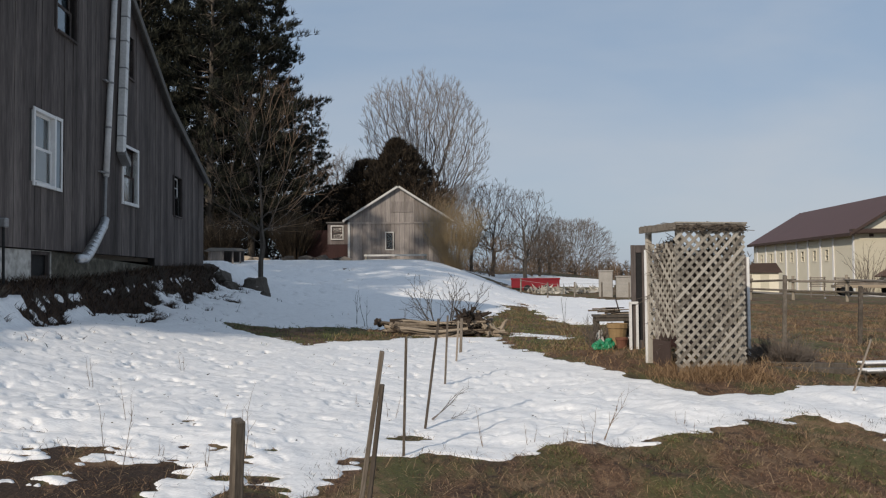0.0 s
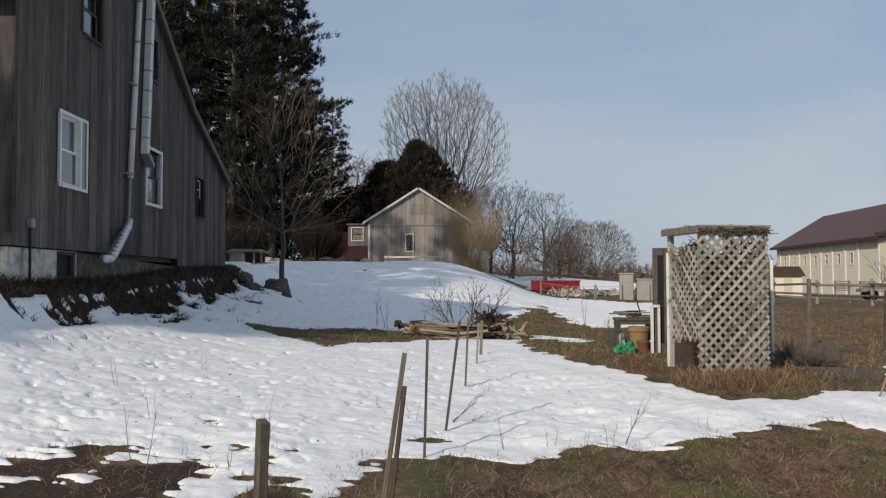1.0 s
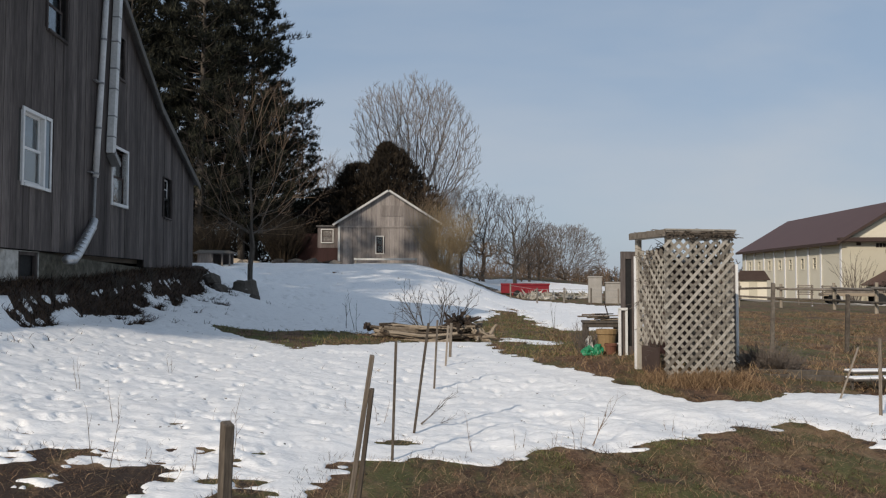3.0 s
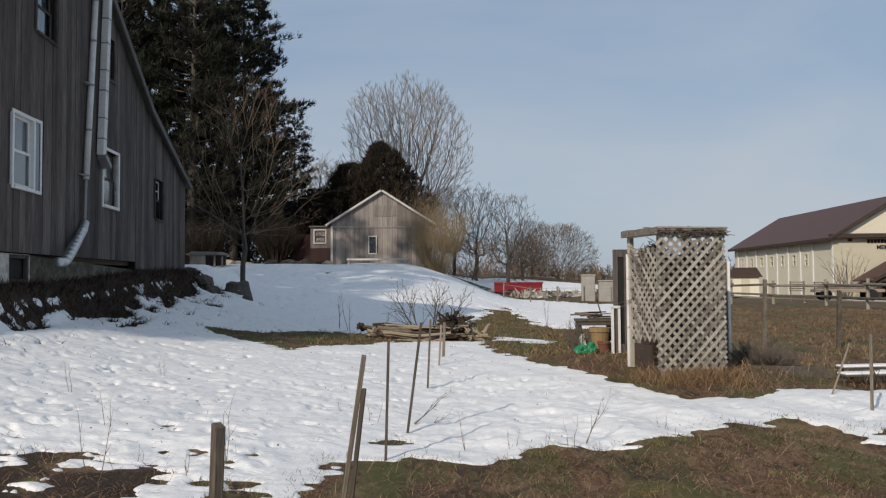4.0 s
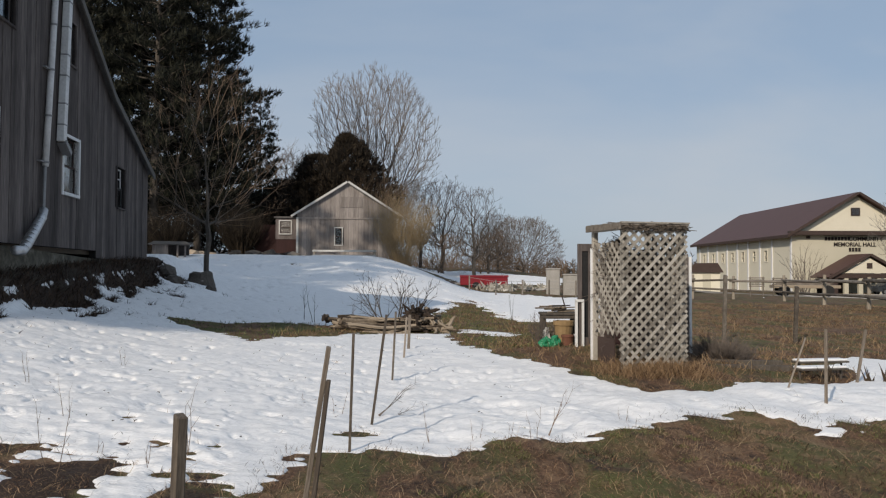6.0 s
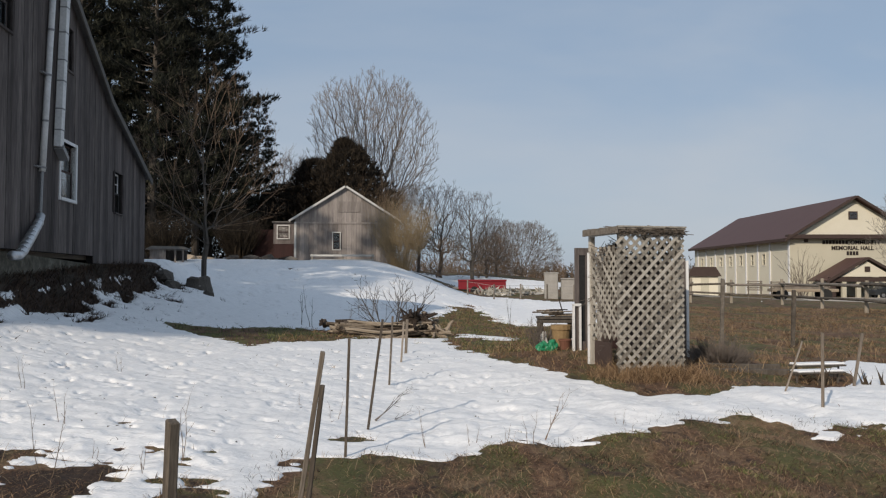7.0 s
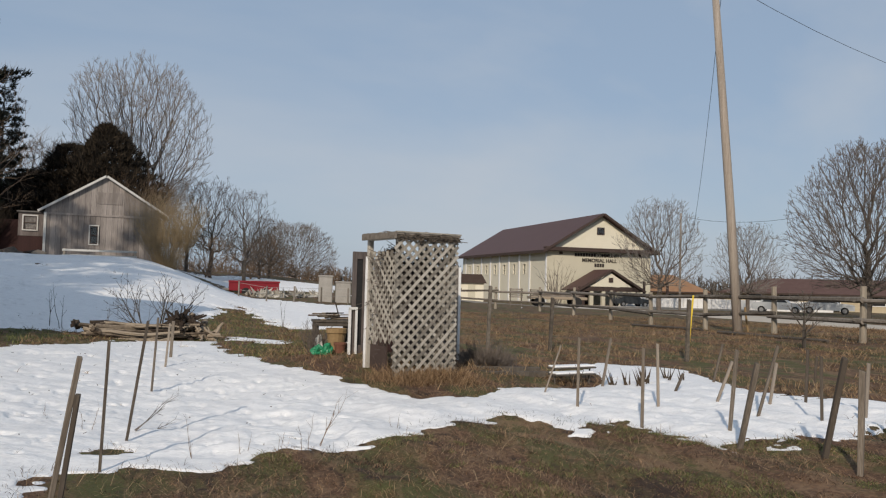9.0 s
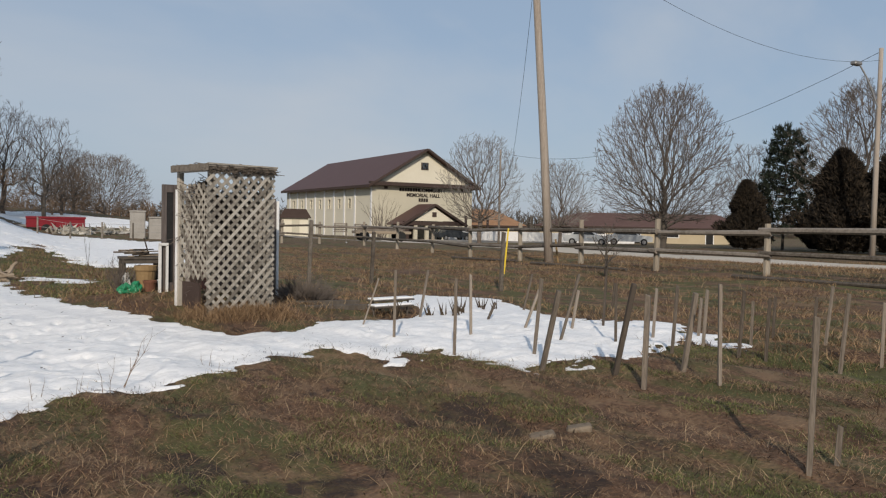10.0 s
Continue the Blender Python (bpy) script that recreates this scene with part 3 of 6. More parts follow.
def sash_window(parent, x0, x1, z0, z1, name, trim, recess=0.12, trim_w=0.07, rails=1, muntins=0, label="", sign=-1, base=0.0, curtain=False, dark=None):
    """A window in a wall whose outside looks along sign * y: jambs, sashes, panes and sill."""
    win = new(name)
    win.parent = parent
    if label:
        win["label"] = label
    s = sign
    def bx(a, b, c, d, e, f):
        lo, hi = sorted((base + s * c, base + s * d))
        return (a, b, lo, hi, e, f)
    t = trim_w
    part("window_frame", boxes(bx(x0 - t, x0, -recess, 0.045, z0 - t, z1 + t), bx(x1, x1 + t, -recess, 0.045, z0 - t, z1 + t), bx(x0, x1, -recess, 0.04, z1, z1 + t), bevel=0.006), trim, win)
    part("window_sill", boxes(bx(x0, x1, -recess, 0.07, z0 - t, z0), bevel=0.006), trim, win)
    zm = (z0 + z1) / 2
    for k, (a, b) in enumerate(((z0, zm + 0.02), (zm - 0.02, z1))):
        y = -recess + 0.015 - 0.03 * k
        bars = [bx(x0, x0 + 0.045, y, y + 0.03, a, b), bx(x1 - 0.045, x1, y, y + 0.03, a, b), bx(x0 + 0.045, x1 - 0.045, y, y + 0.03, a, a + 0.045), bx(x0 + 0.045, x1 - 0.045, y, y + 0.03, b - 0.045, b)]
        if k and muntins:
            bars += [bx((x0 + x1) / 2 - 0.012, (x0 + x1) / 2 + 0.012, y + 0.002, y + 0.028, a + 0.045, b - 0.045), bx(x0 + 0.045, x1 - 0.045, y + 0.004, y + 0.026, (a + b) / 2 - 0.012, (a + b) / 2 + 0.012)]
        sash = part("sash", boxes(*bars), dark if dark else (WHITE if k else BOARD_DARK) if muntins else trim, win)
        pane = part("pane", boxes(bx(x0 + 0.045, x1 - 0.045, y + 0.012, y + 0.018, a + 0.045, b - 0.045)), GLASS, win)
        pane.visible_shadow = False
    if curtain:
        part("curtain", boxes(bx(x0, x1, -recess - 0.07, -recess - 0.05, z0, z1)), CURTAIN, win, "grey-blue drawn curtain")
    return win


HOUSE = pose(-6.75, 13.4, 0, 0, 0, 94)
house = thing("house", HOUSE, "old two-storey saltbox house clad in weathered grey vertical boards", "house")
S0, S1, DEEP = -2.1, 11.39, 9.0


def house_top(s):
    return float(np.interp(s, [-2.1, 1.77, 7.17, 11.39], [5.95, 9.0, 6.0, 4.55]))


def house_bottom(s):
    return 2.0 if s < 6.3 else 1.82


HOLES = [(-0.52, 0.50, 3.10, 4.28), (3.82, 4.82, 3.2, 4.4), (7.95, 8.75, 3.2, 4.28), (0.3, 1.15, 5.9, 6.95), (3.88, 4.5, 6.02, 6.95)]
core = columns(bmesh.new(), [S0, 1.77, 6.3, 7.17, S1], house_top, house_bottom, HOLES, 0.0, 0.16)
wall = part("wall", core, BOARD_DARK, house, "boarded gable wall in the shade")
rng = random.Random(5)
s = S0
while s < S1 - 0.05:
    w = min(rng.choice((0.19, 0.22, 0.24, 0.26)), S1 - s)
    e = s + w - 0.004
    proud = rng.uniform(0.018, 0.03)
    board_pieces(wall, BOARD, [s, e] if not s < 1.77 < e else [s, 1.77, e], house_top, house_bottom, HOLES, -proud, -0.001)
    s += w
# the end wall that faces the camera, with an unseen pine to shade it, and the hidden walls
part("end_wall", boxes((S0, S0 + 0.16, 0.17, DEEP, 2.0, 5.88)), BOARD_DARK, house)
end = house.children[-1]
y = -0.02
while y < DEEP:
    w = rng.choice((0.2, 0.23, 0.26))
    part("board", boxes((S0 - rng.uniform(0.018, 0.03), S0 - 0.001, y, min(y + w - 0.006, DEEP), 2.0, 5.88)), BOARD, end)
    y += w
part("corner_board", boxes((S0 - 0.045, S0 + 0.06, -0.05, -0.031, 2.0, 5.9)), BOARD, house)
part("rear_wall", boxes((S1 - 0.16, S1, 0.17, DEEP, 1.82, 4.45)), BOARD_DARK, house)
part("far_gable", columns(bmesh.new(), [S0, 1.77, 7.17, S1], house_top, house_bottom, [], DEEP, DEEP + 0.16), BOARD_DARK, house)
part("floor", boxes((S0 + 0.17, S1 - 0.17, 0.17, DEEP - 0.01, 1.9, 2.0)), FLOOR, house)
part("upper_floor", boxes((S0 + 0.17, S1 - 0.17, 0.17, DEEP - 0.01, 4.42, 4.5)), FLOOR, house)


def slope(x0, z0, x1, z1, thick, y0, y1):
    n = Vector((-(z1 - z0), x1 - x0)).normalized() * thick
    bm = prism(bmesh.new(), [(x0, z0), (x1, z1), (x1 + n.x, z1 + n.y), (x0 + n.x, z0 + n.y)], y0, y1)
    bmesh.ops.recalc_face_normals(bm, faces=bm.faces)
    return bm


for a, b in (((-2.42, 5.72), (1.77, 9.02)), ((1.77, 9.02), (7.17, 6.02)), ((7.17, 6.02), (11.6, 4.5))):
    part("roof", slope(*a, *b, 0.10, -0.16, DEEP + 0.3), SHINGLE, house)
    part("rake_board", slope(a[0], a[1] - 0.15, b[0], b[1] - 0.15, 0.148, -0.20, -0.162), ROOF_EDGE, house, "weathered grey rake board")
part("gutter", boxes((-2.53, -2.43, -0.16, DEEP, 5.62, 5.74), bevel=0.02), ROOF_EDGE, house, "old grey eaves gutter")
# whitewashed stone footing with the cellar opening
foot = part("foundation", columns(bmesh.new(), [S0, 0.30], lambda v: 1.98, lambda v: 0.6, [(-0.49, 0.26, 1.25, 1.97)], 0.03, 0.4), WHITEWASH, house, "flaking whitewashed stone footing")
part("foundation", columns(bmesh.new(), [0.30, 6.3, S1], lambda v: 1.98 if v < 6.3 else 1.80, lambda v: 0.6, [], 0.05, 0.4), MOSSY, house, "dark mossy stone footing")
part("foundation", boxes((S0 + 0.05, S0 + 0.4, 0.42, DEEP, 0.5, 1.98)), WHITEWASH, house)
# near-black sheet paints in the unlit cellar behind the frame
part("cellar_window", boxes((-0.49, 0.26, 0.12, 0.15, 1.25, 1.97)), DARK, house, "dark cellar opening with wooden rails")
part("cellar_frame", boxes((-0.49, -0.43, 0.04, 0.1, 1.25, 1.97), (0.20, 0.26, 0.04, 0.1, 1.25, 1.97), (-0.43, 0.20, 0.05, 0.09, 1.5, 1.56), (-0.43, 0.20, 0.05, 0.09, 1.91, 1.97)), BOARD, house)
w1 = sash_window(house, HOLES[0][0], 0.24, *HOLES[0][2:], "window", WHITE, recess=0.06, trim_w=0.06, label="white framed double-hung window", curtain=True)
part("side_panel", boxes((0.302, 0.498, -0.02, 0.06, 3.10, 4.28)), BLIND, w1, "pale grey panel beside the sashes")
part("side_casing", boxes((0.5, 0.55, -0.05, -0.033, 3.04, 4.34), (0.302, 0.5, -0.05, -0.033, 4.285, 4.34), (0.302, 0.5, -0.05, -0.033, 3.04, 3.095)), WHITE, w1)
sash_window(house, *HOLES[1], "window", WHITE, recess=0.10, label="white framed double-hung window, dark inside", dark=BROWN_TRIM)
sash_window(house, *HOLES[2], "window", BOARD, recess=0.10, trim_w=0.04, muntins=1, label="small old window with a divided upper sash")
sash_window(house, *HOLES[3], "window", BOARD, recess=0.10, trim_w=0.05, label="upper window in a dark weathered frame", curtain=True)
sash_window(house, *HOLES[4], "window", BOARD, recess=0.10, trim_w=0.05, label="upper window in a dark weathered frame", curtain=True)
# rainwater pipes
spout = part("downspout", tube([(3.08, -0.09, 7.95), (2.96, -0.09, 6.8), (2.78, -0.09, 5.2), (2.59, -0.09, 3.58)], 0.062, 10), PIPE, house, "long white sheet-metal downspout", True)
for z in (3.65, 4.6, 5.55, 6.5, 7.4):
    x = 2.59 + (z - 3.58) * 0.112
    part("collar", tube([(x, -0.09, z - 0.02), (x, -0.09, z + 0.02)], 0.072, 10), STEEL, spout)
    if z in (3.65, 5.55, 7.4):
        part("bracket", boxes((x - 0.3, x, -0.1, -0.035, z - 0.012, z + 0.012)), STEEL, spout)
part("lower_pipe", tube([(2.59, -0.09, 3.62), (2.53, -0.09, 2.66)], 0.034, 8), STEEL, house, "thin grey pipe")
elbow = part("corrugated_elbow", tube([(2.55, -0.09, 2.70), (2.4, -0.11, 2.55), (1.8, -0.2, 2.25), (1.2, -0.28, 1.96), (0.95, -0.30, 1.86), (0.62, -0.31, 1.86)], 0.085, 12), METAL, house, "dented shiny galvanised drain elbow", True)
for k in range(9):
    p0 = Vector((2.4, -0.11, 2.55)).lerp(Vector((1.05, -0.29, 1.91)), k / 8)
    part("seam", tube([p0 + Vector((0.018, -0.002, 0.008)), p0 - Vector((0.018, -0.002, 0.008))], 0.093, 12), METAL, elbow)


def duct(z0, z1, grow_by=0.0):
    bm = boxes((-0.095 - grow_by, 0.095 + grow_by, -0.19 - grow_by, -0.045 + grow_by * 0.4, z0, z1), bevel=0.008)
    for v in bm.verts:
        v.co.x += 3.40 + (v.co.z - 4.13) * 0.082
    return bm


flue = part("square_duct", duct(4.2, 8.0), PIPE, house, "boxy whitish metal duct up the wall")
for z in (4.55, 5.0, 5.6, 6.05, 6.65, 7.2, 7.7):
    part("joint", duct(z - 0.015, z + 0.015, 0.01), STEEL, flue)
part("duct_hood", slope(3.38, 4.15, 3.72, 3.95, 0.10, -0.22, -0.035), STEEL, house)
part("vent_pipe", tube([(-1.64, -0.07, 2.3), (-1.66, -0.09, 1.3)], 0.022, 8), BLACKPOT, house)
part("vent_cap", boxes((-1.70, -1.58, -0.13, -0.03, 2.28, 2.42), bevel=0.015), STEEL, house)

# ---- cabin on the hill ----
CABIN = pose(-5.7, 47.8, 2.3, 0, 0, 2)
cabin = thing("cabin", CABIN, "small gabled barn of sun-bleached vertical boards on the hill", "barn")
CW, CE, CP = 6.05, 2.72, 4.62
ctop = lambda v: float(np.interp(v, [0, CW / 2, CW], [CE, CP, CE]))
CH = [(2.28, 2.68, 0.85, 1.85)]
cwall = part("wall", columns(bmesh.new(), [0, CW / 2, CW], ctop, lambda v: -0.5, CH, 0, 0.14), BOARD_DARK, cabin)
s = 0.0
while s < CW - 0.02:
    w = min(rng.choice((0.24, 0.28, 0.3)), CW - s)
    e = s + w - 0.012
    board_pieces(cwall, BOARD_TAN, [s, e] if not s < CW / 2 < e else [s, CW / 2, e], lambda v: min(2.45, ctop(v)), lambda v: -0.45, CH, -0.03, -0.001)
    board_pieces(cwall, BOARD_TAN, [s, e] if not s < CW / 2 < e else [s, CW / 2, e], ctop, lambda v: 2.46, CH, -0.06, -0.031)
    s += w
part("side_wall", boxes((0, 0.14, 0.15, 8.5, -0.5, CE - 0.03)), BOARD_DARK, cabin)
part("side_wall", boxes((CW - 0.14, CW, 0.15, 8.5, -0.5, CE - 0.03)), BOARD_DARK, cabin)
part("rear_wall", columns(bmesh.new(), [0, CW / 2, CW], ctop, lambda v: -0.5, [], 8.5, 8.64), BOARD_DARK, cabin)
for a, b in (((-0.3, CE - 0.19), (CW / 2, CP + 0.02)), ((CW / 2, CP + 0.02), (CW + 0.3, CE - 0.19))):
    part("roof", slope(*a, *b, 0.08, -0.28, 8.8), SHINGLE, cabin)
    part("rake_board", slope(a[0], a[1] - 0.05, b[0], b[1] - 0.05, 0.12, -0.315, -0.283), OFFWHITE, cabin, "pale rake board")
part("band_board", boxes((0, CW, -0.075, -0.062, 2.4, 2.5)), BOARD_TAN, cabin)
part("corner_board", boxes((-0.04, 0.09, -0.08, -0.062, -0.4, 2.5)), OFFWHITE, cabin)
part("corner_board", boxes((CW - 0.09, CW + 0.04, -0.08, -0.062, -0.4, 2.5)), OFFWHITE, cabin)
part("hatch", boxes((2.6, 3.9, -0.09, -0.062, 3.1, 3.75)), BOARD_TAN, cabin, "faint boarded hatch in the gable")
sash_window(cabin, *CH[0], "window", OFFWHITE, recess=0.03, trim_w=0.06, dark=BROWN_TRIM, label="narrow dark window with a pale frame")
# near-black sheet in place of the barn's unlit room
part("interior", boxes((0.2, CW - 0.2, 0.6, 0.62, -0.3, 2.4)), DARK, cabin)
# tree shade is put into the dark red of these walls
lean = part("lean_to", boxes((-1.35, -0.06, 0.9, 6.0, -0.5, 2.45)), RED_WOOD, cabin, "faded red lean-to beside the barn, darkened for tree shade")
part("lean_to_upper", boxes((-1.36, -0.06, 0.87, 0.897, 1.2, 2.5)), BOARD, cabin)
part("lean_to_roof", boxes((-1.45, -0.04, 0.75, 6.1, 2.5, 2.58)), SHINGLE, cabin)
sash_window(cabin, -1.1, -0.45, 1.55, 2.3, "window", OFFWHITE, recess=0.0, trim_w=0.07, dark=BROWN_TRIM, label="square window in a pale frame", base=0.865)
part("red_wall", boxes((-2.9, -1.38, 3.0, 6.0, -0.5, 2.2)), RED_WOOD, cabin, "faded red board wall, darkened for tree shade")

# low rail fence and bench timbers before the barn
def rail_fence(x0, x1, y, label):
    f = thing("rail_fence", pose(x0, y, gz(x0, y)), label, "fence")
    n = 3
    for k in range(n):
        x = (x1 - x0) * k / (n - 1)
        part("post", boxes((x - 0.06, x + 0.06, -0.06, 0.06, -0.3, 0.48), bevel=0.01), POST, f)
    part("rail", boxes((-0.1, x1 - x0 + 0.1, -0.1, -0.061, 0.34, 0.45), bevel=0.008), OFFWHITE, f)
    part("rail", boxes((-0.1, x1 - x0 + 0.1, -0.1, -0.061, 0.08, 0.17), bevel=0.008), OFFWHITE, f)
    return f


rail_fence(-4.5, -1.0, 46.2, "low pale plank fence before the barn")
hut = thing("garden_hut", pose(-11.75, 39.5, gz(-11.5, 39.5) - 0.05, 0, 0, 8), "small pale open shelter with a flat roof beside the pines", "shed")
part("back_wall", boxes((0, 1.6, 1.4, 1.5, -0.2, 0.78)), BOARD, hut)
# whitish walls given the tan board colour to paint in their shade
part("side_wall", boxes((0, 0.75, 0.02, 0.1, -0.2, 0.78)), BOARD_TAN, hut, "pale board wall")
part("side_wall", boxes((0, 0.08, 0.102, 1.398, -0.2, 0.78)), BOARD_TAN, hut)
for x in (1.15, 1.52):
    part("post", boxes((x, x + 0.08, 0.02, 0.1, -0.2, 0.78)), BOARD_TAN, hut)
part("roof", plate([(-0.2, 0.79), (1.85, 0.79), (1.6, 0.93), (0.1, 0.95)], -0.15, 1.7), ROOF_EDGE, hut, "grey low roof")

# ---- trees ----
class Wood:
    """Collects tapered sticks into one mesh."""
    def __init__(self):
        self.v, self.f = [], []

    def seg(self, p, q, r0, r1, sides):
        d = (q - p)
        if d.length < 1e-5:
            return
        d.normalize()
        u = d.orthogonal().normalized()
        w = d.cross(u)
        a = len(self.v)
        for c, r in ((p, r0), (q, r1)):
            for k in range(sides):
                t = k * 2 * math.pi / sides
                self.v.append(c + (math.cos(t) * u + math.sin(t) * w) * r)
        for k in range(sides):
            self.f.append((a + k, a + (k + 1) % sides, a + sides + (k + 1) % sides, a + sides + k))

    def tri(self, a, b, c):
        n = len(self.v)
        self.v += [a, b, c]
        self.f.append((n, n + 1, n + 2))

    def make(self, name, material, parent):
        return from_arrays(name, [tuple(q) for q in self.v], self.f, material, parent)


def grow(rng, thick, thin, p, d, length, r, level, opt):
    """One branch and all that springs from it."""
    last = level >= opt["levels"]
    n = 2 if last else (6, 4, 3, 2, 2)[level]
    sides = (8, 5, 4, 3, 3)[level]
    pts, rad = [p.copy()], [r]
    for i in range(n):
        jit = Vector((rng.gauss(0, 1), rng.gauss(0, 1), rng.gauss(0, 1))) * opt["crook"] * (1.0 if level else 0.5)
        d = (d + jit + Vector((0, 0, opt["up"] * (0.0 if level == 0 else 1)))).normalized()
        pts.append(pts[-1] + d * length / n)
        rad.append(max(r * (1 - (i + 1) / n * (0.75 if level == 0 else 0.8)), opt["twig"] * 0.5))
    tgt = thick if level < 2 else thin
    for i in range(n):
        tgt.seg(pts[i], pts[i + 1], rad[i], rad[i + 1], sides)
    if last:
        return
    count = opt["kids"][level]
    lo = opt["bare"] if level == 0 else 0.2
    spin = rng.uniform(0, 6.28)
    for k in range(count):
        t = lo + (1 - lo) * (k + rng.uniform(0.1, 0.9)) / count
        i = min(int(t * n), n - 1)
        c = pts[i].lerp(pts[i + 1], t * n - i)
        ax = (pts[i + 1] - pts[i]).normalized()
        u = ax.orthogonal().normalized()
        spin += 2.4 + rng.uniform(-0.5, 0.5)
        side = (Matrix.Rotation(spin, 3, ax) @ u).normalized()
        a0, a1 = opt["angle"]
        ang = radians(rng.uniform(a0, a1) * (1.0 if level else 1.25 - 0.6 * (t - lo) / (1 - lo)))
        nd = (ax * math.cos(ang) + side * math.sin(ang)).normalized()
        shape = 1 - opt["taper"] * (t - lo) / (1 - lo) if level == 0 else 1 - 0.5 * t
        grow(rng, thick, thin, c, nd, length * opt["ratio"][level] * shape * rng.uniform(0.8, 1.15), max(rad[i] * 0.55, opt["twig"]), level + 1, opt)


def bare_tree(name, m, seed, height, r, label, material=None, bark=None, group="", **o):
    opt = dict(levels=4, kids=(12, 8, 6, 5), ratio=(0.75, 0.5, 0.5, 0.5), angle=(25, 50), crook=0.05, up=0.04, bare=0.22, taper=0.5, twig=0.008)
    opt.update(o)
    rng = random.Random(seed)
    t = thing(name, m, label, "tree", group)
    thick, thin = Wood(), Wood()
    stems = opt.get("stems", 1)
    for k in range(stems):
        lean = opt.get("lean", 0.0)
        a = 6.28 * k / stems + rng.uniform(0, 0.5)
        d = Vector((math.cos(a) * lean, math.sin(a) * lean, 1)).normalized()
        grow(rng, thick, thin, Vector((0.12 * math.cos(a) * (stems > 1), 0.12 * math.sin(a) * (stems > 1), -0.3)), d, height * opt.get("trunk", 0.72) * rng.uniform(0.9, 1.05), r, 0, opt)
    thick.make("trunk", bark or BARK, t)
    thin.make("crown", material or TWIG, t)
    return t


def crown_tree(name, m, seed, height, r, label, width, fork, outline, points=1800, material=None, bark=None, group="", reach=0.45, curve=0.0, twig=0.55, twig_r=0.010, shift=0.0, sprays=3, leader=0.55, power=0.52, bend=1.8, lift=0.22, spread=0.36):
    """A bare tree whose limbs fill a crown; outline gives the crown's half-width, 0 to 1, from its foot to its top."""
    rr = np.random.RandomState(seed)
    t = thing(name, m, label, "tree", group)
    H = height - fork
    f = rr.uniform(0.0, 1.0, points)
    half = np.interp(f, [k / (len(outline) - 1) for k in range(len(outline))], outline) * width / 2
    a, q = rr.uniform(0, 6.283, points), rr.uniform(0, 1, points) ** 0.42
    lump_ = 1 + 0.13 * np.sin(3 * a + seed) * np.sin(f * 9 + seed) + 0.07 * np.sin(7 * a)
    pts = np.stack([half * q * np.cos(a) * lump_ + shift * f, half * q * np.sin(a) * lump_, fork + H * f * (1 - 0.06 * q * np.sin(5 * a))], 1)
    h = np.clip((pts[:, 2] - fork) / H, 0.06, 1)[:, None]
    pts[:, :2] *= h ** curve                       # grown straight, bent upright afterwards
    k0 = 5
    nodes = np.zeros((points + k0 + 6, 3))
    par = np.full(points + k0 + 6, -1)
    way = np.zeros_like(nodes)
    plen = np.zeros(points + k0 + 6)
    stem = [(0, 0, -0.3)] + [(rr.normal(0, 0.02) * height * 0.2, rr.normal(0, 0.02) * height * 0.2, fork * (k + 1) / (k0 - 1)) for k in range(k0 - 1)]
    stem += [(shift * 0.4 * k / 6 + rr.normal(0, 0.01) * height, rr.normal(0, 0.01) * height, fork + H * leader * k / 6) for k in range(1, 7)]
    for k, p in enumerate(stem):
        nodes[k], par[k], way[k] = p, k - 1, (0, 0, 1)
        plen[k] = max(0.0, p[2] - fork) * 0.9
    n = len(stem)
    order = np.argsort(np.linalg.norm(pts - np.array((0, 0, fork)), axis=1))
    for p in pts[order]:
        d = p - nodes[3:n]
        L = np.linalg.norm(d, axis=1) + 1e-6
        cos = (d * way[3:n]).sum(1) / L
        j = 3 + int(np.argmin(L * (1 + bend * (1 - cos)) + reach * plen[3:n]))
        e = p - nodes[j]
        le = np.linalg.norm(e)
        nodes[n], par[n], plen[n] = p, j, plen[j] + le
        way[n] = 0.6 * e / (le + 1e-6) + 0.4 * way[j]
        way[n] /= np.linalg.norm(way[n])
        n += 1
    zz = np.clip((nodes[:n, 2] - fork) / H, 0.06, 1)[:, None]
    nodes[:n, :2] /= zz ** curve
    nodes[k0 + 6:n] += rr.normal(0, 0.006 * height, (n - k0 - 6, 3)) * 0.5
    area = np.zeros(n)
    kids = np.zeros(n, int)
    for k in range(n - 1, 0, -1):
        if area[k] == 0:
            area[k] = 1.0
        area[par[k]] += area[k]
        kids[par[k]] += 1
    rad = twig_r * area ** power
    rad = np.where(rad > twig_r, twig_r + (rad - twig_r) * (r - twig_r) / (rad[0] - twig_r), rad)
    limbs, fine = Wood(), Wood()
    rng = random.Random(seed)
    for k in range(1, n):
        p, q = Vector(nodes[par[k]]), Vector(nodes[k])
        ra, rb = min(rad[par[k]], rad[k] * 1.35), rad[k]
        (limbs if rb > twig_r * 2.2 else fine).seg(p, q, ra, rb, 8 if rb > 0.1 else (5 if rb > 0.04 else 3))
        if kids[k] == 0 or (kids[k] == 1 and rng.random() < 0.6):
            d = (q - p).normalized()
            for _ in range(sprays):
                e = (d + Vector((rng.gauss(0, spread), rng.gauss(0, spread), rng.gauss(lift, 0.25)))).normalized()
                s = q + e * twig * rng.uniform(0.5, 1.2)
                fine.seg(q, s, twig_r * 0.8, twig_r * 0.5, 3)
                c = q.lerp(s, rng.uniform(0.3, 0.7))
                e = (e + Vector((rng.gauss(0, 0.5), rng.gauss(0, 0.5), rng.gauss(0.15, 0.4)))).normalized()
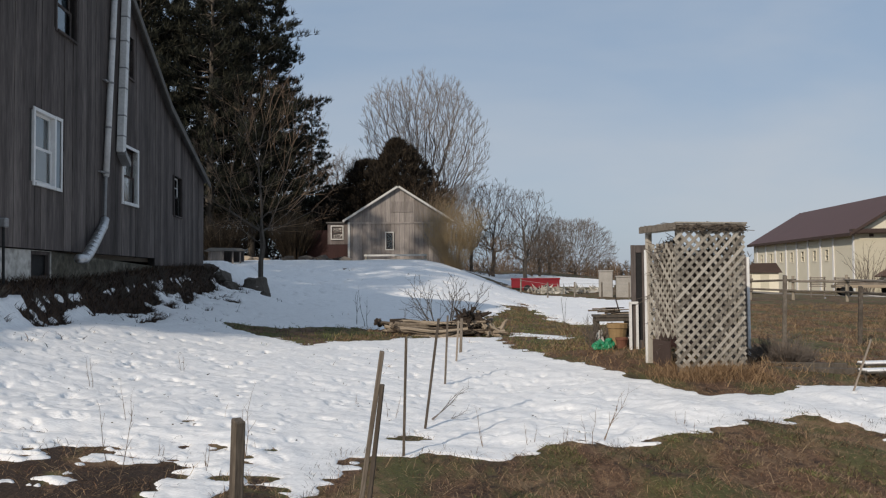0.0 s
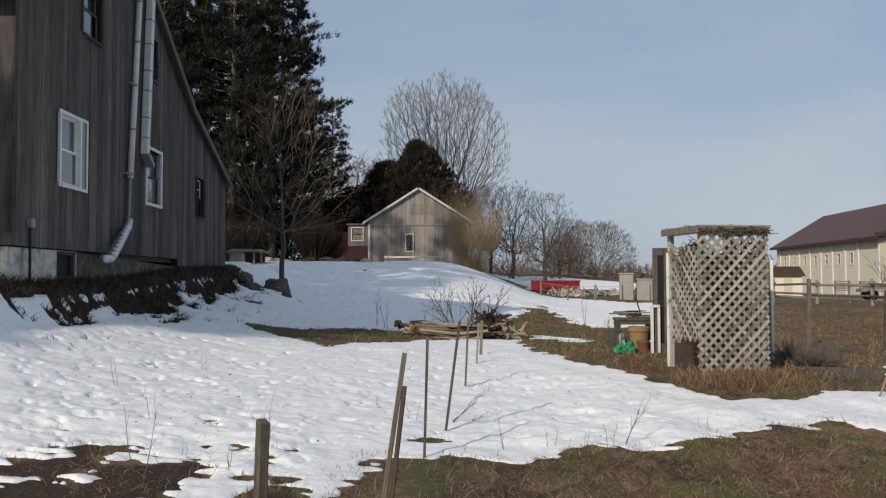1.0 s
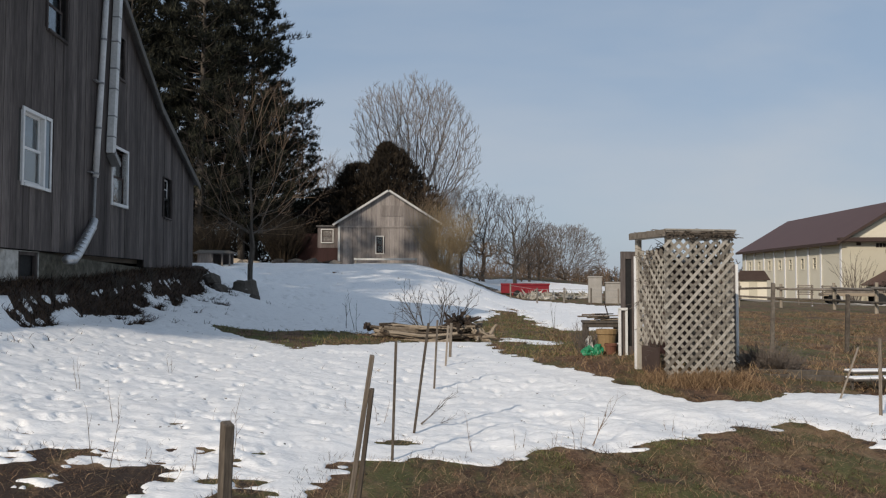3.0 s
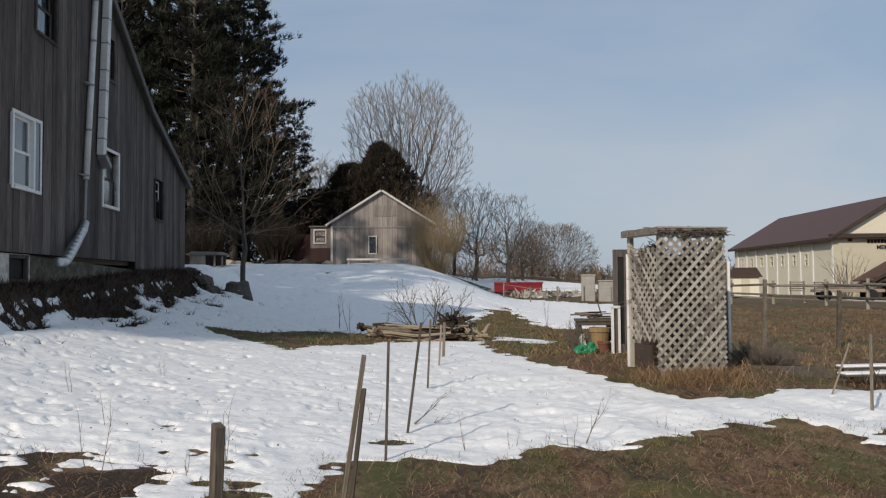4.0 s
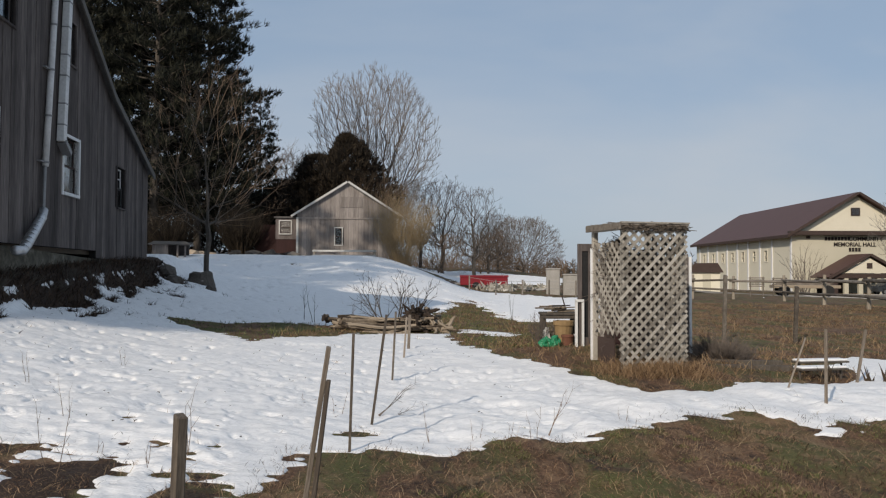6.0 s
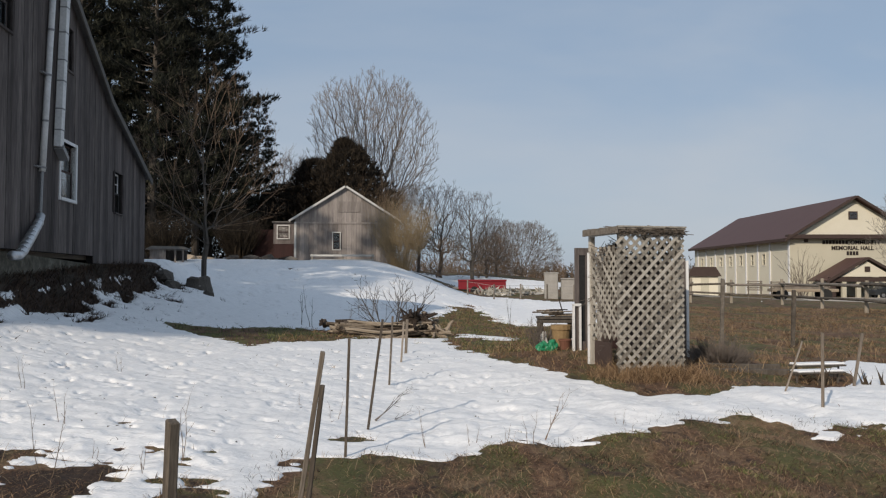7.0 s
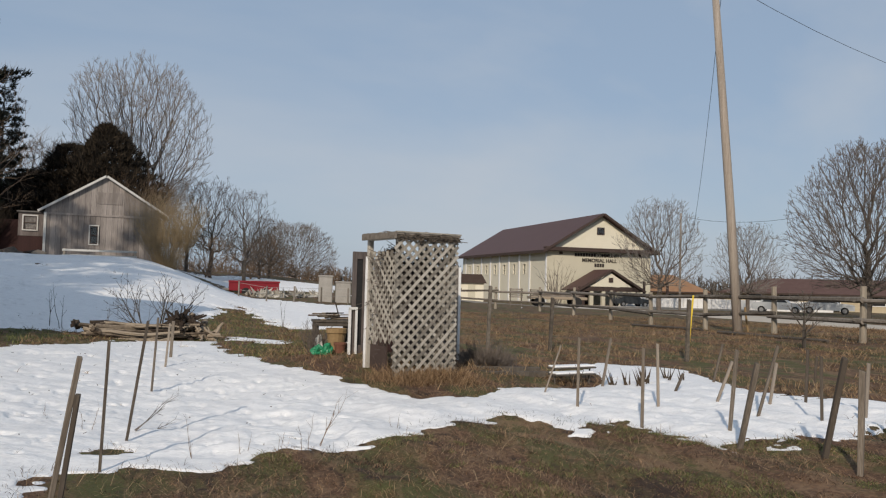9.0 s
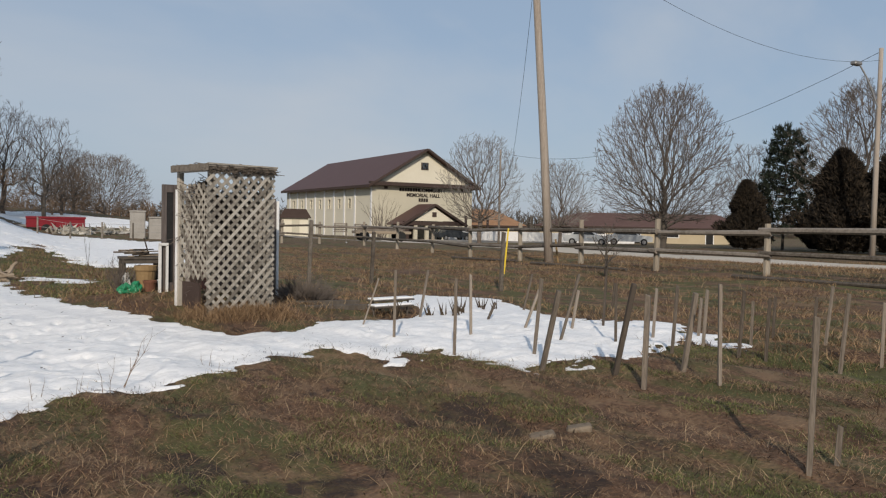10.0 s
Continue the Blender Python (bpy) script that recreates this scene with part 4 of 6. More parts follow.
                fine.seg(c, c + e * twig * rng.uniform(0.3, 0.7), twig_r * 0.6, twig_r * 0.4, 3)
    limbs.make("trunk", bark or BARK, t)
    fine.make("crown", material or TWIG, t)
    return t


def tuft(w, rng, c, d, size, n, width):
    """A spray of needles round the way d."""
    u = d.orthogonal().normalized()
    v = d.cross(u)
    for _ in range(n):
        a, s = rng.uniform(0, 6.28), rng.uniform(0.2, 1.0)
        e = (d + (math.cos(a) * u + math.sin(a) * v) * s).normalized()
        k = e.orthogonal().normalized()
        k = (Matrix.Rotation(rng.uniform(0, 6.28), 3, e) @ k) * width
        b = c + Vector((rng.uniform(-1, 1), rng.uniform(-1, 1), rng.uniform(-1, 1))) * size * 0.25
        w.tri(b - k, b + k, b + e * size * rng.uniform(0.6, 1.1))


def pine_tree(name, m, seed, height, radius, label, material=None, bare=0.13, group="", needle=0.5, rounded=False, gap=1.0):
    """A pine with whorls of limbs that carry flat, tufted plates of needles."""
    rng = random.Random(seed)
    t = thing(name, m, label, "tree", group)
    trunk, crown = Wood(), Wood()
    top = Vector((rng.uniform(-0.3, 0.3), rng.uniform(-0.3, 0.3), height))
    for k in range(6):
        trunk.seg(top * (k / 6) + Vector((0, 0, -0.3 * (k == 0))), top * ((k + 1) / 6), height * 0.0127 * (1 - k / 6.3), height * 0.0127 * (1 - (k + 1) / 6.3), 8)
    z = height * bare
    while z < height - 0.25:
        f = z / height
        if rounded:
            reach = radius * math.sin(math.pi * (0.2 + 0.76 * f)) ** 0.8
        else:
            reach = radius * min(1.0, (1 - f) * 1.5) ** 0.62 * (0.7 + 0.3 * min(1, f * 3))
        reach *= rng.uniform(0.62, 1.12)
        count = rng.randint(6, 9)
        spin = rng.uniform(0, 6.28)
        for k in range(count):
            a = spin + 6.283 * k / count + rng.uniform(-0.35, 0.35)
            L = reach * rng.uniform(0.6, 1.0)
            prev = Vector((top.x * f, top.y * f, z + rng.uniform(-0.2, 0.2)))
            out = Vector((math.cos(a), math.sin(a), rng.uniform(-0.05, 0.2)))
            n = max(2, int(L / 0.55))
            for i in range(n):
                q = prev + (out + Vector((rng.gauss(0, 0.13), rng.gauss(0, 0.13), 0.28 * i / n))).normalized() * L / n
                trunk.seg(prev, q, 0.05 * (1 - i / n) + 0.01, 0.05 * (1 - (i + 1) / n) + 0.008, 3)
                if i >= n * 0.3:
                    wide = 0.16 + 0.16 * i / n
                    for _ in range(6):
                        c = q + Vector((rng.gauss(0, wide), rng.gauss(0, wide), rng.gauss(0.06, 0.10)))
                        tuft(crown, rng, c, (out * 0.5 + Vector((rng.gauss(0, 0.3), rng.gauss(0, 0.3), 0.8))).normalized(), needle * rng.uniform(0.7, 1.2), 11, 0.036)
                prev = q
        z += rng.uniform(0.55, 0.95) * height / 22 * gap
    for _ in range(5):
        tuft(crown, rng, top + Vector((rng.gauss(0, 0.15), rng.gauss(0, 0.15), rng.gauss(-0.2, 0.2))), Vector((0, 0, 1)), needle, 12, 0.036)
    trunk.make("trunk", BARK, t)
    crown.make("crown", material or PINE, t)
    return t


def cedar_tree(name, m, seed, height, radius, label, material=None, clumps=1500, group="", round_top=1.9, uneven=1.2, spray=0.16):
    """A dense cone of foliage with an uneven outline."""
    rng = random.Random(seed)
    t = thing(name, m, label, "tree", group)
    trunk, crown = Wood(), Wood()
    trunk.seg(Vector((0, 0, -0.3)), Vector((0, 0, height * 0.9)), 0.16, 0.03, 7)
    lobes = [(rng.uniform(0, 6.28), rng.uniform(0.1, 1.02), rng.uniform(0.2, 0.6)) for _ in range(36)]
    for _ in range(clumps):
        f = rng.random() ** 1.1
        a = rng.uniform(0, 6.28)
        rr = radius * (0.3 * (1 - f) + 0.7 * math.sqrt(max(0.0, 1 - ((f - 0.3) / 0.7) ** round_top))) if f > 0.3 else radius * (0.8 + 0.37 * f)
        bulge = sum(s * math.exp(-((math.sin((a - la) / 2) * 3) ** 2) - ((f - lf) / 0.1) ** 2) for la, lf, s in lobes)
        rr *= (0.7 + uneven * bulge) * rng.uniform(0.5, 1.1)
        c = Vector((math.cos(a) * rr, math.sin(a) * rr, 0.15 + f * height))
        d = Vector((math.cos(a) * 0.7, math.sin(a) * 0.7, 0.8)).normalized()
        tuft(crown, rng, c, d, 0.17 * height / 8 + spray, 9, 0.034)
    trunk.make("trunk", BARK, t)
    crown.make("crown", material or CEDAR, t)
    return t


def bush(name, m, seed, height, width, stems, label, material, r=0.012, category="bush", fork=2, group=""):
    """Many fine stems fanning from one foot."""
    rng = random.Random(seed)
    t = thing(name, m, label, category, group)
    w = Wood()
    for _ in range(stems):
        a, lean = rng.uniform(0, 6.28), rng.random() ** 0.7
        foot = Vector((math.cos(a), math.sin(a), 0)) * width * 0.16 * rng.random()
        d = Vector((math.cos(a) * lean * width / height * 0.75, math.sin(a) * lean * width / height * 0.75, 1)).normalized()
        L = height * rng.uniform(0.65, 1.02) * (1 - 0.12 * lean)
        p, rr = foot + Vector((0, 0, -0.1)), r * 1.6
        for i in range(4):
            q = p + (d + Vector((rng.gauss(0, 0.09), rng.gauss(0, 0.09), 0.05))).normalized() * L / 4
            w.seg(p, q, rr, rr * 0.75, 3)
            if i:
                for _ in range(fork):
                    e = (d + Vector((rng.gauss(0, 0.45), rng.gauss(0, 0.45), 0.1))).normalized()
                    w.seg(q, q + e * L * rng.uniform(0.1, 0.26), rr * 0.6, rr * 0.35, 3)
            p, rr = q, rr * 0.75
    w.make("crown", material, t)
    return t


def at(x, y, rz=0.0, sc=1.0, dz=0.0):
    return pose(x, y, gz(x, y) + dz, 0, 0, rz) @ Matrix.Diagonal((sc, sc, sc, 1))


PINES = "dark pines behind the house"
pine_a = pine_tree("pine_tree", at(-12.6, 52), 1, 21.0, 4.6, "tall dark pine with ragged tufted branches", group=PINES)
pine_b = pine_tree("pine_tree", at(-15, 50.5), 2, 25, 5.0, "tall dark pine with ragged tufted branches", group=PINES)
# the last six are unseen pines added to shade the hill and end wall
for k, (x, y, rz, sc) in enumerate(((-19, 50, 40, 1.0), (-13, 57.5, 120, 0.98), (-23.5, 49, 200, 1.02), (-17.5, 57, 80, 1.0), (-28, 51, 10, 1.0), (-22, 58, 300, 1.05), (-33, 52, 150, 1.0), (-16.8, 54, 250, 0.98), (-21, 53.5, 20, 1.02), (-26, 54.5, 110, 1.0), (-10.6, 53, 40, 0.6), (-9.6, 58, 60, 0.5), (-18, 18, 15, 1.0), (-21, 22, 130, 0.8), (-18.5, 11.5, 220, 0.95), (-22.5, 14, 310, 1.0), (-20, 5.5, 260, 0.9), (-17.8, -3.5, 100, 0.75))):
    copy_thing((pine_a, pine_b)[k % 2], at(x, y, rz, sc))
# cedar's dark colour paints in the gloom below the pines
for x, y, h, w, sd in ((-9.5, 50.5, 3.2, 3.0, 3), (-13.5, 48.5, 3.0, 3.6, 4), (-17.5, 47.5, 3.4, 4.0, 5), (-22, 46, 3.2, 4, 6)):
    bush("undergrowth", at(x, y), sd, h, w, 460, "tangled undergrowth, pine shade put into its dark colour", CEDAR, 0.016, group="undergrowth below the pines")

# added to fill bright gaps; pine shade is put into the dark colour
for x, y, h, w, sd in ((-7.6, 60, 4.4, 5.5, 81), (-11.5, 61, 4.8, 6, 82), (-15.5, 60, 4.8, 6, 83), (-20, 60, 5, 6.5, 84), (-9.5, 64, 5.2, 6.5, 85), (-14, 65, 5.4, 7, 86), (-19, 65, 5.4, 7, 87), (-25, 62, 5.4, 8, 88)):
    crown_tree("thicket", at(x, y), sd, h, 0.07, "dense thicket added behind the pines, shade put into its colour", w, 0.15, (0.9, 1.0, 0.95, 0.75), 560, CEDAR, CEDAR, group="thickets behind the pines", reach=0.35, twig=0.6, twig_r=0.028, leader=0.1, bend=1.0, sprays=4)
crown_tree("bare_tree", at(-6.1, 26.6, 20), 11, 7.0, 0.09, "small leafless tree growing out of a sawn stump planter", 5.6, 2.0, (0.6, 0.95, 1.0, 0.9, 0.7, 0.35), 300, TWIG_BROWN, BARK, reach=0.5, curve=0.0, twig=0.5, twig_r=0.0042, leader=0.85, bend=2.0, power=0.62)
big = crown_tree("bare_tree", at(-1.1, 75, 0), 12, 17.3, 0.42, "large leafless tree with upswept branches behind the barn", 12.0, 4.2, (0.4, 0.75, 0.95, 1.0, 1.0, 0.9, 0.66), 2700, TWIG_PALE, TWIG, reach=0.58, curve=0.25, twig=0.65, twig_r=0.014, shift=-1.0, leader=0.12, bend=2.6, lift=0.45, spread=0.3)
cedar_tree("cedar_tree", at(-3.4, 58), 21, 9.0, 2.7, "dense dark cedar behind the barn roof", clumps=4200, round_top=2.0, uneven=1.0, spray=0.26)
cedar_tree("cedar_tree", at(-5.6, 58.5), 22, 7.6, 2.7, "dense dark cedar behind the barn roof", clumps=3000, round_top=2.4, uneven=1.0, spray=0.26)
cedar_tree("cedar_tree", at(-7.6, 59), 23, 5.6, 2.4, "dense dark cedar behind the barn roof", clumps=2000, round_top=2.4, uneven=1.0, spray=0.26)
bush("willow_bush", at(0.6, 45.5), 31, 4.0, 3.8, 480, "golden-brown leafless willow bush beside the barn", TWIG_GOLD, 0.005, fork=4)
bush("brown_bush", at(-1.3, 57), 32, 6.0, 5.0, 420, "brown leafless bush behind the barn", TWIG_BROWN, 0.01, fork=3)
mid_a = crown_tree("bare_tree", at(5.2, 80, 10), 13, 9.3, 0.2, "leafless tree on the field edge", 6.0, 2.6, (0.4, 0.85, 1.0, 0.9, 0.5), 620, TWIG, BARK, group="trees on the field edge", reach=0.45, curve=0.25, twig=0.5, twig_r=0.012, leader=0.35)
mid_b = crown_tree("bare_tree", at(8.3, 79, 70), 14, 8.6, 0.2, "leafless tree on the field edge", 6.4, 2.0, (0.45, 0.9, 1.0, 0.85, 0.45), 620, TWIG, BARK, group="trees on the field edge", reach=0.4, curve=0.2, twig=0.5, twig_r=0.012, leader=0.3)
for k, (x, y, rz, sc) in enumerate(((3.0, 84, 120, 0.95), (10.3, 84, 300, 0.72), (-9, 80, 30, 1.2), (-12, 84, 90, 1.3), (-5.5, 88, 10, 1.1), (12.5, 92, 55, 0.75))):
    copy_thing((mid_a, mid_b)[k % 2], at(x, y, rz, sc))
crown_tree("brown_thicket", at(9.5, 84), 33, 4.4, 0.08, "dense brown leafless thicket on the field edge", 7, 0.25, (0.75, 1.0, 0.9, 0.6), 650, TWIG_BROWN, TWIG_BROWN, reach=0.5, twig=0.5, twig_r=0.011, leader=0.1, bend=1.5)
crown_tree("brown_thicket", at(4.5, 76), 34, 3.6, 0.08, "dense brown leafless thicket on the field edge", 6, 0.25, (0.75, 1.0, 0.9, 0.6), 550, TWIG_BROWN, TWIG_BROWN, reach=0.5, twig=0.5, twig_r=0.011, leader=0.1, bend=1.5)
crown_tree("willow_dome", at(18.3, 109), 35, 7.2, 0.12, "rounded brown leafless willow clump in the distance", 11.0, 0.3, (0.8, 1.0, 0.98, 0.85, 0.5), 1900, TWIG_MID, TWIG_MID, reach=0.6, twig=0.7, twig_r=0.014, leader=0.1)
crown_tree("willow_dome", at(14.3, 107), 36, 4.6, 0.12, "rounded brown leafless willow clump in the distance", 7, 0.3, (0.7, 1.0, 0.98, 0.85, 0.5), 600, TWIG_BROWN, TWIG_BROWN, reach=0.6, twig=0.7, twig_r=0.014, leader=0.1)

# trees beyond the road
maple = crown_tree("bare_tree", at(43.4, 38.6, 0), 15, 11.1, 0.28, "round-crowned leafless maple beyond the road", 10.0, 1.9, (0.55, 0.9, 1.0, 0.97, 0.86, 0.66, 0.3), 3600, TWIG, BARK, reach=0.55, curve=0.1, twig=0.36, twig_r=0.0115, leader=0.45, bend=2.0)
grey = crown_tree("bare_tree", at(46.5, 65.3, 80), 16, 10.4, 0.24, "grey leafless tree beside the hall", 8.6, 2.2, (0.5, 0.9, 1.0, 0.95, 0.8, 0.5), 1500, TWIG_PALE, TWIG_MID, group="grey trees beside the hall", reach=0.5, curve=0.15, twig=0.42, twig_r=0.012, leader=0.4)
copy_thing(grey, at(53.0, 60.5, 200, 0.78))
copy_thing(mid_b, at(51, 37, 30, 0.85))
copy_thing(maple, at(54.6, 30.4, 140, 1.02))
copy_thing(mid_a, at(62, 29, 140, 1.0))
pine_tree("pine_tree", at(51.6, 34.7), 41, 8.8, 2.3, "bushy blue-green pine beyond the road", PINE_LIT, bare=0.14, needle=0.42, rounded=True, gap=1.35)
cd = cedar_tree("cedar_tree", at(46.8, 34.3), 42, 4.5, 1.3, "dark brownish cedar beyond the road", clumps=4200, round_top=2.0, uneven=0.7, spray=0.15, group="cedars beyond the road")
for x, y, rz, sc in ((45.2, 26.6, 30, 1.3), (46.6, 23.6, 90, 1.45), (48.5, 21, 150, 1.4), (49, 29, 220, 0.95), (51, 31.5, 10, 0.8), (47.5, 18, 60, 1.4), (56, 33, 60, 0.9)):
    copy_thing(cd, at(x, y, rz, sc))
bare_tree("road_sapling", at(13.6, 13.8, 40), 37, 1.75, 0.035, "small dark leafless sapling in front of the fence", TWIG, BARK, levels=2, kids=(9, 4), stems=2, lean=0.12, angle=(30, 60), bare=0.4, twig=0.008, trunk=0.8, ratio=(0.55, 0.5))
bush("hall_shrub", at(42.5, 79), 38, 5.0, 3.4, 16, "leafless young tree before the hall", TWIG, 0.03, category="sapling", fork=3)


def woods(name, x0, y0, x1, y1, h, n, seed, material, label):
    """A far belt of trees that nobody could count."""
    rng = random.Random(seed)
    w = Wood()
    for _ in range(n):
        t = rng.random()
        x, y = x0 + (x1 - x0) * t + rng.gauss(0, 4), y0 + (y1 - y0) * t + rng.gauss(0, 4)
        hh = h * rng.uniform(0.5, 1.0) * (0.8 + 0.3 * math.sin(t * 37) * math.sin(t * 91 + 1))
        b = Vector((x, y, 0.2))
        w.seg(b, b + Vector((rng.gauss(0, 0.1), rng.gauss(0, 0.1), 1)) * hh, 0.12, 0.03, 3)
        for _ in range(7):
            c = b + Vector((0, 0, hh * rng.uniform(0.15, 0.9)))
            e = Vector((rng.gauss(0, 1), rng.gauss(0, 1), rng.uniform(0.3, 1.4))).normalized() * hh * rng.uniform(0.2, 0.4)
            w.seg(c, c + e, 0.09, 0.03, 3)
    ob = from_arrays(name, [tuple(q) for q in w.v], w.f, material)
    return tagged(ob, label, "woods", kind="stuff")


woods("far_woods", 40, 190, 190, 95, 5.5, 1300, 51, BARK, "dark far belt of leafless woods on the horizon")
woods("far_woods", 190, 95, 230, -30, 6.5, 900, 52, BARK, "dark far belt of leafless woods on the horizon")
woods("far_woods", -70, 120, 45, 190, 6, 800, 53, TWIG_BROWN, "brown far belt of leafless woods on the horizon")

# ---- arbour and what stands by it ----
AX, AY, AZ0 = 3.04, 10.15, 0.0
AG = gz(3.4, 10.4)
arbor = thing("garden_arbor", pose(AX, AY, AG, 0, 0, 11), "weathered grey lattice garden arbor with a flat roof", "arbor")
AW, AD, AH = 0.90, 0.92, 1.92
for x, y in ((0.03, 0.05), (AW - 0.03, 0.05), (0.03, AD), (AW - 0.03, AD)):
    part("post", boxes((x - 0.036, x + 0.036, y - 0.036, y + 0.036, -0.3, AH), bevel=0.006), LATTICE, arbor)


def lattice(parent, u0, u1, z0, z1, place, step=0.132, wide=0.040, thick=0.008):
    """Two layers of slanting slats cut to a rectangle; place(u, z, layer) gives a slat's local corner."""
    slats = []
    for layer, sg in ((0, 1), (1, -1)):
        h = z1 - z0
        c = (u0 - h if sg > 0 else u0) + step * 0.3
        while c < (u1 if sg > 0 else u1 + h):
            # the line u = c + sg * (z - z0)
            if sg > 0:
                za, zb = max(z0, z0 + u0 - c), min(z1, z0 + u1 - c)
            else:
                za, zb = max(z0, z0 + c - u1), min(z1, z0 + c - u0)
            if zb - za > 0.05:
                slats.append((c + sg * (za - z0), za, c + sg * (zb - z0), zb, layer))
            c += step
    for ua, za, ub, zb, layer in slats:
        bm = bmesh.new()
        d = Vector((ub - ua, zb - za)).normalized()
        n = Vector((-d.y, d.x)) * wide / 2
        quad = [(ua - n.x, za - n.y), (ub - n.x, zb - n.y), (ub + n.x, zb + n.y), (ua + n.x, za + n.y)]
        lo = [bm.verts.new(place(u, z, layer * thick)) for u, z in quad]
        hi = [bm.verts.new(place(u, z, layer * thick + thick * 0.95)) for u, z in quad]
        bm.faces.new(lo)
        bm.faces.new(hi[::-1])
        for k in range(4):
            bm.faces.new((lo[k], hi[k], hi[(k + 1) % 4], lo[(k + 1) % 4]))
        bmesh.ops.recalc_face_normals(bm, faces=bm.faces)
        part("slat", bm, LATTICE, parent)


front = part("front_panel", boxes((0, AW, -0.012, 0.006, AH - 0.05, AH - 0.005)), LATTICE, arbor, "diagonal lattice panel")
lattice(front, -0.07, AW + 0.02, 0.0, AH - 0.02, lambda u, z, o: (u, -0.03 + o, z))
side = part("side_panel", boxes((-0.012, 0.012, 0.1, AD - 0.05, AH - 0.06, AH - 0.02)), LATTICE, arbor, "diagonal lattice panel")
lattice(side, 0.06, AD - 0.04, 0.46, AH - 0.22, lambda u, z, o: (0.0 + o, u, z))
part("kick_board", boxes((0.03, 0.05, 0.34, AD - 0.08, -0.05, 0.40)), BROWN_TRIM, arbor, "dark board at the foot of the side panel")
part("edge_strip", boxes((-0.028, -0.008, AD - 0.02, AD + 0.03, -0.05, 1.64), bevel=0.003), WHITE, arbor, "white painted strip along the post")
side2 = part("side_panel", boxes((AW - 0.012, AW + 0.012, 0.1, AD - 0.05, AH - 0.06, AH - 0.02)), LATTICE, arbor, "diagonal lattice panel")
lattice(side2, 0.06, AD + 0.02, 0.05, AH - 0.1, lambda u, z, o: (AW + 0.018 + o, u, z))
roof = part("roof_board", boxes((-0.07, AW + 0.02, -0.08, AD + 0.03, AH, AH + 0.022)), RAIL, arbor)
part("fascia", boxes((-0.1, -0.071, -0.08, AD + 0.03, AH - 0.055, AH + 0.035), bevel=0.004), RAIL, arbor)
rs = random.Random(8)
for k in range(5):
    y0 = -0.09 + k * 0.25
    part("roof_slat", boxes((-0.07, AW + 0.03, y0, y0 + 0.06, AH + 0.024, AH + 0.045)), LATTICE, roof)
vines = Wood()
roll = Wood()
for _ in range(1300):
    p = Vector((rs.uniform(-0.02, AW), -0.08 + abs(rs.gauss(0, 0.04)), AH - 0.02 + rs.gauss(0, 0.02)))
    roll.seg(p, p + Vector((rs.gauss(0, 0.06), rs.gauss(0, 0.02), rs.gauss(-0.006, 0.012))), 0.007, 0.005, 4)
for _ in range(260):
    p = Vector((rs.uniform(0.0, AW - 0.05), rs.uniform(0, AD), AH + 0.035))
    vines.seg(p, p + Vector((rs.gauss(0, 0.09), rs.gauss(0, 0.05), rs.gauss(0, 0.012))), 0.007, 0.005, 3)
for _ in range(1700):
    p = Vector((rs.uniform(0.05, AW - 0.02), rs.uniform(0.45, AD), AH - 0.3 - abs(rs.gauss(0, 0.6))))
    vines.seg(p, p + Vector((rs.gauss(0, 0.1), rs.gauss(0, 0.1), rs.gauss(-0.02, 0.1))), 0.005, 0.003, 3)
for _ in range(420):
    p = Vector((0.16 + rs.gauss(0, 0.07), 0.5 + rs.gauss(0, 0.12), AH - 0.32 + rs.gauss(0, 0.08)))
    vines.seg(p, p + Vector((rs.gauss(0, 0.07), rs.gauss(0, 0.07), rs.gauss(-0.03, 0.06))), 0.007, 0.004, 3)
roll.make("vine_roll", STAKE, arbor)["label"] = "grey matted vine stems along the front edge"
vines.make("dry_vines", TWIG, arbor)["label"] = "tangle of dry vines along the roof edge"

screen = thing("storm_door", pose(2.95, 12.3, gz(2.95, 12.4), 0, 0, 6), "old grey storm door with white edges standing behind the arbor", "door")
part("frame", boxes((0, 0.07, 0, 0.05, -0.05, 1.62), (0.17, 0.24, 0, 0.05, -0.05, 1.62), (0.07, 0.17, 0, 0.05, 1.5, 1.62), (0.07, 0.17, 0, 0.05, -0.02, 0.14), bevel=0.006), BOARD, screen)
part("edge_strip", boxes((0.245, 0.28, -0.03, 0.03, -0.05, 1.66), bevel=0.004), WHITE, screen, "white painted strip")
part("lower_frame", boxes((-0.06, -0.025, -0.05, -0.01, -0.05, 0.72), (0.05, 0.08, -0.05, -0.012, -0.05, 0.72), (-0.06, 0.08, -0.05, -0.015, 0.70, 0.74)), WHITE, screen, "small white frame leaning on the door")
# dark sheet paints in the shaded gap between the door boards
part("panel", boxes((0.07, 0.17, 0.018, 0.03, 0.14, 1.5)), DARK, screen, "dark sheet painted in for the shaded gap")
gate = thing("old_doorway", pose(3.3, 12.3, gz(3.8, 12.3), 0, 0, -4), "white painted timber door frame behind the lattice", "frame")
part("post", boxes((1.405, 1.445, -0.03, 0.05, -0.1, 1.42), bevel=0.004), WHITE, gate)
part("post", boxes((0.0, 0.06, 0, 0.05, -0.1, 1.52), bevel=0.004), BOARD_TAN, gate)
part("top_rail", boxes((0.06, 1.30, 0.002, 0.048, 1.36, 1.42)), BOARD, gate)
for k in range(7):
    part("door_board", boxes((0.065 + k * 0.176, 0.235 + k * 0.176, 0.012, 0.03, 0.02, 1.355)), RED_WOOD if k % 3 == 1 else BROWN_TRIM, gate, "dark weathered door board")
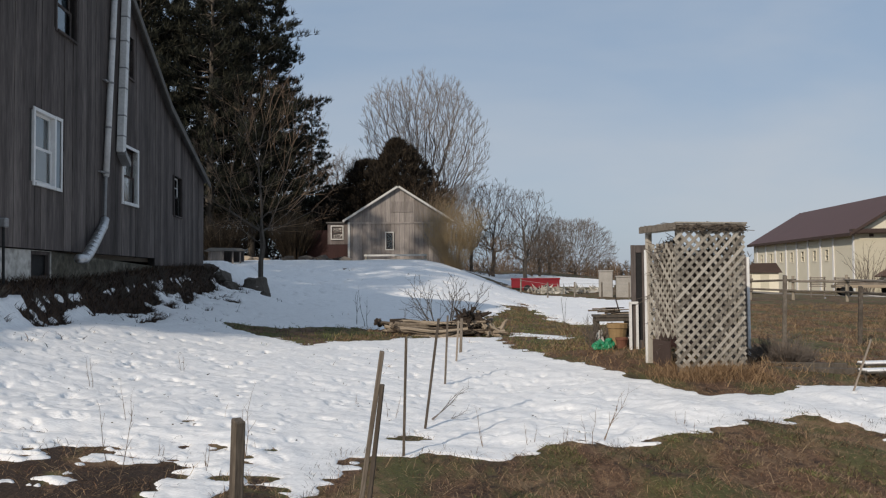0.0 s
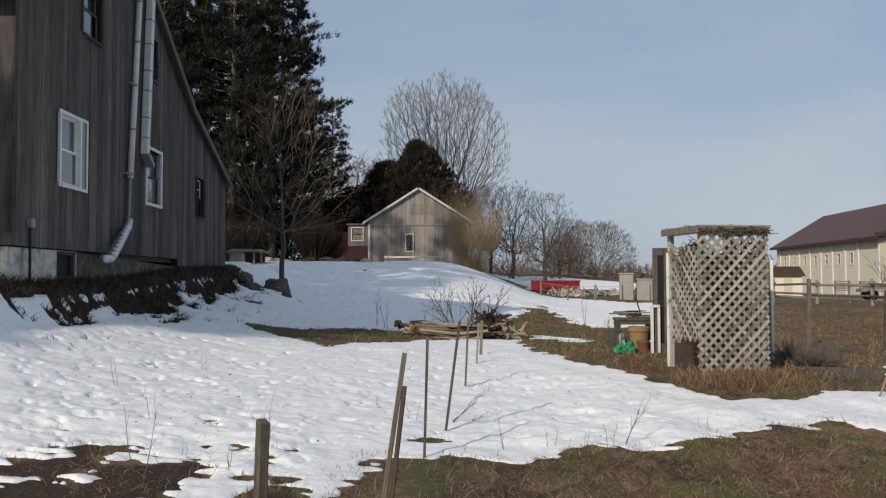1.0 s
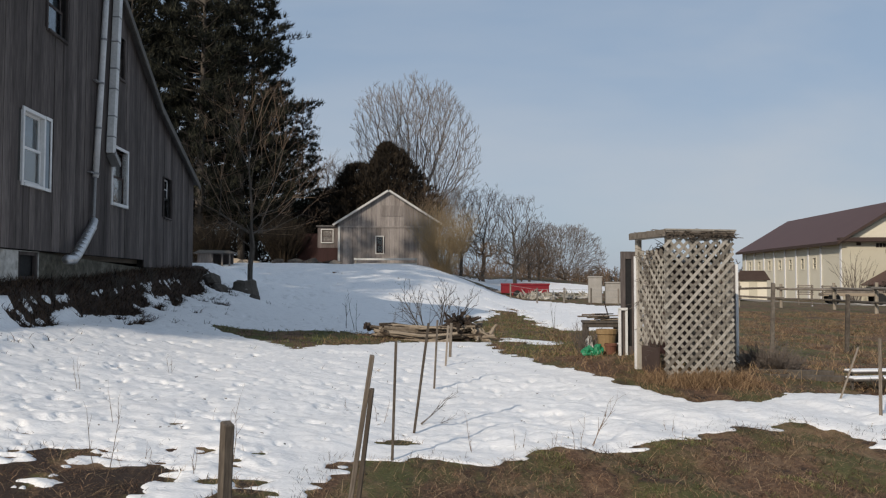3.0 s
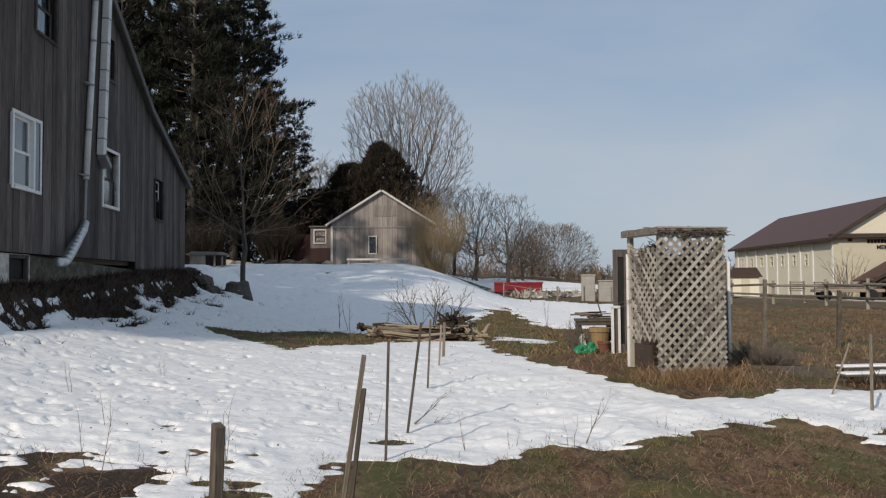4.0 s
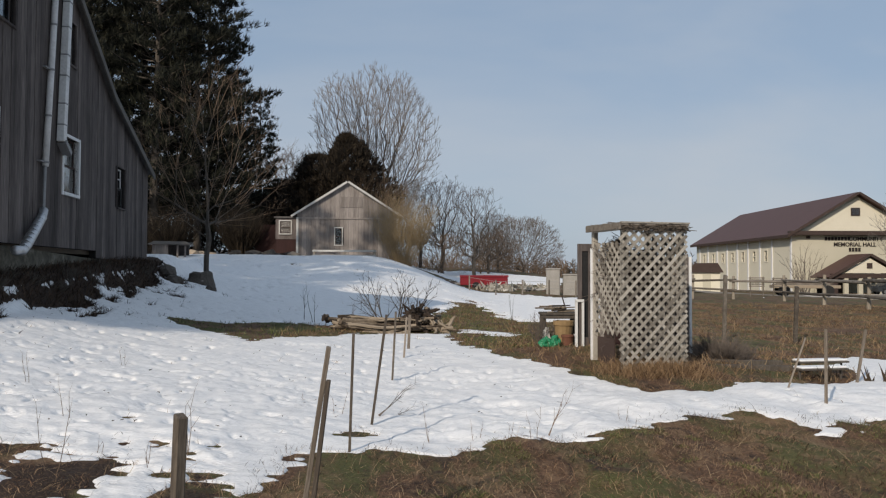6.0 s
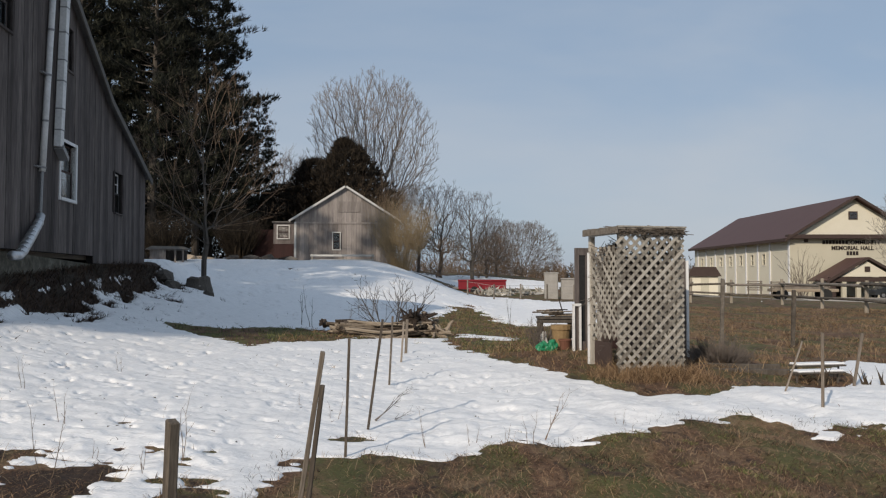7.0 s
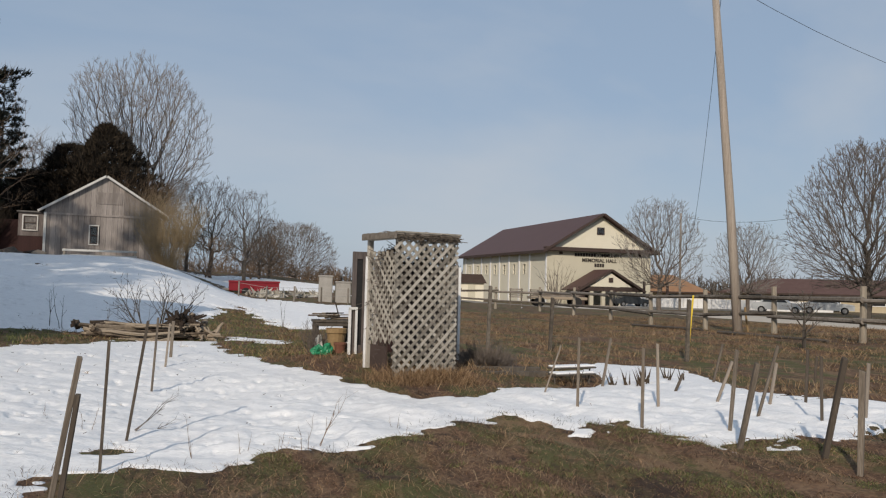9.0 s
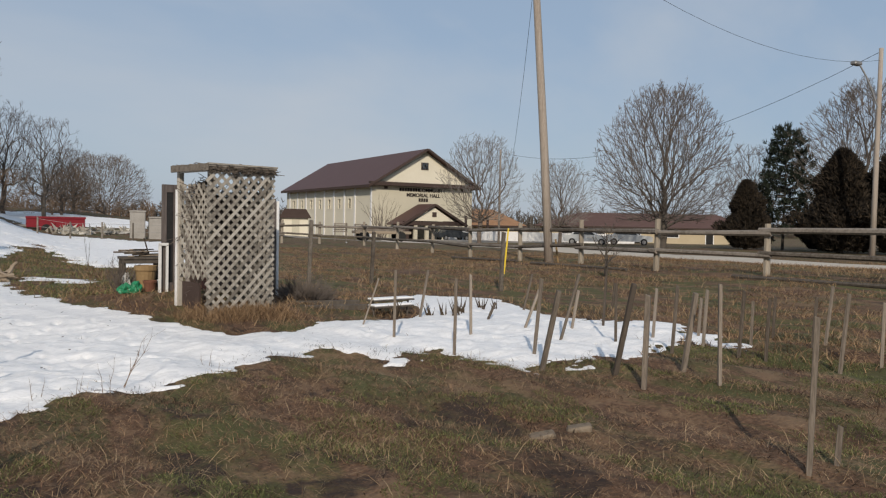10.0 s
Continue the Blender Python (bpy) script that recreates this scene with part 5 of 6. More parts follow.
part("dark_post", boxes((1.302, 1.40, 0.0, 0.06, -0.1, 1.46), bevel=0.006), BOARD, gate)


def lathe(profile, sides=16):
    bm = bmesh.new()
    rings = [[bm.verts.new((r * math.cos(k * 2 * math.pi / sides), r * math.sin(k * 2 * math.pi / sides), z)) for k in range(sides)] for r, z in profile]
    for a, b in zip(rings, rings[1:]):
        for k in range(sides):
            bm.faces.new((a[k], a[(k + 1) % sides], b[(k + 1) % sides], b[k]))
    bm.faces.new(rings[0][::-1])
    bm.faces.new(rings[-1])
    return bm


def pot(name, x, y, h, r, material, label, category):
    prof = [(r * 0.72, 0), (r * 0.95, h * 0.8), (r * 1.06, h * 0.82), (r * 1.06, h), (r * 0.9, h), (r * 0.85, h * 0.85)]
    ob = obj(name, lathe(prof), material, smooth=False)
    ob.matrix_world = pose(x, y, gz(x, y) - 0.01)
    return tagged(ob, label, category)


bench = thing("potting_table", pose(2.50, 13.02, gz(2.7, 13), 0, 0, -3), "low weathered wooden table with clutter on it", "table")
part("tabletop", boxes((0, 0.62, 0, 0.4, 0.50, 0.54), (0.02, 0.6, -0.03, 0.2, 0.44, 0.49), bevel=0.006), BARK, bench)
for x, y in ((0.05, 0.05), (0.57, 0.05), (0.05, 0.35), (0.57, 0.35)):
    part("leg", boxes((x - 0.03, x + 0.03, y - 0.03, y + 0.03, -0.05, 0.5)), BARK, bench)
pot("planter_tub", 2.84, 12.86, 0.40, 0.165, OCHRE, "ochre plastic tub before the table", "tub")
pot("flower_pot", 2.84, 12.58, 0.17, 0.10, TERRACOTTA, "terracotta flower pot on the grass", "pot")
pot("white_pail", 3.02, 12.6, 0.17, 0.07, WHITE, "small white pail on the grass", "pail")
pot("black_pot", 3.14, 12.5, 0.14, 0.12, BLACKPOT, "black plastic plant pot on the grass", "pot")
sticks = thing("stick_bundle", pose(2.56, 13.1, gz(2.6, 13) + 0.54), "loose dark sticks lying across the table", "sticks")
for k in range(14):
    part("stick", stick(bmesh.new(), (rs.uniform(-0.15, 0.3), rs.uniform(-0.1, 0.2), 0.015 + 0.008 * k), (rs.uniform(0.2, 0.6), rs.uniform(0, 0.2), 0.02 + 0.008 * k), 0.014, 0.009, 5), LOG, sticks)
part("stick", stick(bmesh.new(), (0.40, 0.12, 0.03), (0.33, 0.15, 0.30), 0.012, 0.01, 5), LOG, sticks)


def lump(name, m, sx, sy, sz, seed, material, label, category, wob=0.35, sub=3):
    bm = bmesh.new()
    bmesh.ops.create_icosphere(bm, subdivisions=sub, radius=1.0)
    for v in bm.verts:
        n = noise.noise(v.co * 1.6 + Vector((seed * 7.1, 0, 0))) + 0.5 * noise.noise(v.co * 3.7 + Vector((0, seed * 3.3, 0)))
        v.co *= 1 + wob * n
        v.co.z = max(v.co.z, -0.55)
        v.co = Vector((v.co.x * sx, v.co.y * sy, v.co.z * sz))
    ob = obj(name, bm, material, smooth=False)
    ob.matrix_world = m
    return tagged(ob, label, category)


bush("bramble", at(2.53, 12.98), 72, 0.62, 0.5, 46, "tangle of dry brambles beside the table", TWIG, 0.005, category="bramble", fork=3)
lump("green_bag", at(2.50, 12.62, 10, 1, 0.06), 0.10, 0.08, 0.09, 1, GREENBAG, "crumpled green plastic sack on the grass", "sack", 0.5)
lump("green_bag", at(2.63, 12.56, 50, 1, 0.06), 0.08, 0.08, 0.12, 2, GREENBAG, "crumpled green plastic sack on the grass", "sack", 0.5)
lump("white_bag", at(2.56, 12.9, 10, 1, 0.12), 0.06, 0.06, 0.17, 3, OFFWHITE, "crumpled whitish plastic bag by the table", "sack", 0.5)

# ---- log pile, stump, saplings ----
pile = thing("log_pile", pose(-1.45, 18.6, gz(0, 18.6)), "heap of old grey logs and split branches", "log pile")


def log(a, q, r, sag=0.04):
    """A crooked log with knots, from a to q."""
    a, q = Vector(a), Vector(q)
    n = 7
    pts = [a.lerp(q, k / n) + Vector((0, rs.gauss(0, sag * 0.6), rs.gauss(0, sag * 0.5) - sag * math.sin(math.pi * k / n))) for k in range(n + 1)]
    bm = tube(pts, r, 9, rs.uniform(0.55, 0.95))
    for v in bm.verts:
        v.co += Vector((rs.gauss(0, 0.01), rs.gauss(0, r * 0.13), rs.gauss(0, r * 0.13)))
    return bm


for k in range(36):
    row = k // 9
    x = rs.uniform(0.0, 0.55)
    a = (x, rs.uniform(-0.4, 0.3) + row * 0.04, 0.04 + row * 0.10 + rs.uniform(-0.03, 0.06))
    q = (min(x + rs.uniform(1.7, 2.4), 2.75), rs.uniform(-0.4, 0.35), a[2] + rs.uniform(-0.09, 0.05))
    part("log", log(a, q, rs.uniform(0.018, 0.052)), LOG, pile)
for k in range(9):
    c = Vector((rs.uniform(-0.25, 0.25), rs.uniform(-0.25, 0.2), rs.uniform(0.02, 0.3)))
    part("log_stub", log(c, c + Vector((rs.uniform(-0.25, 0.35), rs.uniform(-0.2, 0.2), rs.uniform(-0.1, 0.16))), rs.uniform(0.05, 0.1), 0.01), LOG, pile)
for k in range(14):
    c = Vector((2.2 + rs.uniform(-0.45, 0.5), rs.uniform(-0.25, 0.2), 0.12 + rs.uniform(0, 0.4)))
    part("root", log(c, c + Vector((rs.uniform(-0.45, 0.4), rs.uniform(-0.2, 0.2), rs.uniform(-0.3, 0.35))), rs.uniform(0.04, 0.1), 0.03), LOG, pile)
for wx, wy, wz, n_, size, lab in ((0.6, 18.5, 0.42, 30, 0.42, "gnarled grey root wad on top of the logs"), (1.2, 18.3, 0.12, 22, 0.34, "gnarled brown root wad beside the logs")):
    wad = thing("root_wad", pose(wx, wy, gz(wx, wy) + wz), lab, "stump")
    w = Wood()
    for _ in range(n_):
        p, d = Vector((rs.gauss(0, 0.08), rs.gauss(0, 0.06), rs.gauss(0, 0.05))), Vector((rs.gauss(0, 1), rs.gauss(0, 0.6), rs.gauss(0.0, 0.45))).normalized()
        r = rs.uniform(0.03, 0.075)
        for _ in range(3):
            q = p + d * size * rs.uniform(0.2, 0.4)
            w.seg(p, q, r, r * 0.7, 6)
            p, r, d = q, r * 0.7, (d + Vector((rs.gauss(0, 0.35), rs.gauss(0, 0.35), rs.gauss(0, 0.35)))).normalized()
    w.make("root_tangle", LOG, wad)
bare_tree("bush_sapling", at(0.08, 19.3, 60), 61, 1.75, 0.026, "low leafless bush rising behind the log heap", BARK, levels=2, kids=(8, 4), stems=5, lean=0.55, angle=(25, 55), bare=0.3, twig=0.0065, trunk=0.85, ratio=(0.6, 0.5))
for x, y, h, sd in ((-1.9, 19.6, 1.1, 62), (-2.15, 19.9, 1.1, 63), (3.35, 22.0, 1.15, 64), (-1.0, 19.2, 0.8, 66)):
    bush("twig_shoot", at(x, y), sd, h, 0.25, 2, "thin bare shoot standing in the snow", TWIG, 0.007, category="shoot", fork=1)

planter = thing("stump_planter", pose(-6.15, 25.9, gz(-6.15, 25.9), 0, 0, 10), "sawn tree stump box at the foot of the small tree", "stump")
stump_bm = lathe([(0.55, -0.5), (0.46, 0.05), (0.36, 0.28), (0.33, 0.42), (0.27, 0.45)], 14)
for v in stump_bm.verts:
    v.co += noise.noise_vector(v.co * 3.1) * 0.09
part("stump", stump_bm, BARK, planter)
part("band", lathe([(0.405, 0.15), (0.41, 0.16), (0.405, 0.18), (0.39, 0.19)], 9), BOARD_TAN, planter, "pale rope round the stump")
for x, y, a, b, h, sd in ((-7.0, 24.9, 0.35, 0.3, 0.3, 4), (-6.6, 24.4, 0.4, 0.25, 0.22, 5), (-5.6, 24.8, 0.3, 0.2, 0.18, 6)):
    lump("stone", at(x, y, 20 * sd, 1, 0.05), a, b, h, sd, BARK, "dark mossy rock on the bank", "rock", 0.4, 2)
junk = random.Random(77)
for k in range(16):
    x, y = junk.uniform(-12.5, -5.6), junk.uniform(43.5, 46)
    lump("brush_heap", at(x, y, junk.uniform(0, 180), 1, 0.08), junk.uniform(0.3, 0.8), 0.4, junk.uniform(0.12, 0.3), 20 + k, junk.choice((LOG, BARK, BARK, BARK)), "low heap of brush and rubble by the barn", "heap", 0.5, 2)

# stems added to darken the bank to the depth of the house's shade
bk = random.Random(66)
for k in range(16):
    y = 11.5 + k * 0.85 + bk.uniform(-0.3, 0.3)
    x = -6.75 - 0.07 * (y - 13.4) + bk.uniform(0.08, 0.4)
    bush("bank_shrub", at(x, y), 300 + k, bk.uniform(0.2, 0.4), bk.uniform(0.4, 0.7), 34, "low dark dead stems added to deepen the shade below the house wall", BARK, 0.007, category="shrub", group="dead shrubs below the house")

# ---- garden stakes ----
def stake(base, top, w, label, material=STAKE):
    b, t = Vector((*base, gz(*base) - 0.15)), Vector(top)
    d = (t - b)
    m = Matrix.Translation(b) @ d.to_track_quat("Z", "Y").to_matrix().to_4x4()
    L = d.length
    bm = boxes((-w / 2, w / 2, -w / 2, w / 2, 0, L), bevel=w * 0.12)
    for v in bm.verts:
        k = v.co.z / L
        v.co.x += 0.006 * math.sin(k * 5 + base[0] * 9) * L
        if k > 0.98:
            v.co.z += 0.3 * v.co.x
    ob = obj("garden_stake", bm, material)
    ob.matrix_world = m
    return tagged(ob, label, "stake", "wooden stakes in the garden")


THICK, THIN, LEAN = "thick square weathered wooden stake in the snow", "slim weathered wooden stake standing in the snow", "slim grey wooden stake leaning in the ground"
stake((-0.755, 2.79), (-0.73, 2.81, 1.0), 0.04, THICK)
stake((-0.47, 3.85), (-0.30, 3.89, 1.13), 0.022, "slim wooden stake crossing another in thawed grass")
stake((-0.42, 3.87), (-0.30, 3.86, 0.97), 0.022, "slim wooden stake crossing another in thawed grass")
stake((-0.32, 6.19), (-0.29, 6.19, 1.02), 0.021, THIN)
stake((-0.19, 7.2), (-0.04, 7.2, 1.11), 0.024, LEAN)
stake((0.01, 10.0), (0.06, 10.0, 1.0), 0.026, THIN)
stake((0.19, 12.3), (0.24, 12.3, 0.8), 0.03, THIN)
stake((0.30, 14.0), (0.33, 14.0, 0.74), 0.05, "pale square stake end standing in the snow")
for group_ in (((4.40, 7.73, 4.45, 7.81, 0.93), (5.90, 9.71, 6.06, 9.72, 0.78), (4.54, 6.73, 4.60, 6.80, 0.90), (5.44, 7.73, 5.48, 7.82, 0.86), (6.49, 8.95, 6.68, 8.92, 0.37), (8.08, 10.09, 8.26, 10.05, 0.66), (6.37, 7.96, 6.60, 7.88, 0.64), (5.19, 6.26, 5.30, 6.28, 0.92), (6.35, 7.22, 6.58, 7.12, 0.89), (7.08, 7.81, 7.21, 7.81, 0.62), (7.55, 7.70, 7.63, 7.74, 0.79)),
               ((9.25, 9.25, 9.34, 9.27, 0.54), (6.72, 6.63, 6.77, 6.69, 0.81), (7.58, 6.86, 7.66, 6.88, 0.71), (6.82, 5.90, 6.91, 5.91, 0.84), (8.03, 6.53, 8.11, 6.55, 0.60), (7.41, 5.96, 7.49, 5.97, 0.77), (5.70, 4.38, 5.74, 4.45, 1.00), (7.17, 5.30, 7.25, 5.31, 0.82), (8.05, 5.79, 8.12, 5.82, 0.63), (7.19, 4.99, 7.30, 5.04, 0.76)),
               ((8.88, 6.08, 8.99, 6.13, 0.63), (8.38, 5.24, 8.49, 5.27, 0.72), (8.68, 5.27, 8.82, 5.27, 0.83), (7.25, 4.25, 7.38, 4.25, 0.88), (7.73, 4.11, 7.83, 4.16, 0.79), (4.19, 2.62, 4.29, 2.67, 0.99), (4.42, 2.60, 4.53, 2.64, 0.34))):
    for bx_, by_, tx_, ty_, tz_ in group_:
        lean = abs(tx_ - bx_) > 0.12
        snowy = 4 < bx_ < 8 and by_ > 5.6
        stake((bx_, by_), (tx_, ty_, tz_), 0.031, LEAN if lean else (THIN if snowy else "slim weathered wooden stake in brown grass"))
for bx_, by_, tx_, ty_, tz_ in ((4.84, 5.75, 5.02, 5.70, 0.86), (5.19, 5.15, 5.37, 5.08, 0.96), (5.17, 4.75, 5.24, 4.79, 0.89), (5.99, 5.05, 6.12, 5.01, 0.86)):
    stake((bx_, by_), (tx_, ty_, tz_), 0.044, "stout grey wooden stake leaning in thawed grass")
for x, y, z in ((7.90, 15.0, 1.24), (6.77, 15.71, 1.46), (9.65, 12.75, 1.30)):
    stake((x, y), (x + 0.05, y, z), 0.07, "grey old fence post alone in the field", RAIL)
stake((12.19, 16.0), (12.27, 15.94, 1.35), 0.042, "yellow plastic marker post beside the pole", YELLOW)

# ---- cold frame, stalks, bricks, weeds ----
cold = thing("plank_bench", pose(5.27, 9.84, gz(5.5, 10.0), 0, 0, 8), "low stepped plank bench with a crust of snow on it", "bench")
for y0, z0, x0, x1 in ((0, 0.12, 0, 0.7), (0.3, 0.175, 0.2, 0.95)):
    part("plank", boxes((x0, x1, y0, y0 + 0.2, z0, z0 + 0.022), bevel=0.004), BARK, cold)
    part("snow_crust", boxes((x0 + 0.01, x1 - 0.02, y0 + 0.005, y0 + 0.19, z0 + 0.0225, z0 + 0.05), bevel=0.01), SNOW, cold, "crust of snow")
    for x in (x0 + 0.05, x1 - 0.05):
        part("leg", stick(bmesh.new(), (x, y0 + 0.1, -0.1), (x, y0 + 0.1, z0 + 0.005), 0.014, 0.014, 6), BARK, cold)
edging = thing("timber_edging", pose(4.05, 11.35, gz(4.5, 11.2), 0, 0, -14), "long dark timber edging board in dead grass", "timber")
part("timber", boxes((0.3, 1.6, 0, 0.06, -0.1, 0.01), bevel=0.01), BARK, edging)
part("timber", boxes((0.5, 1.8, -0.45, -0.38, -0.1, -0.01), bevel=0.01), BARK, edging)
bush("brush_clump", at(5.0, 11.6), 71, 0.5, 1.25, 520, "low dark purplish clump of dead stems", TWIG, 0.005, category="shrub")
for k in range(13):
    x, y = rs.uniform(5.5, 7.6), rs.uniform(9.4, 10.4)
    w = Wood()
    for _ in range(rs.randint(3, 11)):
        a = rs.uniform(0, 6.28)
        d = Vector((math.cos(a) * 0.4, math.sin(a) * 0.4, 1)) * rs.uniform(0.06, 0.3)
        p = Vector((rs.gauss(0, 0.03), rs.gauss(0, 0.03), -0.02))
        w.tri(p - Vector((0.018, 0, 0)), p + Vector((0.018, 0, 0)), p + d)
        w.tri(p - Vector((0, 0.018, 0)), p + Vector((0, 0.018, 0)), p + d)
    t = thing("dead_plant", at(x, y, 0, 1, 0.03), "dark withered plant stump poking out of snow", "plant", "withered plants in the snow bed")
    w.make("leaves", IRIS, t)
for x, y, rz in ((3.42, 4.0, -28), (3.70, 3.95, -35)):
    bm = boxes((-0.085, 0.085, -0.045, 0.045, -0.03, 0.03), bevel=0.012)
    for v in bm.verts:
        v.co += noise.noise_vector(v.co * 9 + Vector((x * 3, y, 0))) * 0.018
    b = obj("stone_block", bm, STONE)
    b.matrix_world = pose(x, y, gz(x, y), 9, -12, rz)
    tagged(b, "worn grey-brown brick lying in the grass", "brick", "loose bricks in the grass")
for x, y, h in ((-2.19, 5.26, 0.42), (-2.05, 5.7, 0.16), (-1.46, 5.8, 0.42), (-3.5, 7.9, 0.3), (1.2, 6.5, 0.3), (0.72, 6.62, 0.2), (0.35, 6.6, 0.3), (1.0, 6.6, 0.24), (-2.6, 6.6, 0.3), (-1.6, 5.4, 0.2), (2.2, 7.3, 0.2), (-0.5, 7.6, 0.25), (-3.1, 9.5, 0.3), (-0.9, 8.3, 0.15)):
    bush("dry_weed", at(x, y), int(x * 100) % 97 + 3, h * 1.5, h * 0.6, 2, "thin dry weed stalk poking through snow", TWIG_BROWN, 0.0028, category="weed", fork=1, group="dry weeds in the snow")
bush("fallen_twig", pose(-0.02, 7.55, gz(-0.02, 7.55) + 0.05, 0, 72, 35), 91, 0.62, 0.4, 3, "thin fallen twig lying on the snow", TWIG, 0.004, category="twig")

bush("leaning_weed", pose(1.38, 6.77, gz(1.38, 6.77), 0, 27, 0), 92, 0.62, 0.16, 2, "thin forked dry stalk leaning over the snow", TWIG_BROWN, 0.0035, category="weed", fork=2)
stake((4.56, 8.93), (4.82, 8.90, 0.75), 0.018, "thin grey stick leaning over the plank bench")

# ---- rail fence along the road ----
FENCE = [(16.4, 4.0), (16.2, 7.6), (16.08, 11.2), (15.75, 14.2), (16.3, 17.6), (16.6, 20.9), (17.0, 24.4), (17.8, 28.4), (18.8, 33.2), (20.0, 39.0), (18.2, 41.0), (16.2, 41.6), (14.4, 42.2), (12.4, 42.9)]
fence = thing("split_rail_fence", pose(0, 0, 0), "weathered cedar rail fence along the road", "fence")
fr = random.Random(4)
tops = []
for x, y in FENCE:
    g = gz(x, y)
    h = 1.26 + fr.uniform(-0.08, 0.1)
    lx = fr.uniform(-0.05, 0.05)
    part("post", stick(bmesh.new(), (x, y, g - 0.4), (x + lx, y, g + h), 0.085, 0.07, 7), POST, fence)
    tops.append((x, y, g))
for (a, b) in zip(tops, tops[1:]):
    for zz, rr in ((1.02, 0.07), (0.52, 0.065)):
        d = (Vector(b) - Vector(a)).normalized()
        o = Vector((d.y, -d.x, 0)) * -0.11
        part("rail", stick(bmesh.new(), Vector(a) + o + Vector((0, 0, zz + fr.uniform(-0.07, 0.07))) - d * 0.15, Vector(b) + o + Vector((0, 0, zz + fr.uniform(-0.07, 0.07))) + d * 0.15, rr * fr.uniform(0.8, 1.1), rr * fr.uniform(0.7, 1.0), 7), RAIL, fence)
# dark sticks stand in for streaks of shadow and earth bank
fallen = thing("fallen_rail", pose(0, 0, 0), "dark sticks in the grass standing in for shadow and earth streaks", "rail")
for a, b in (((15.4, 11.6), (15.6, 7.4)), ((15.2, 18.6), (15.1, 14.6)), ((15.9, 24.0), (15.6, 19.8))):
    part("rail", stick(bmesh.new(), (*a, gz(*a) + 0.04), (*b, gz(*b) + 0.05), 0.05, 0.04, 7), BARK, fallen)

# ---- poles and wires ----
def pole(x, y, h, r, lean, label, back=0.0):
    p = thing("utility_pole", pose(x, y, gz(x, y)), label, "pole")
    part("shaft", tube([(0, 0, -0.5), (lean * 0.35, back * 0.35, h * 0.35), (lean * 0.7, back * 0.7, h * 0.7), (lean, back, h)], r, 14, 0.72), POLE, p, smooth=True)
    return p


p1 = pole(16.37, 19.1, 10.6, 0.143, -0.62, "tall bare wooden utility pole beside the fence", 0.5)
part("brace", stick(bmesh.new(), (0.28, -0.1, -0.2), (0.12, -0.1, 0.75), 0.035, 0.03, 7), OCHRE, p1, "orange-tan timber splint at the foot")
part("crossbolt", boxes((-0.5, -0.3, -0.2, 0.2, 10.3, 10.36)), STEEL, p1)
p2 = pole(42.3, 23.1, 11.1, 0.15, 0.1, "wooden street pole carrying a lamp arm")
arm = part("lamp_arm", tube([(0, 0, 7.9), (-0.22, 0.22, 8.8), (-0.45, 0.45, 9.6), (-0.7, 0.7, 10.25)], 0.045, 8), STEEL, p2, "curved grey lamp arm")
part("lamp_head", boxes((-1.2, -0.55, 0.6, 0.95, 10.18, 10.4), bevel=0.06), STEEL, p2, "grey cobra-head street lamp")
pole(50.42, 67.3, 9.9, 0.13, 0.0, "far grey wooden utility pole beside the hall")


def cable(a, b, sag, r, label):
    a, b = Vector(a), Vector(b)
    pts = [a.lerp(b, k / 14) - Vector((0, 0, sag * 4 * (k / 14) * (1 - k / 14))) for k in range(15)]
    return tagged(obj("cable", tube(pts, r, 5), WIRE), label, "cable")


cable((15.95, 19.1, gz(16, 19) + 10.4), (42.35, 23.1, gz(42, 23) + 10.45), 1.35, 0.008, "thin black overhead cable between poles")
cable((16.02, 19.6, gz(16, 19) + 10.4), (50.42, 67.3, gz(50.42, 67.3) + 9.5), 5.3, 0.008, "thin black overhead cable between poles")
cable((42.35, 23.1, gz(42, 23) + 10.9), (50.42, 67.3, gz(50.42, 67.3) + 9.6), 2.6, 0.014, "thin black overhead cable between poles")

# ---- the hall ----
hall = thing("memorial_hall", pose(44.1, 84.2, -0.6, 0, 0, -4), "cream village hall with a brown metal roof and porch", "hall")
HW, HL, HE, HP = 13.9, 33.0, 6.65, 10.9
WINS = [7.2, 10.75, 14.5, 18.15, 21.9, 25.8, 29.7]
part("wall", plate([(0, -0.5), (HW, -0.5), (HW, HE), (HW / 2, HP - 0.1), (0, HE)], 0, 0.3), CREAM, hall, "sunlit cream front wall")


def side_wall_mesh():
    bm = columns(bmesh.new(), [0.3, HL], lambda v: HE, lambda v: -0.5, [(w - 0.48, w + 0.48, 3.5, 4.85) for w in WINS], 0, 0.3)
    bmesh.ops.transform(bm, matrix=Matrix(((0, 1, 0, 0), (1, 0, 0, 0), (0, 0, 1, 0), (0, 0, 0, 1))), verts=bm.verts)
    return bm


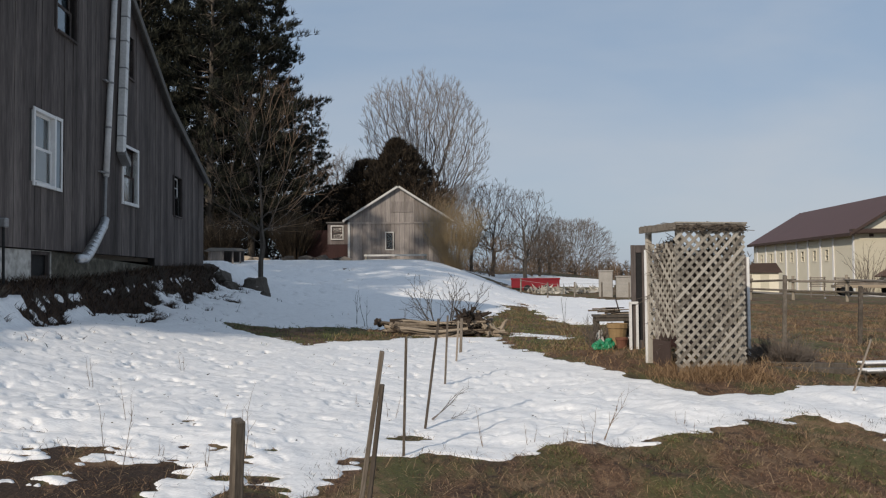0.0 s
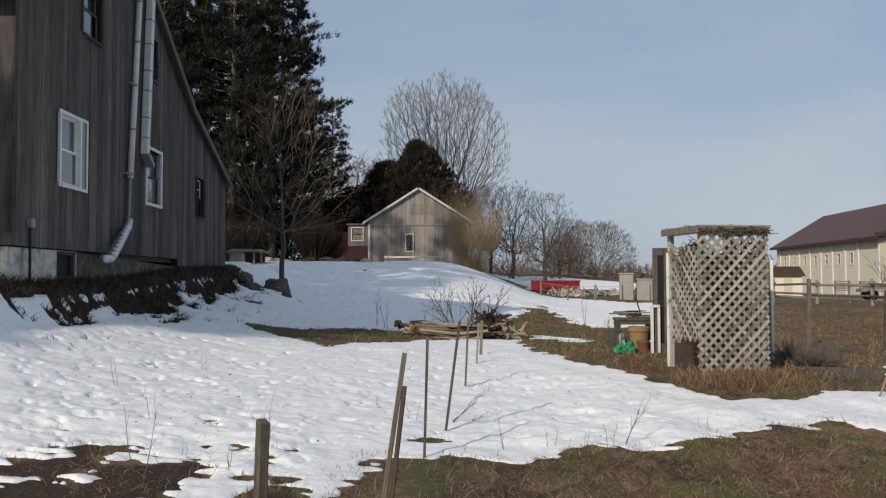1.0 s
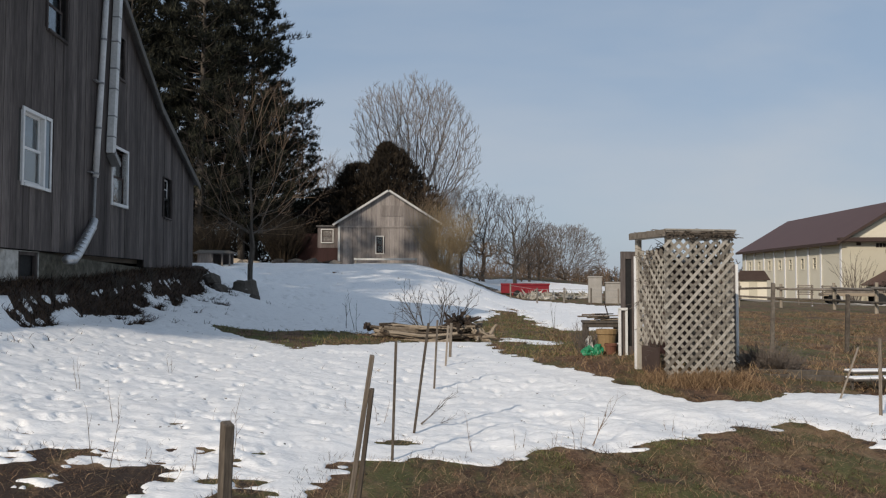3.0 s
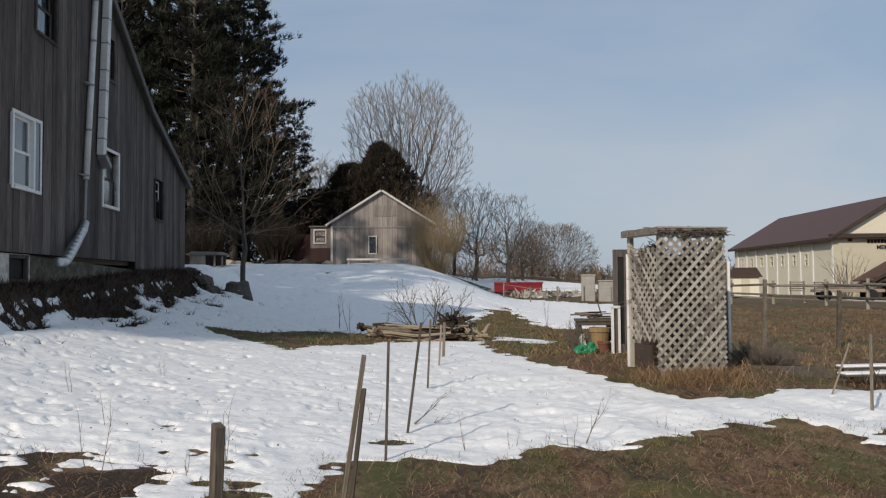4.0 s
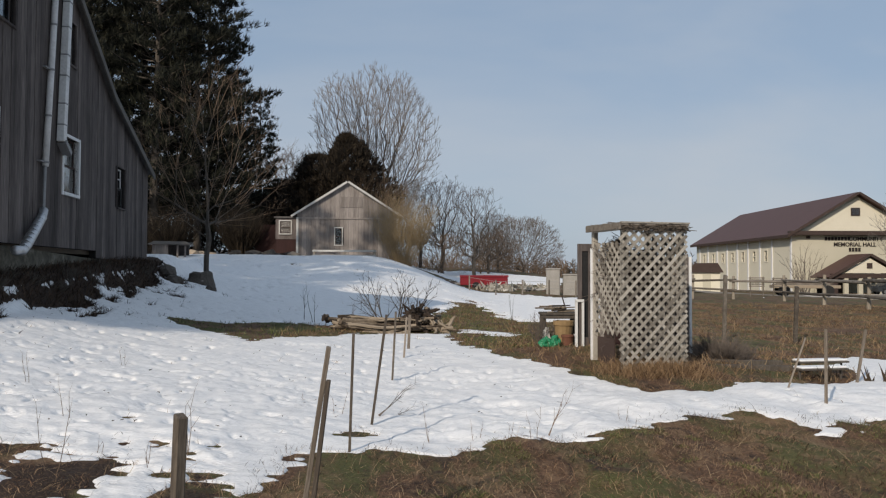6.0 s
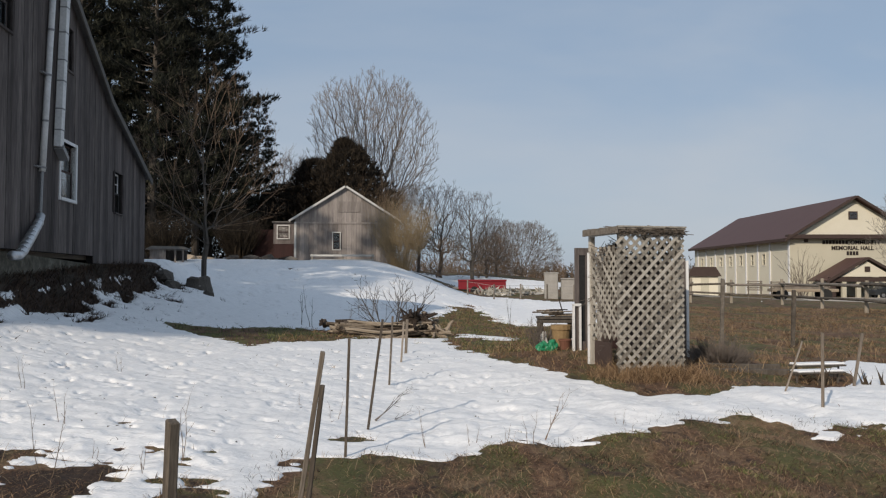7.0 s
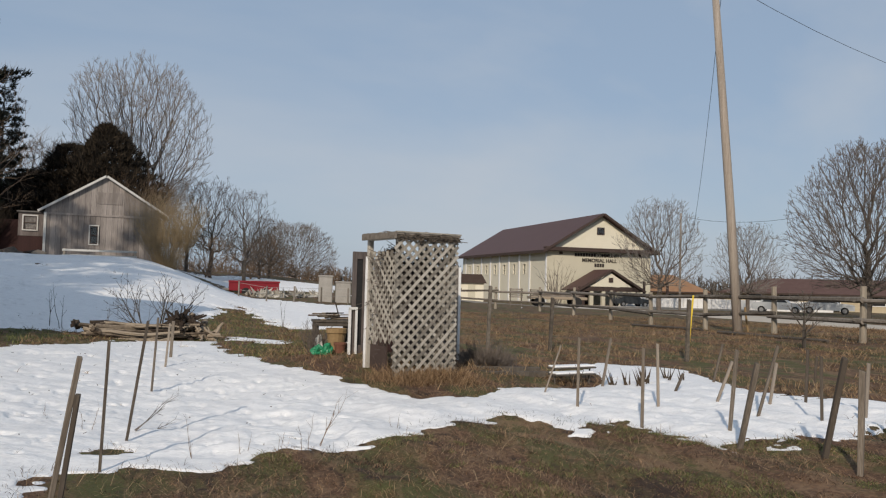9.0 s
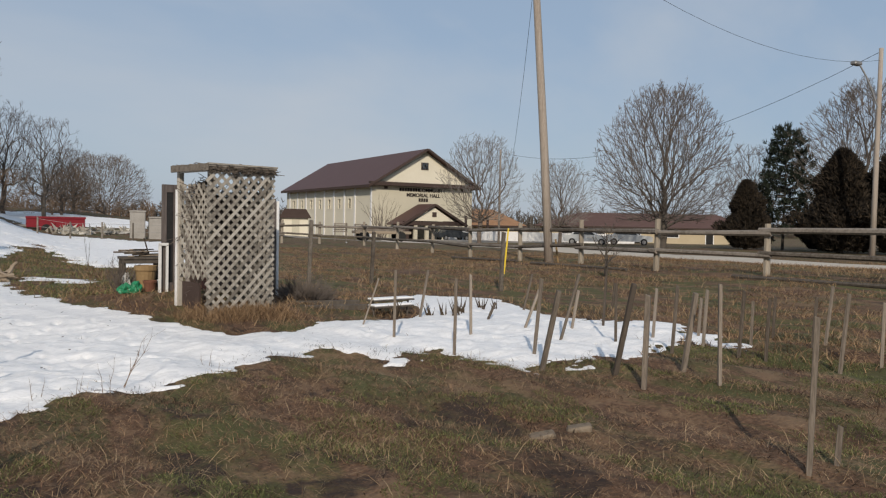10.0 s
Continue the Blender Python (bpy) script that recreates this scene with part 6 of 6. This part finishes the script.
# paler than the front wall: light is painted in for the grazing sun
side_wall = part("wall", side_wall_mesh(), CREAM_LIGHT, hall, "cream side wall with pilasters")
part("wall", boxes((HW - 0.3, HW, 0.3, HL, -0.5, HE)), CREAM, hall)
part("wall", plate([(0, -0.5), (HW, -0.5), (HW, HE), (HW / 2, HP - 0.1), (0, HE)], HL, HL + 0.3), CREAM, hall)
for v in [0.25] + [w - 1.85 for w in WINS] + [31.6]:
    part("pilaster", boxes((-0.12, -0.005, v - 0.2, v + 0.2, -0.4, HE - 0.1), bevel=0.02), WHITE, hall, "whitish pilaster")
for w in WINS:
    win = new("window")
    win.parent = hall
    part("window_frame", boxes((-0.05, 0.1, w - 0.55, w - 0.40, 3.42, 4.93), (-0.05, 0.1, w + 0.40, w + 0.55, 3.42, 4.93), (-0.05, 0.1, w - 0.40, w + 0.40, 4.78, 4.93), (-0.05, 0.1, w - 0.40, w + 0.40, 3.42, 3.57), (-0.02, 0.08, w - 0.40, w + 0.40, 4.12, 4.2)), CREAM_LIGHT, win)
    part("pane", boxes((0.12, 0.14, w - 0.48, w + 0.48, 3.5, 4.85)), GLASS, win)
    # near-black board paints in the darkness of the hall's room
    part("backing", boxes((0.2, 0.22, w - 0.48, w + 0.48, 3.5, 4.85)), DARK, win)
part("back_lining", boxes((0.9, 0.95, 0.4, HL - 0.4, 0, HE - 0.1)), DARK, hall)
for a, b in (((-0.7, HE - 0.42), (HW / 2, HP)), ((HW / 2, HP), (HW + 0.7, HE - 0.42))):
    part("roof", slope(*a, *b, 0.16, -0.9, HL + 0.8), BROWN_ROOF, hall, "brown metal roof")
    part("fascia", slope(a[0], a[1] - 0.1, b[0], b[1] - 0.1, 0.27, -0.96, -0.903), BROWN_TRIM, hall)
part("eaves_trim", boxes((-0.85, -0.702, -0.9, HL + 0.8, HE - 0.62, HE - 0.3)), BROWN_TRIM, hall)
part("soffit", boxes((-0.70, -0.003, -0.9, HL, HE - 0.45, HE - 0.40)), BROWN_TRIM, hall)
part("pediment_band", boxes((-0.55, HW + 0.55, -0.85, -0.005, HE - 0.35, HE + 0.12), bevel=0.03), BROWN_TRIM, hall, "dark brown band below the gable")
part("gable_siding", plate([(0.9, HE + 0.14), (HW - 0.9, HE + 0.14), (HW / 2, HP - 0.55)], -0.12, -0.005), CREAM_LIGHT, hall, "pale cream gable siding")
gw = part("gable_window", boxes((6.4, 7.4, -0.2, -0.125, 8.45, 9.35)), BROWN_TRIM, hall, "small dark square gable window")
part("pane", boxes((6.52, 6.88, -0.215, -0.202, 8.55, 9.25), (6.93, 7.28, -0.215, -0.202, 8.55, 9.25)), GLASS, gw)
part("wall_vent", boxes((1.5, 1.95, -0.06, -0.003, 5.95, 6.25)), BROWN_TRIM, hall)
part("wall_vent", boxes((12.2, 12.6, -0.06, -0.003, 5.9, 6.2)), BROWN_TRIM, hall)


def lettering(text, x, z, size, parent):
    cu = bpy.data.curves.new("lettering", "FONT")
    cu.body, cu.size, cu.extrude, cu.offset, cu.align_x = text, size, 0.03, 0.012, "CENTER"
    tmp = bpy.data.objects.new("lettering_source", cu)
    scene.collection.objects.link(tmp)
    me = bpy.data.meshes.new_from_object(tmp.evaluated_get(bpy.context.evaluated_depsgraph_get()))
    bpy.data.objects.remove(tmp)
    me.materials.clear()
    me.materials.append(LETTER)
    ob = new("lettering", me)
    ob.parent = parent
    ob.matrix_local = pose(x, -0.04, z, 90, 0, 0)
    return ob


lettering("COMMUNITY", 8.05, 5.72, 0.62, hall)
lettering("MEMORIAL HALL", 6.85, 5.10, 0.62, hall)
for k in range(8):
    part("letter_bar", boxes((3.55 + k * 0.36, 3.83 + k * 0.36, -0.05, -0.003, 5.74, 6.16)), LETTER, hall)
for k in range(4):
    part("letter_bar", boxes((6.2 + k * 0.34, 6.46 + k * 0.34, -0.05, -0.003, 4.52, 4.94)), LETTER, hall)
# porch with its own gable
PX0, PX1, PXM, PYF = 1.7, 9.9, 5.75, -5.0
for a, b in (((PX0 - 0.2, 1.62), (PXM, 4.05)), ((PXM, 4.05), (PX1 + 0.2, 1.62))):
    part("porch_roof", slope(*a, *b, 0.14, PYF - 0.3, -0.92), BROWN_ROOF, hall, "brown porch roof")
    part("porch_fascia", slope(a[0], a[1] - 0.12, b[0], b[1] - 0.12, 0.27, PYF - 0.36, PYF - 0.303), BROWN_TRIM, hall)
part("porch_gable", plate([(PX0 + 1.4, 2.15), (PX1 - 1.4, 2.15), (PXM, 3.75)], PYF, PYF + 0.15), CREAM_LIGHT, hall, "pale porch gable")
part("porch_beam", boxes((PX0 + 0.1, PX1 - 0.1, PYF - 0.02, PYF + 0.3, 1.62, 2.1)), BROWN_TRIM, hall)
part("porch_window", boxes((5.5, 6.05, PYF - 0.08, PYF - 0.005, 2.65, 3.2)), BROWN_TRIM, hall)
for x in (2.3, 3.4, 4.9, 6.8, 8.2, 9.4):
    part("porch_post", boxes((x - 0.22, x + 0.22, PYF, PYF + 0.4, -0.5, 1.62), bevel=0.03), CREAM if x > 3 else BROWN_TRIM, hall)
part("front_door", boxes((4.3, 6.0, -0.12, -0.005, -0.4, 1.8)), BROWN_TRIM, hall)
for x in (10.1, 13.2):
    part("lamp_post", boxes((x - 0.12, x + 0.12, -5.1, -4.9, -0.5, 2.9)), BROWN_TRIM, hall)

shed = thing("storage_shed", pose(27.2, 69.9, gz(28, 70), 0, 0, -22), "small cream shed with a dark hipped roof", "shed")
part("body", boxes((0, 2.4, 0, 3, -0.2, 1.75), bevel=0.02), CREAM_LIGHT, shed)
part("roof", plate([(-0.25, 1.75), (2.7, 1.75), (2.2, 2.6), (0.2, 2.6)], -0.25, 3.2), BROWN_TRIM, shed, "dark hipped roof")
part("door", boxes((0.9, 1.6, -0.04, -0.003, 0, 1.6)), CREAM, shed)


# ---- houses, fences and cars beyond the road ----
def bungalow(m, L, D, eave, ridge, wall_mat, roof_mat, label, wins):
    b = thing("bungalow", m, label, "house")
    part("wall", boxes((0, L, 0, D, -0.4, eave)), wall_mat, b)
    bm = bmesh.new()
    vs = [bm.verts.new(p) for p in ((-0.6, -0.6, eave - 0.05), (L + 0.6, -0.6, eave - 0.05), (L + 0.6, D + 0.6, eave - 0.05), (-0.6, D + 0.6, eave - 0.05), (D / 2, D / 2, ridge), (L - D / 2, D / 2, ridge))]
    for f in ((0, 1, 5, 4), (1, 2, 5), (2, 3, 4, 5), (3, 0, 4), (3, 2, 1, 0)):
        bm.faces.new([vs[k] for k in f])
    bmesh.ops.recalc_face_normals(bm, faces=bm.faces)
    part("roof", bm, roof_mat, b)
    part("fascia", boxes((-0.6, L + 0.6, -0.66, -0.602, eave - 0.22, eave - 0.03)), BROWN_TRIM, b)
    for x0, x1, z0, z1, mt in wins:
        w = part("window" if z0 > 0.3 else "door", boxes((x0, x1, -0.06, -0.003, z0, z1)), WHITE, b)
        part("pane", boxes((x0 + 0.1, x1 - 0.1, -0.08, -0.062, z0 + 0.1, z1 - 0.1)), mt, w)
    return b


bungalow(pose(64.5, 77.5, -0.7, 0, 0, -47), 26, 9, 2.1, 3.8, BRICK_TAN, RED_ROOF, "long low tan brick bungalow with a red-brown roof", [(2.5, 4.2, 0.8, 1.9, DARK), (6, 8.2, 0.8, 1.9, DARK), (11.5, 12.5, -0.2, 1.9, DARK), (15, 17, 0.8, 1.9, DARK), (20, 21, -0.2, 1.9, DARK)])
bungalow(pose(58, 92, -0.7, 0, 0, -35), 12, 8, 1.9, 4.1, BRICK_TAN, ORANGE, "far bungalow with an orange-brown roof", [(2, 3.5, 0.7, 1.6, DARK), (7, 9, 0.7, 1.6, DARK)])
wf = thing("white_fence", pose(50.5, 79, -0.75, 0, 0, -47), "long white board fence beyond the yard", "fence")
for k in range(15):
    part("panel", boxes((k * 1.5, k * 1.5 + 1.47, 0, 0.06, 0.0, 1.25)), WHITE, wf)


def car(m, paint, label):
    c = thing("parked_car", m, label, "car")
    body = plate([(-2.1, 0.35), (2.1, 0.35), (2.12, 0.75), (1.95, 0.85), (0.95, 0.95), (-1.4, 0.97), (-2.05, 0.9), (-2.15, 0.7)], -0.85, 0.85)
    part("body", body, paint, c)
    part("cabin", plate([(-1.5, 0.97), (0.95, 0.95), (0.35, 1.42), (-1.05, 1.44)], -0.74, 0.74), paint, c)
    part("side_window", plate([(-1.3, 1.0), (0.75, 0.98), (0.28, 1.36), (-1.0, 1.38)], -0.75, -0.741), CARPAINT, c, "dark side glass")
    part("side_window", plate([(-1.3, 1.0), (0.75, 0.98), (0.28, 1.36), (-1.0, 1.38)], 0.741, 0.75), CARPAINT, c, "dark side glass")
    for x in (-1.35, 1.35):
        for y in (-0.86, 0.68):
            w = part("wheel", tube([(x, y, 0.32), (x, y + 0.18, 0.32)], 0.32, 14), TYRE, c)
            part("rim", tube([(x, y - 0.01, 0.32), (x, y + 0.19, 0.32)], 0.18, 10), STEEL, w)
    return c


car(pose(50.0, 75.5, -0.62, 0, 0, -4), CARPAINT, "dark car parked before the hall porch")
car(pose(51.6, 55.0, gz(51.6, 55), 0, 0, -47), CARWHITE, "silver car parked by the bungalow")
car(pose(54.3, 52.3, gz(54.3, 52.3), 0, 0, -47), CARWHITE, "silver car parked by the bungalow")

# ---- far yard: wagon, red trailer, tanks ----
wagon = thing("farm_wagon", pose(25.6, 51.5, gz(26, 51.5), 0, 0, -18), "dark old farm wagon loaded with timber", "wagon")
part("bed", boxes((0, 4.2, 0, 1.6, 0.55, 0.75), bevel=0.02), LOG, wagon)
for k in range(6):
    part("timber", boxes((0.2 + 0.2 * k, 3.6 + 0.08 * k, 0.1 + 0.2 * k, 0.26 + 0.2 * k, 0.752, 0.9 + 0.05 * (k % 3))), BROWN_TRIM if k % 2 else RAIL, wagon)
for x in (0.7, 3.4):
    for y in (-0.1, 1.5):
        part("wheel", tube([(x, y, 0.38), (x, y + 0.18, 0.38)], 0.38, 14), TYRE, wagon)
for x, y in ((22.6, 48.5), (25.0, 50.3)):
    ch = thing("slatted_crate", pose(x, y, gz(x, y), 0, 0, -20), "grey slatted timber rack standing in the yard", "rack", "slatted racks in the yard")
    for u in (0, 0.75):
        part("post", boxes((u, u + 0.07, 0, 0.07, -0.1, 1.25)), RAIL, ch)
    for k in range(5):
        part("slat", boxes((-0.05, 0.87, -0.03, -0.002, 0.62 + k * 0.13, 0.70 + k * 0.13)), RAIL, ch)
trailer = thing("red_trailer", pose(5.2, 59.6, gz(6.5, 59.6) - 0.2, 0, 0, -4), "faded red steel trailer box beyond the hill", "trailer")
part("box", boxes((0, 3.6, 0, 1.8, 0.4, 1.15), bevel=0.03), RED, trailer)
part("rim", boxes((-0.05, 3.65, -0.05, -0.002, 1.02, 1.15)), RED, trailer)
part("hitch", boxes((-0.9, -0.002, 0.8, 1.0, 0.45, 0.58)), STEEL, trailer)
part("flag_board", boxes((0.8, 1.7, -0.12, -0.06, 0.25, 0.75)), RED, trailer)
for x in (1.2, 2.6):
    part("wheel", tube([(x, -0.15, 0.32), (x, 0.1, 0.32)], 0.32, 14), TYRE, trailer)
rub = Wood()
for _ in range(34):
    c = Vector((rs.uniform(6.2, 11.0), rs.uniform(54.5, 57.5), 0))
    c.z = gz(c.x, c.y) + 0.1
    for _ in range(5):
        a, b = Vector((rs.gauss(0, 1), rs.gauss(0, 1), rs.gauss(0, 1))), Vector((rs.gauss(0, 1), rs.gauss(0, 1), rs.gauss(0, 1)))
        rub.tri(c + a * 0.22, c + b * 0.22, c - (a + b) * 0.15 + Vector((0, 0, 0.2)))
tagged(from_arrays("rubble", [tuple(q) for q in rub.v], rub.f, RUBBLE), "pale broken concrete rubble strewn by the trailer", "rubble", kind="stuff")
for x, y, w, h in ((9.7, 49, 0.85, 1.55), (10.75, 48.9, 0.95, 1.25)):
    t = thing("concrete_tank", pose(x, y, gz(x, y), 0, 0, -10), "grey concrete block tank standing in the field", "tank", "grey tanks in the field")
    part("body", boxes((0, w, 0, w, -0.2, h), bevel=0.04), CONCRETE, t)
    part("lid", boxes((-0.04, w + 0.04, -0.04, w + 0.04, h, h + 0.09), bevel=0.02), CONCRETE, t)
wire_fence = thing("wire_fence", pose(0, 0, 0), "thin wire fence on wooden posts across the far field", "fence")
prev = None
for k in range(6):
    x, y = 4.6 + k * 1.55, 46.5 - k * 0.2
    part("post", stick(bmesh.new(), (x, y, gz(x, y) - 0.3), (x, y, gz(x, y) + 0.95), 0.05, 0.045, 6), RAIL, wire_fence)
    if prev:
        for z in (0.45, 0.85):
            part("wire", stick(bmesh.new(), (*prev, gz(*prev) + z), (x, y, gz(x, y) + z), 0.012, 0.012, 4), STEEL, wire_fence)
    prev = (x, y)

# ---- grass ----
def blades(name, n, seed, region, hmin, hmax, width, lay, material, label, clumpy=0.0, thin_out=True, deep=0.0075):
    """Loose blades of grass over the bare ground; region gives x and y."""
    r = np.random.RandomState(seed)
    x, y = region(r, n)
    bare = snow_depth(x, y) < deep
    if clumpy:
        u, v = along_rows(x, y)
        bare &= vnoise(u / 0.5, v / 1.1, seed) + 0.5 * vnoise(u / 0.18, v / 0.3, seed + 1) > clumpy
    if thin_out:
        bare &= soil_shade_mask(x, y) < r.uniform(0.2, 1.3, n)
    x, y = x[bare], y[bare]
    k = len(x)
    z = ground_z(x, y) - 0.01
    a, b = r.uniform(0, 6.283, k), r.uniform(0, 6.283, k)
    h = r.uniform(hmin, hmax, k)
    tilt = np.clip(r.normal(lay, 0.28, k), 0.05, 1.5)
    dx, dy = np.cos(a) * np.sin(tilt) * h, np.sin(a) * np.sin(tilt) * h
    dz = np.cos(tilt) * h
    wx, wy = np.cos(b) * width, np.sin(b) * width
    v = np.empty((k, 5, 3))
    v[:, 0] = np.stack([x - wx, y - wy, z], 1)
    v[:, 1] = np.stack([x + wx, y + wy, z], 1)
    v[:, 2] = np.stack([x + dx * 0.45 + wx * 0.8, y + dy * 0.45 + wy * 0.8, z + dz * 0.65], 1)
    v[:, 3] = np.stack([x + dx * 0.45 - wx * 0.8, y + dy * 0.45 - wy * 0.8, z + dz * 0.65], 1)
    v[:, 4] = np.stack([x + dx, y + dy, z + dz], 1)
    base = np.arange(k) * 5
    f = np.stack([base, base + 1, base + 2, base + 3, base + 3, base + 2, base + 4], 1).reshape(-1)
    me = bpy.data.meshes.new(name)
    me.vertices.add(5 * k)
    me.vertices.foreach_set("co", v.reshape(-1))
    me.loops.add(7 * k)
    me.loops.foreach_set("vertex_index", f)
    me.polygons.add(2 * k)
    me.polygons.foreach_set("loop_start", (np.arange(k)[:, None] * 7 + np.array((0, 4))).reshape(-1))
    me.update()
    me.validate()
    me.materials.append(material)
    ob = new(name, me)
    return tagged(ob, label, "grass", kind="stuff")


def fan(r0, r1, a0, a1, power=0.5):
    def f(r, n):
        rr = r0 + (r1 - r0) * r.uniform(0, 1, n) ** (1 / (1 + power))
        aa = np.radians(r.uniform(a0, a1, n))
        return rr * np.sin(aa), rr * np.cos(aa)
    return f


def spot(x, y, s):
    return lambda r, n: (r.normal(x, s, n), r.normal(y, s * 0.6, n))


blades("matted_grass", 400000, 101, fan(2.2, 11, -36, 72, 0.3), 0.03, 0.10, 0.0017, 1.40, BLADE, "matted dead straw-brown grass", -0.35)
blades("straw_tufts", 150000, 107, fan(2.4, 12, -34, 72, 0.3), 0.04, 0.13, 0.0015, 1.25, STRAW, "pale straw tufts standing over the mat", 0.42)
blades("loose_straw", 24000, 110, fan(2.4, 10, -34, 72, 0.3), 0.10, 0.26, 0.0018, 1.52, STRAW, "single pale straws lying flat on the ground", -0.2, False)
blades("soil_litter", 50000, 111, fan(2.2, 10, -36, 72, 0.3), 0.02, 0.07, 0.0035, 1.45, THATCH, "broken dark plant litter on bare earth", -0.6, False)
blades("dark_thatch", 80000, 108, fan(2.2, 10, -34, 72, 0.3), 0.03, 0.10, 0.003, 1.3, THATCH, "dark rotten thatch between the tufts", 0.35)
blades("green_grass", 420000, 102, fan(2.2, 9.5, 0, 72, 0.3), 0.015, 0.055, 0.0019, 1.0, GREEN, "thin green grass among the dead", 0.10)
blades("field_grass", 260000, 103, fan(8.5, 38, -8, 68, 0.35), 0.05, 0.17, 0.0042, 1.1, TALL, "rough dead brown field grass", -0.2)
blades("field_tufts", 45000, 109, fan(9, 24, 8, 66, 0.4), 0.08, 0.24, 0.0038, 0.95, STRAW, "pale taller tufts in the field", 0.5)
blades("rim_stubble", 22000, 112, fan(3.6, 9.5, -36, 44, 0.3), 0.04, 0.10, 0.002, 1.0, THATCH, "dead stubble poking through the thin snow rim", 0.1, False, 0.014)
blades("arbor_grass", 7000, 104, spot(3.45, 10.12, 0.34), 0.06, 0.26, 0.0026, 0.85, TALL, "tall dry grass round the arbor foot")
# bank blades take the dark thatch colour to paint in the house's shade
blades("bank_grass", 70000, 105, lambda r, n: (r.uniform(-7.4, -4.8, n), r.uniform(6, 26, n)), 0.05, 0.22, 0.006, 1.0, THATCH, "dark dead grass on the bank, house shade put into its colour", 0.0, False)
blades("strip_grass", 26000, 106, lambda r, n: (r.uniform(-5.5, 4.8, n), r.uniform(13, 30, n)), 0.04, 0.11, 0.007, 1.0, GREEN, "olive-green thawed grass strip")

# ---- specks of bark and stalk lying on the snow ----
sp = np.random.RandomState(55)
bits = Wood()
for _ in range(420):
    r_, a_ = 3.5 + 16 * sp.rand() ** 1.2, radians(sp.uniform(-34, 14))
    x, y = r_ * math.sin(a_), r_ * math.cos(a_)
    if float(snow_depth(np.array([x]), np.array([y]))[0]) < 0.03:
        continue
    c = Vector((x, y, gz(x, y) + 0.066))
    d = Vector((sp.normal(0, 1), sp.normal(0, 1), sp.uniform(0, 0.5))).normalized() * sp.uniform(0.008, 0.04)
    bits.seg(c, c + d, sp.uniform(0.002, 0.008), 0.002, 4)
tagged(from_arrays("bark_specks", [tuple(q) for q in bits.v], bits.f, BARK), "dark specks of bark and stalk strewn over snow", "litter", kind="stuff")
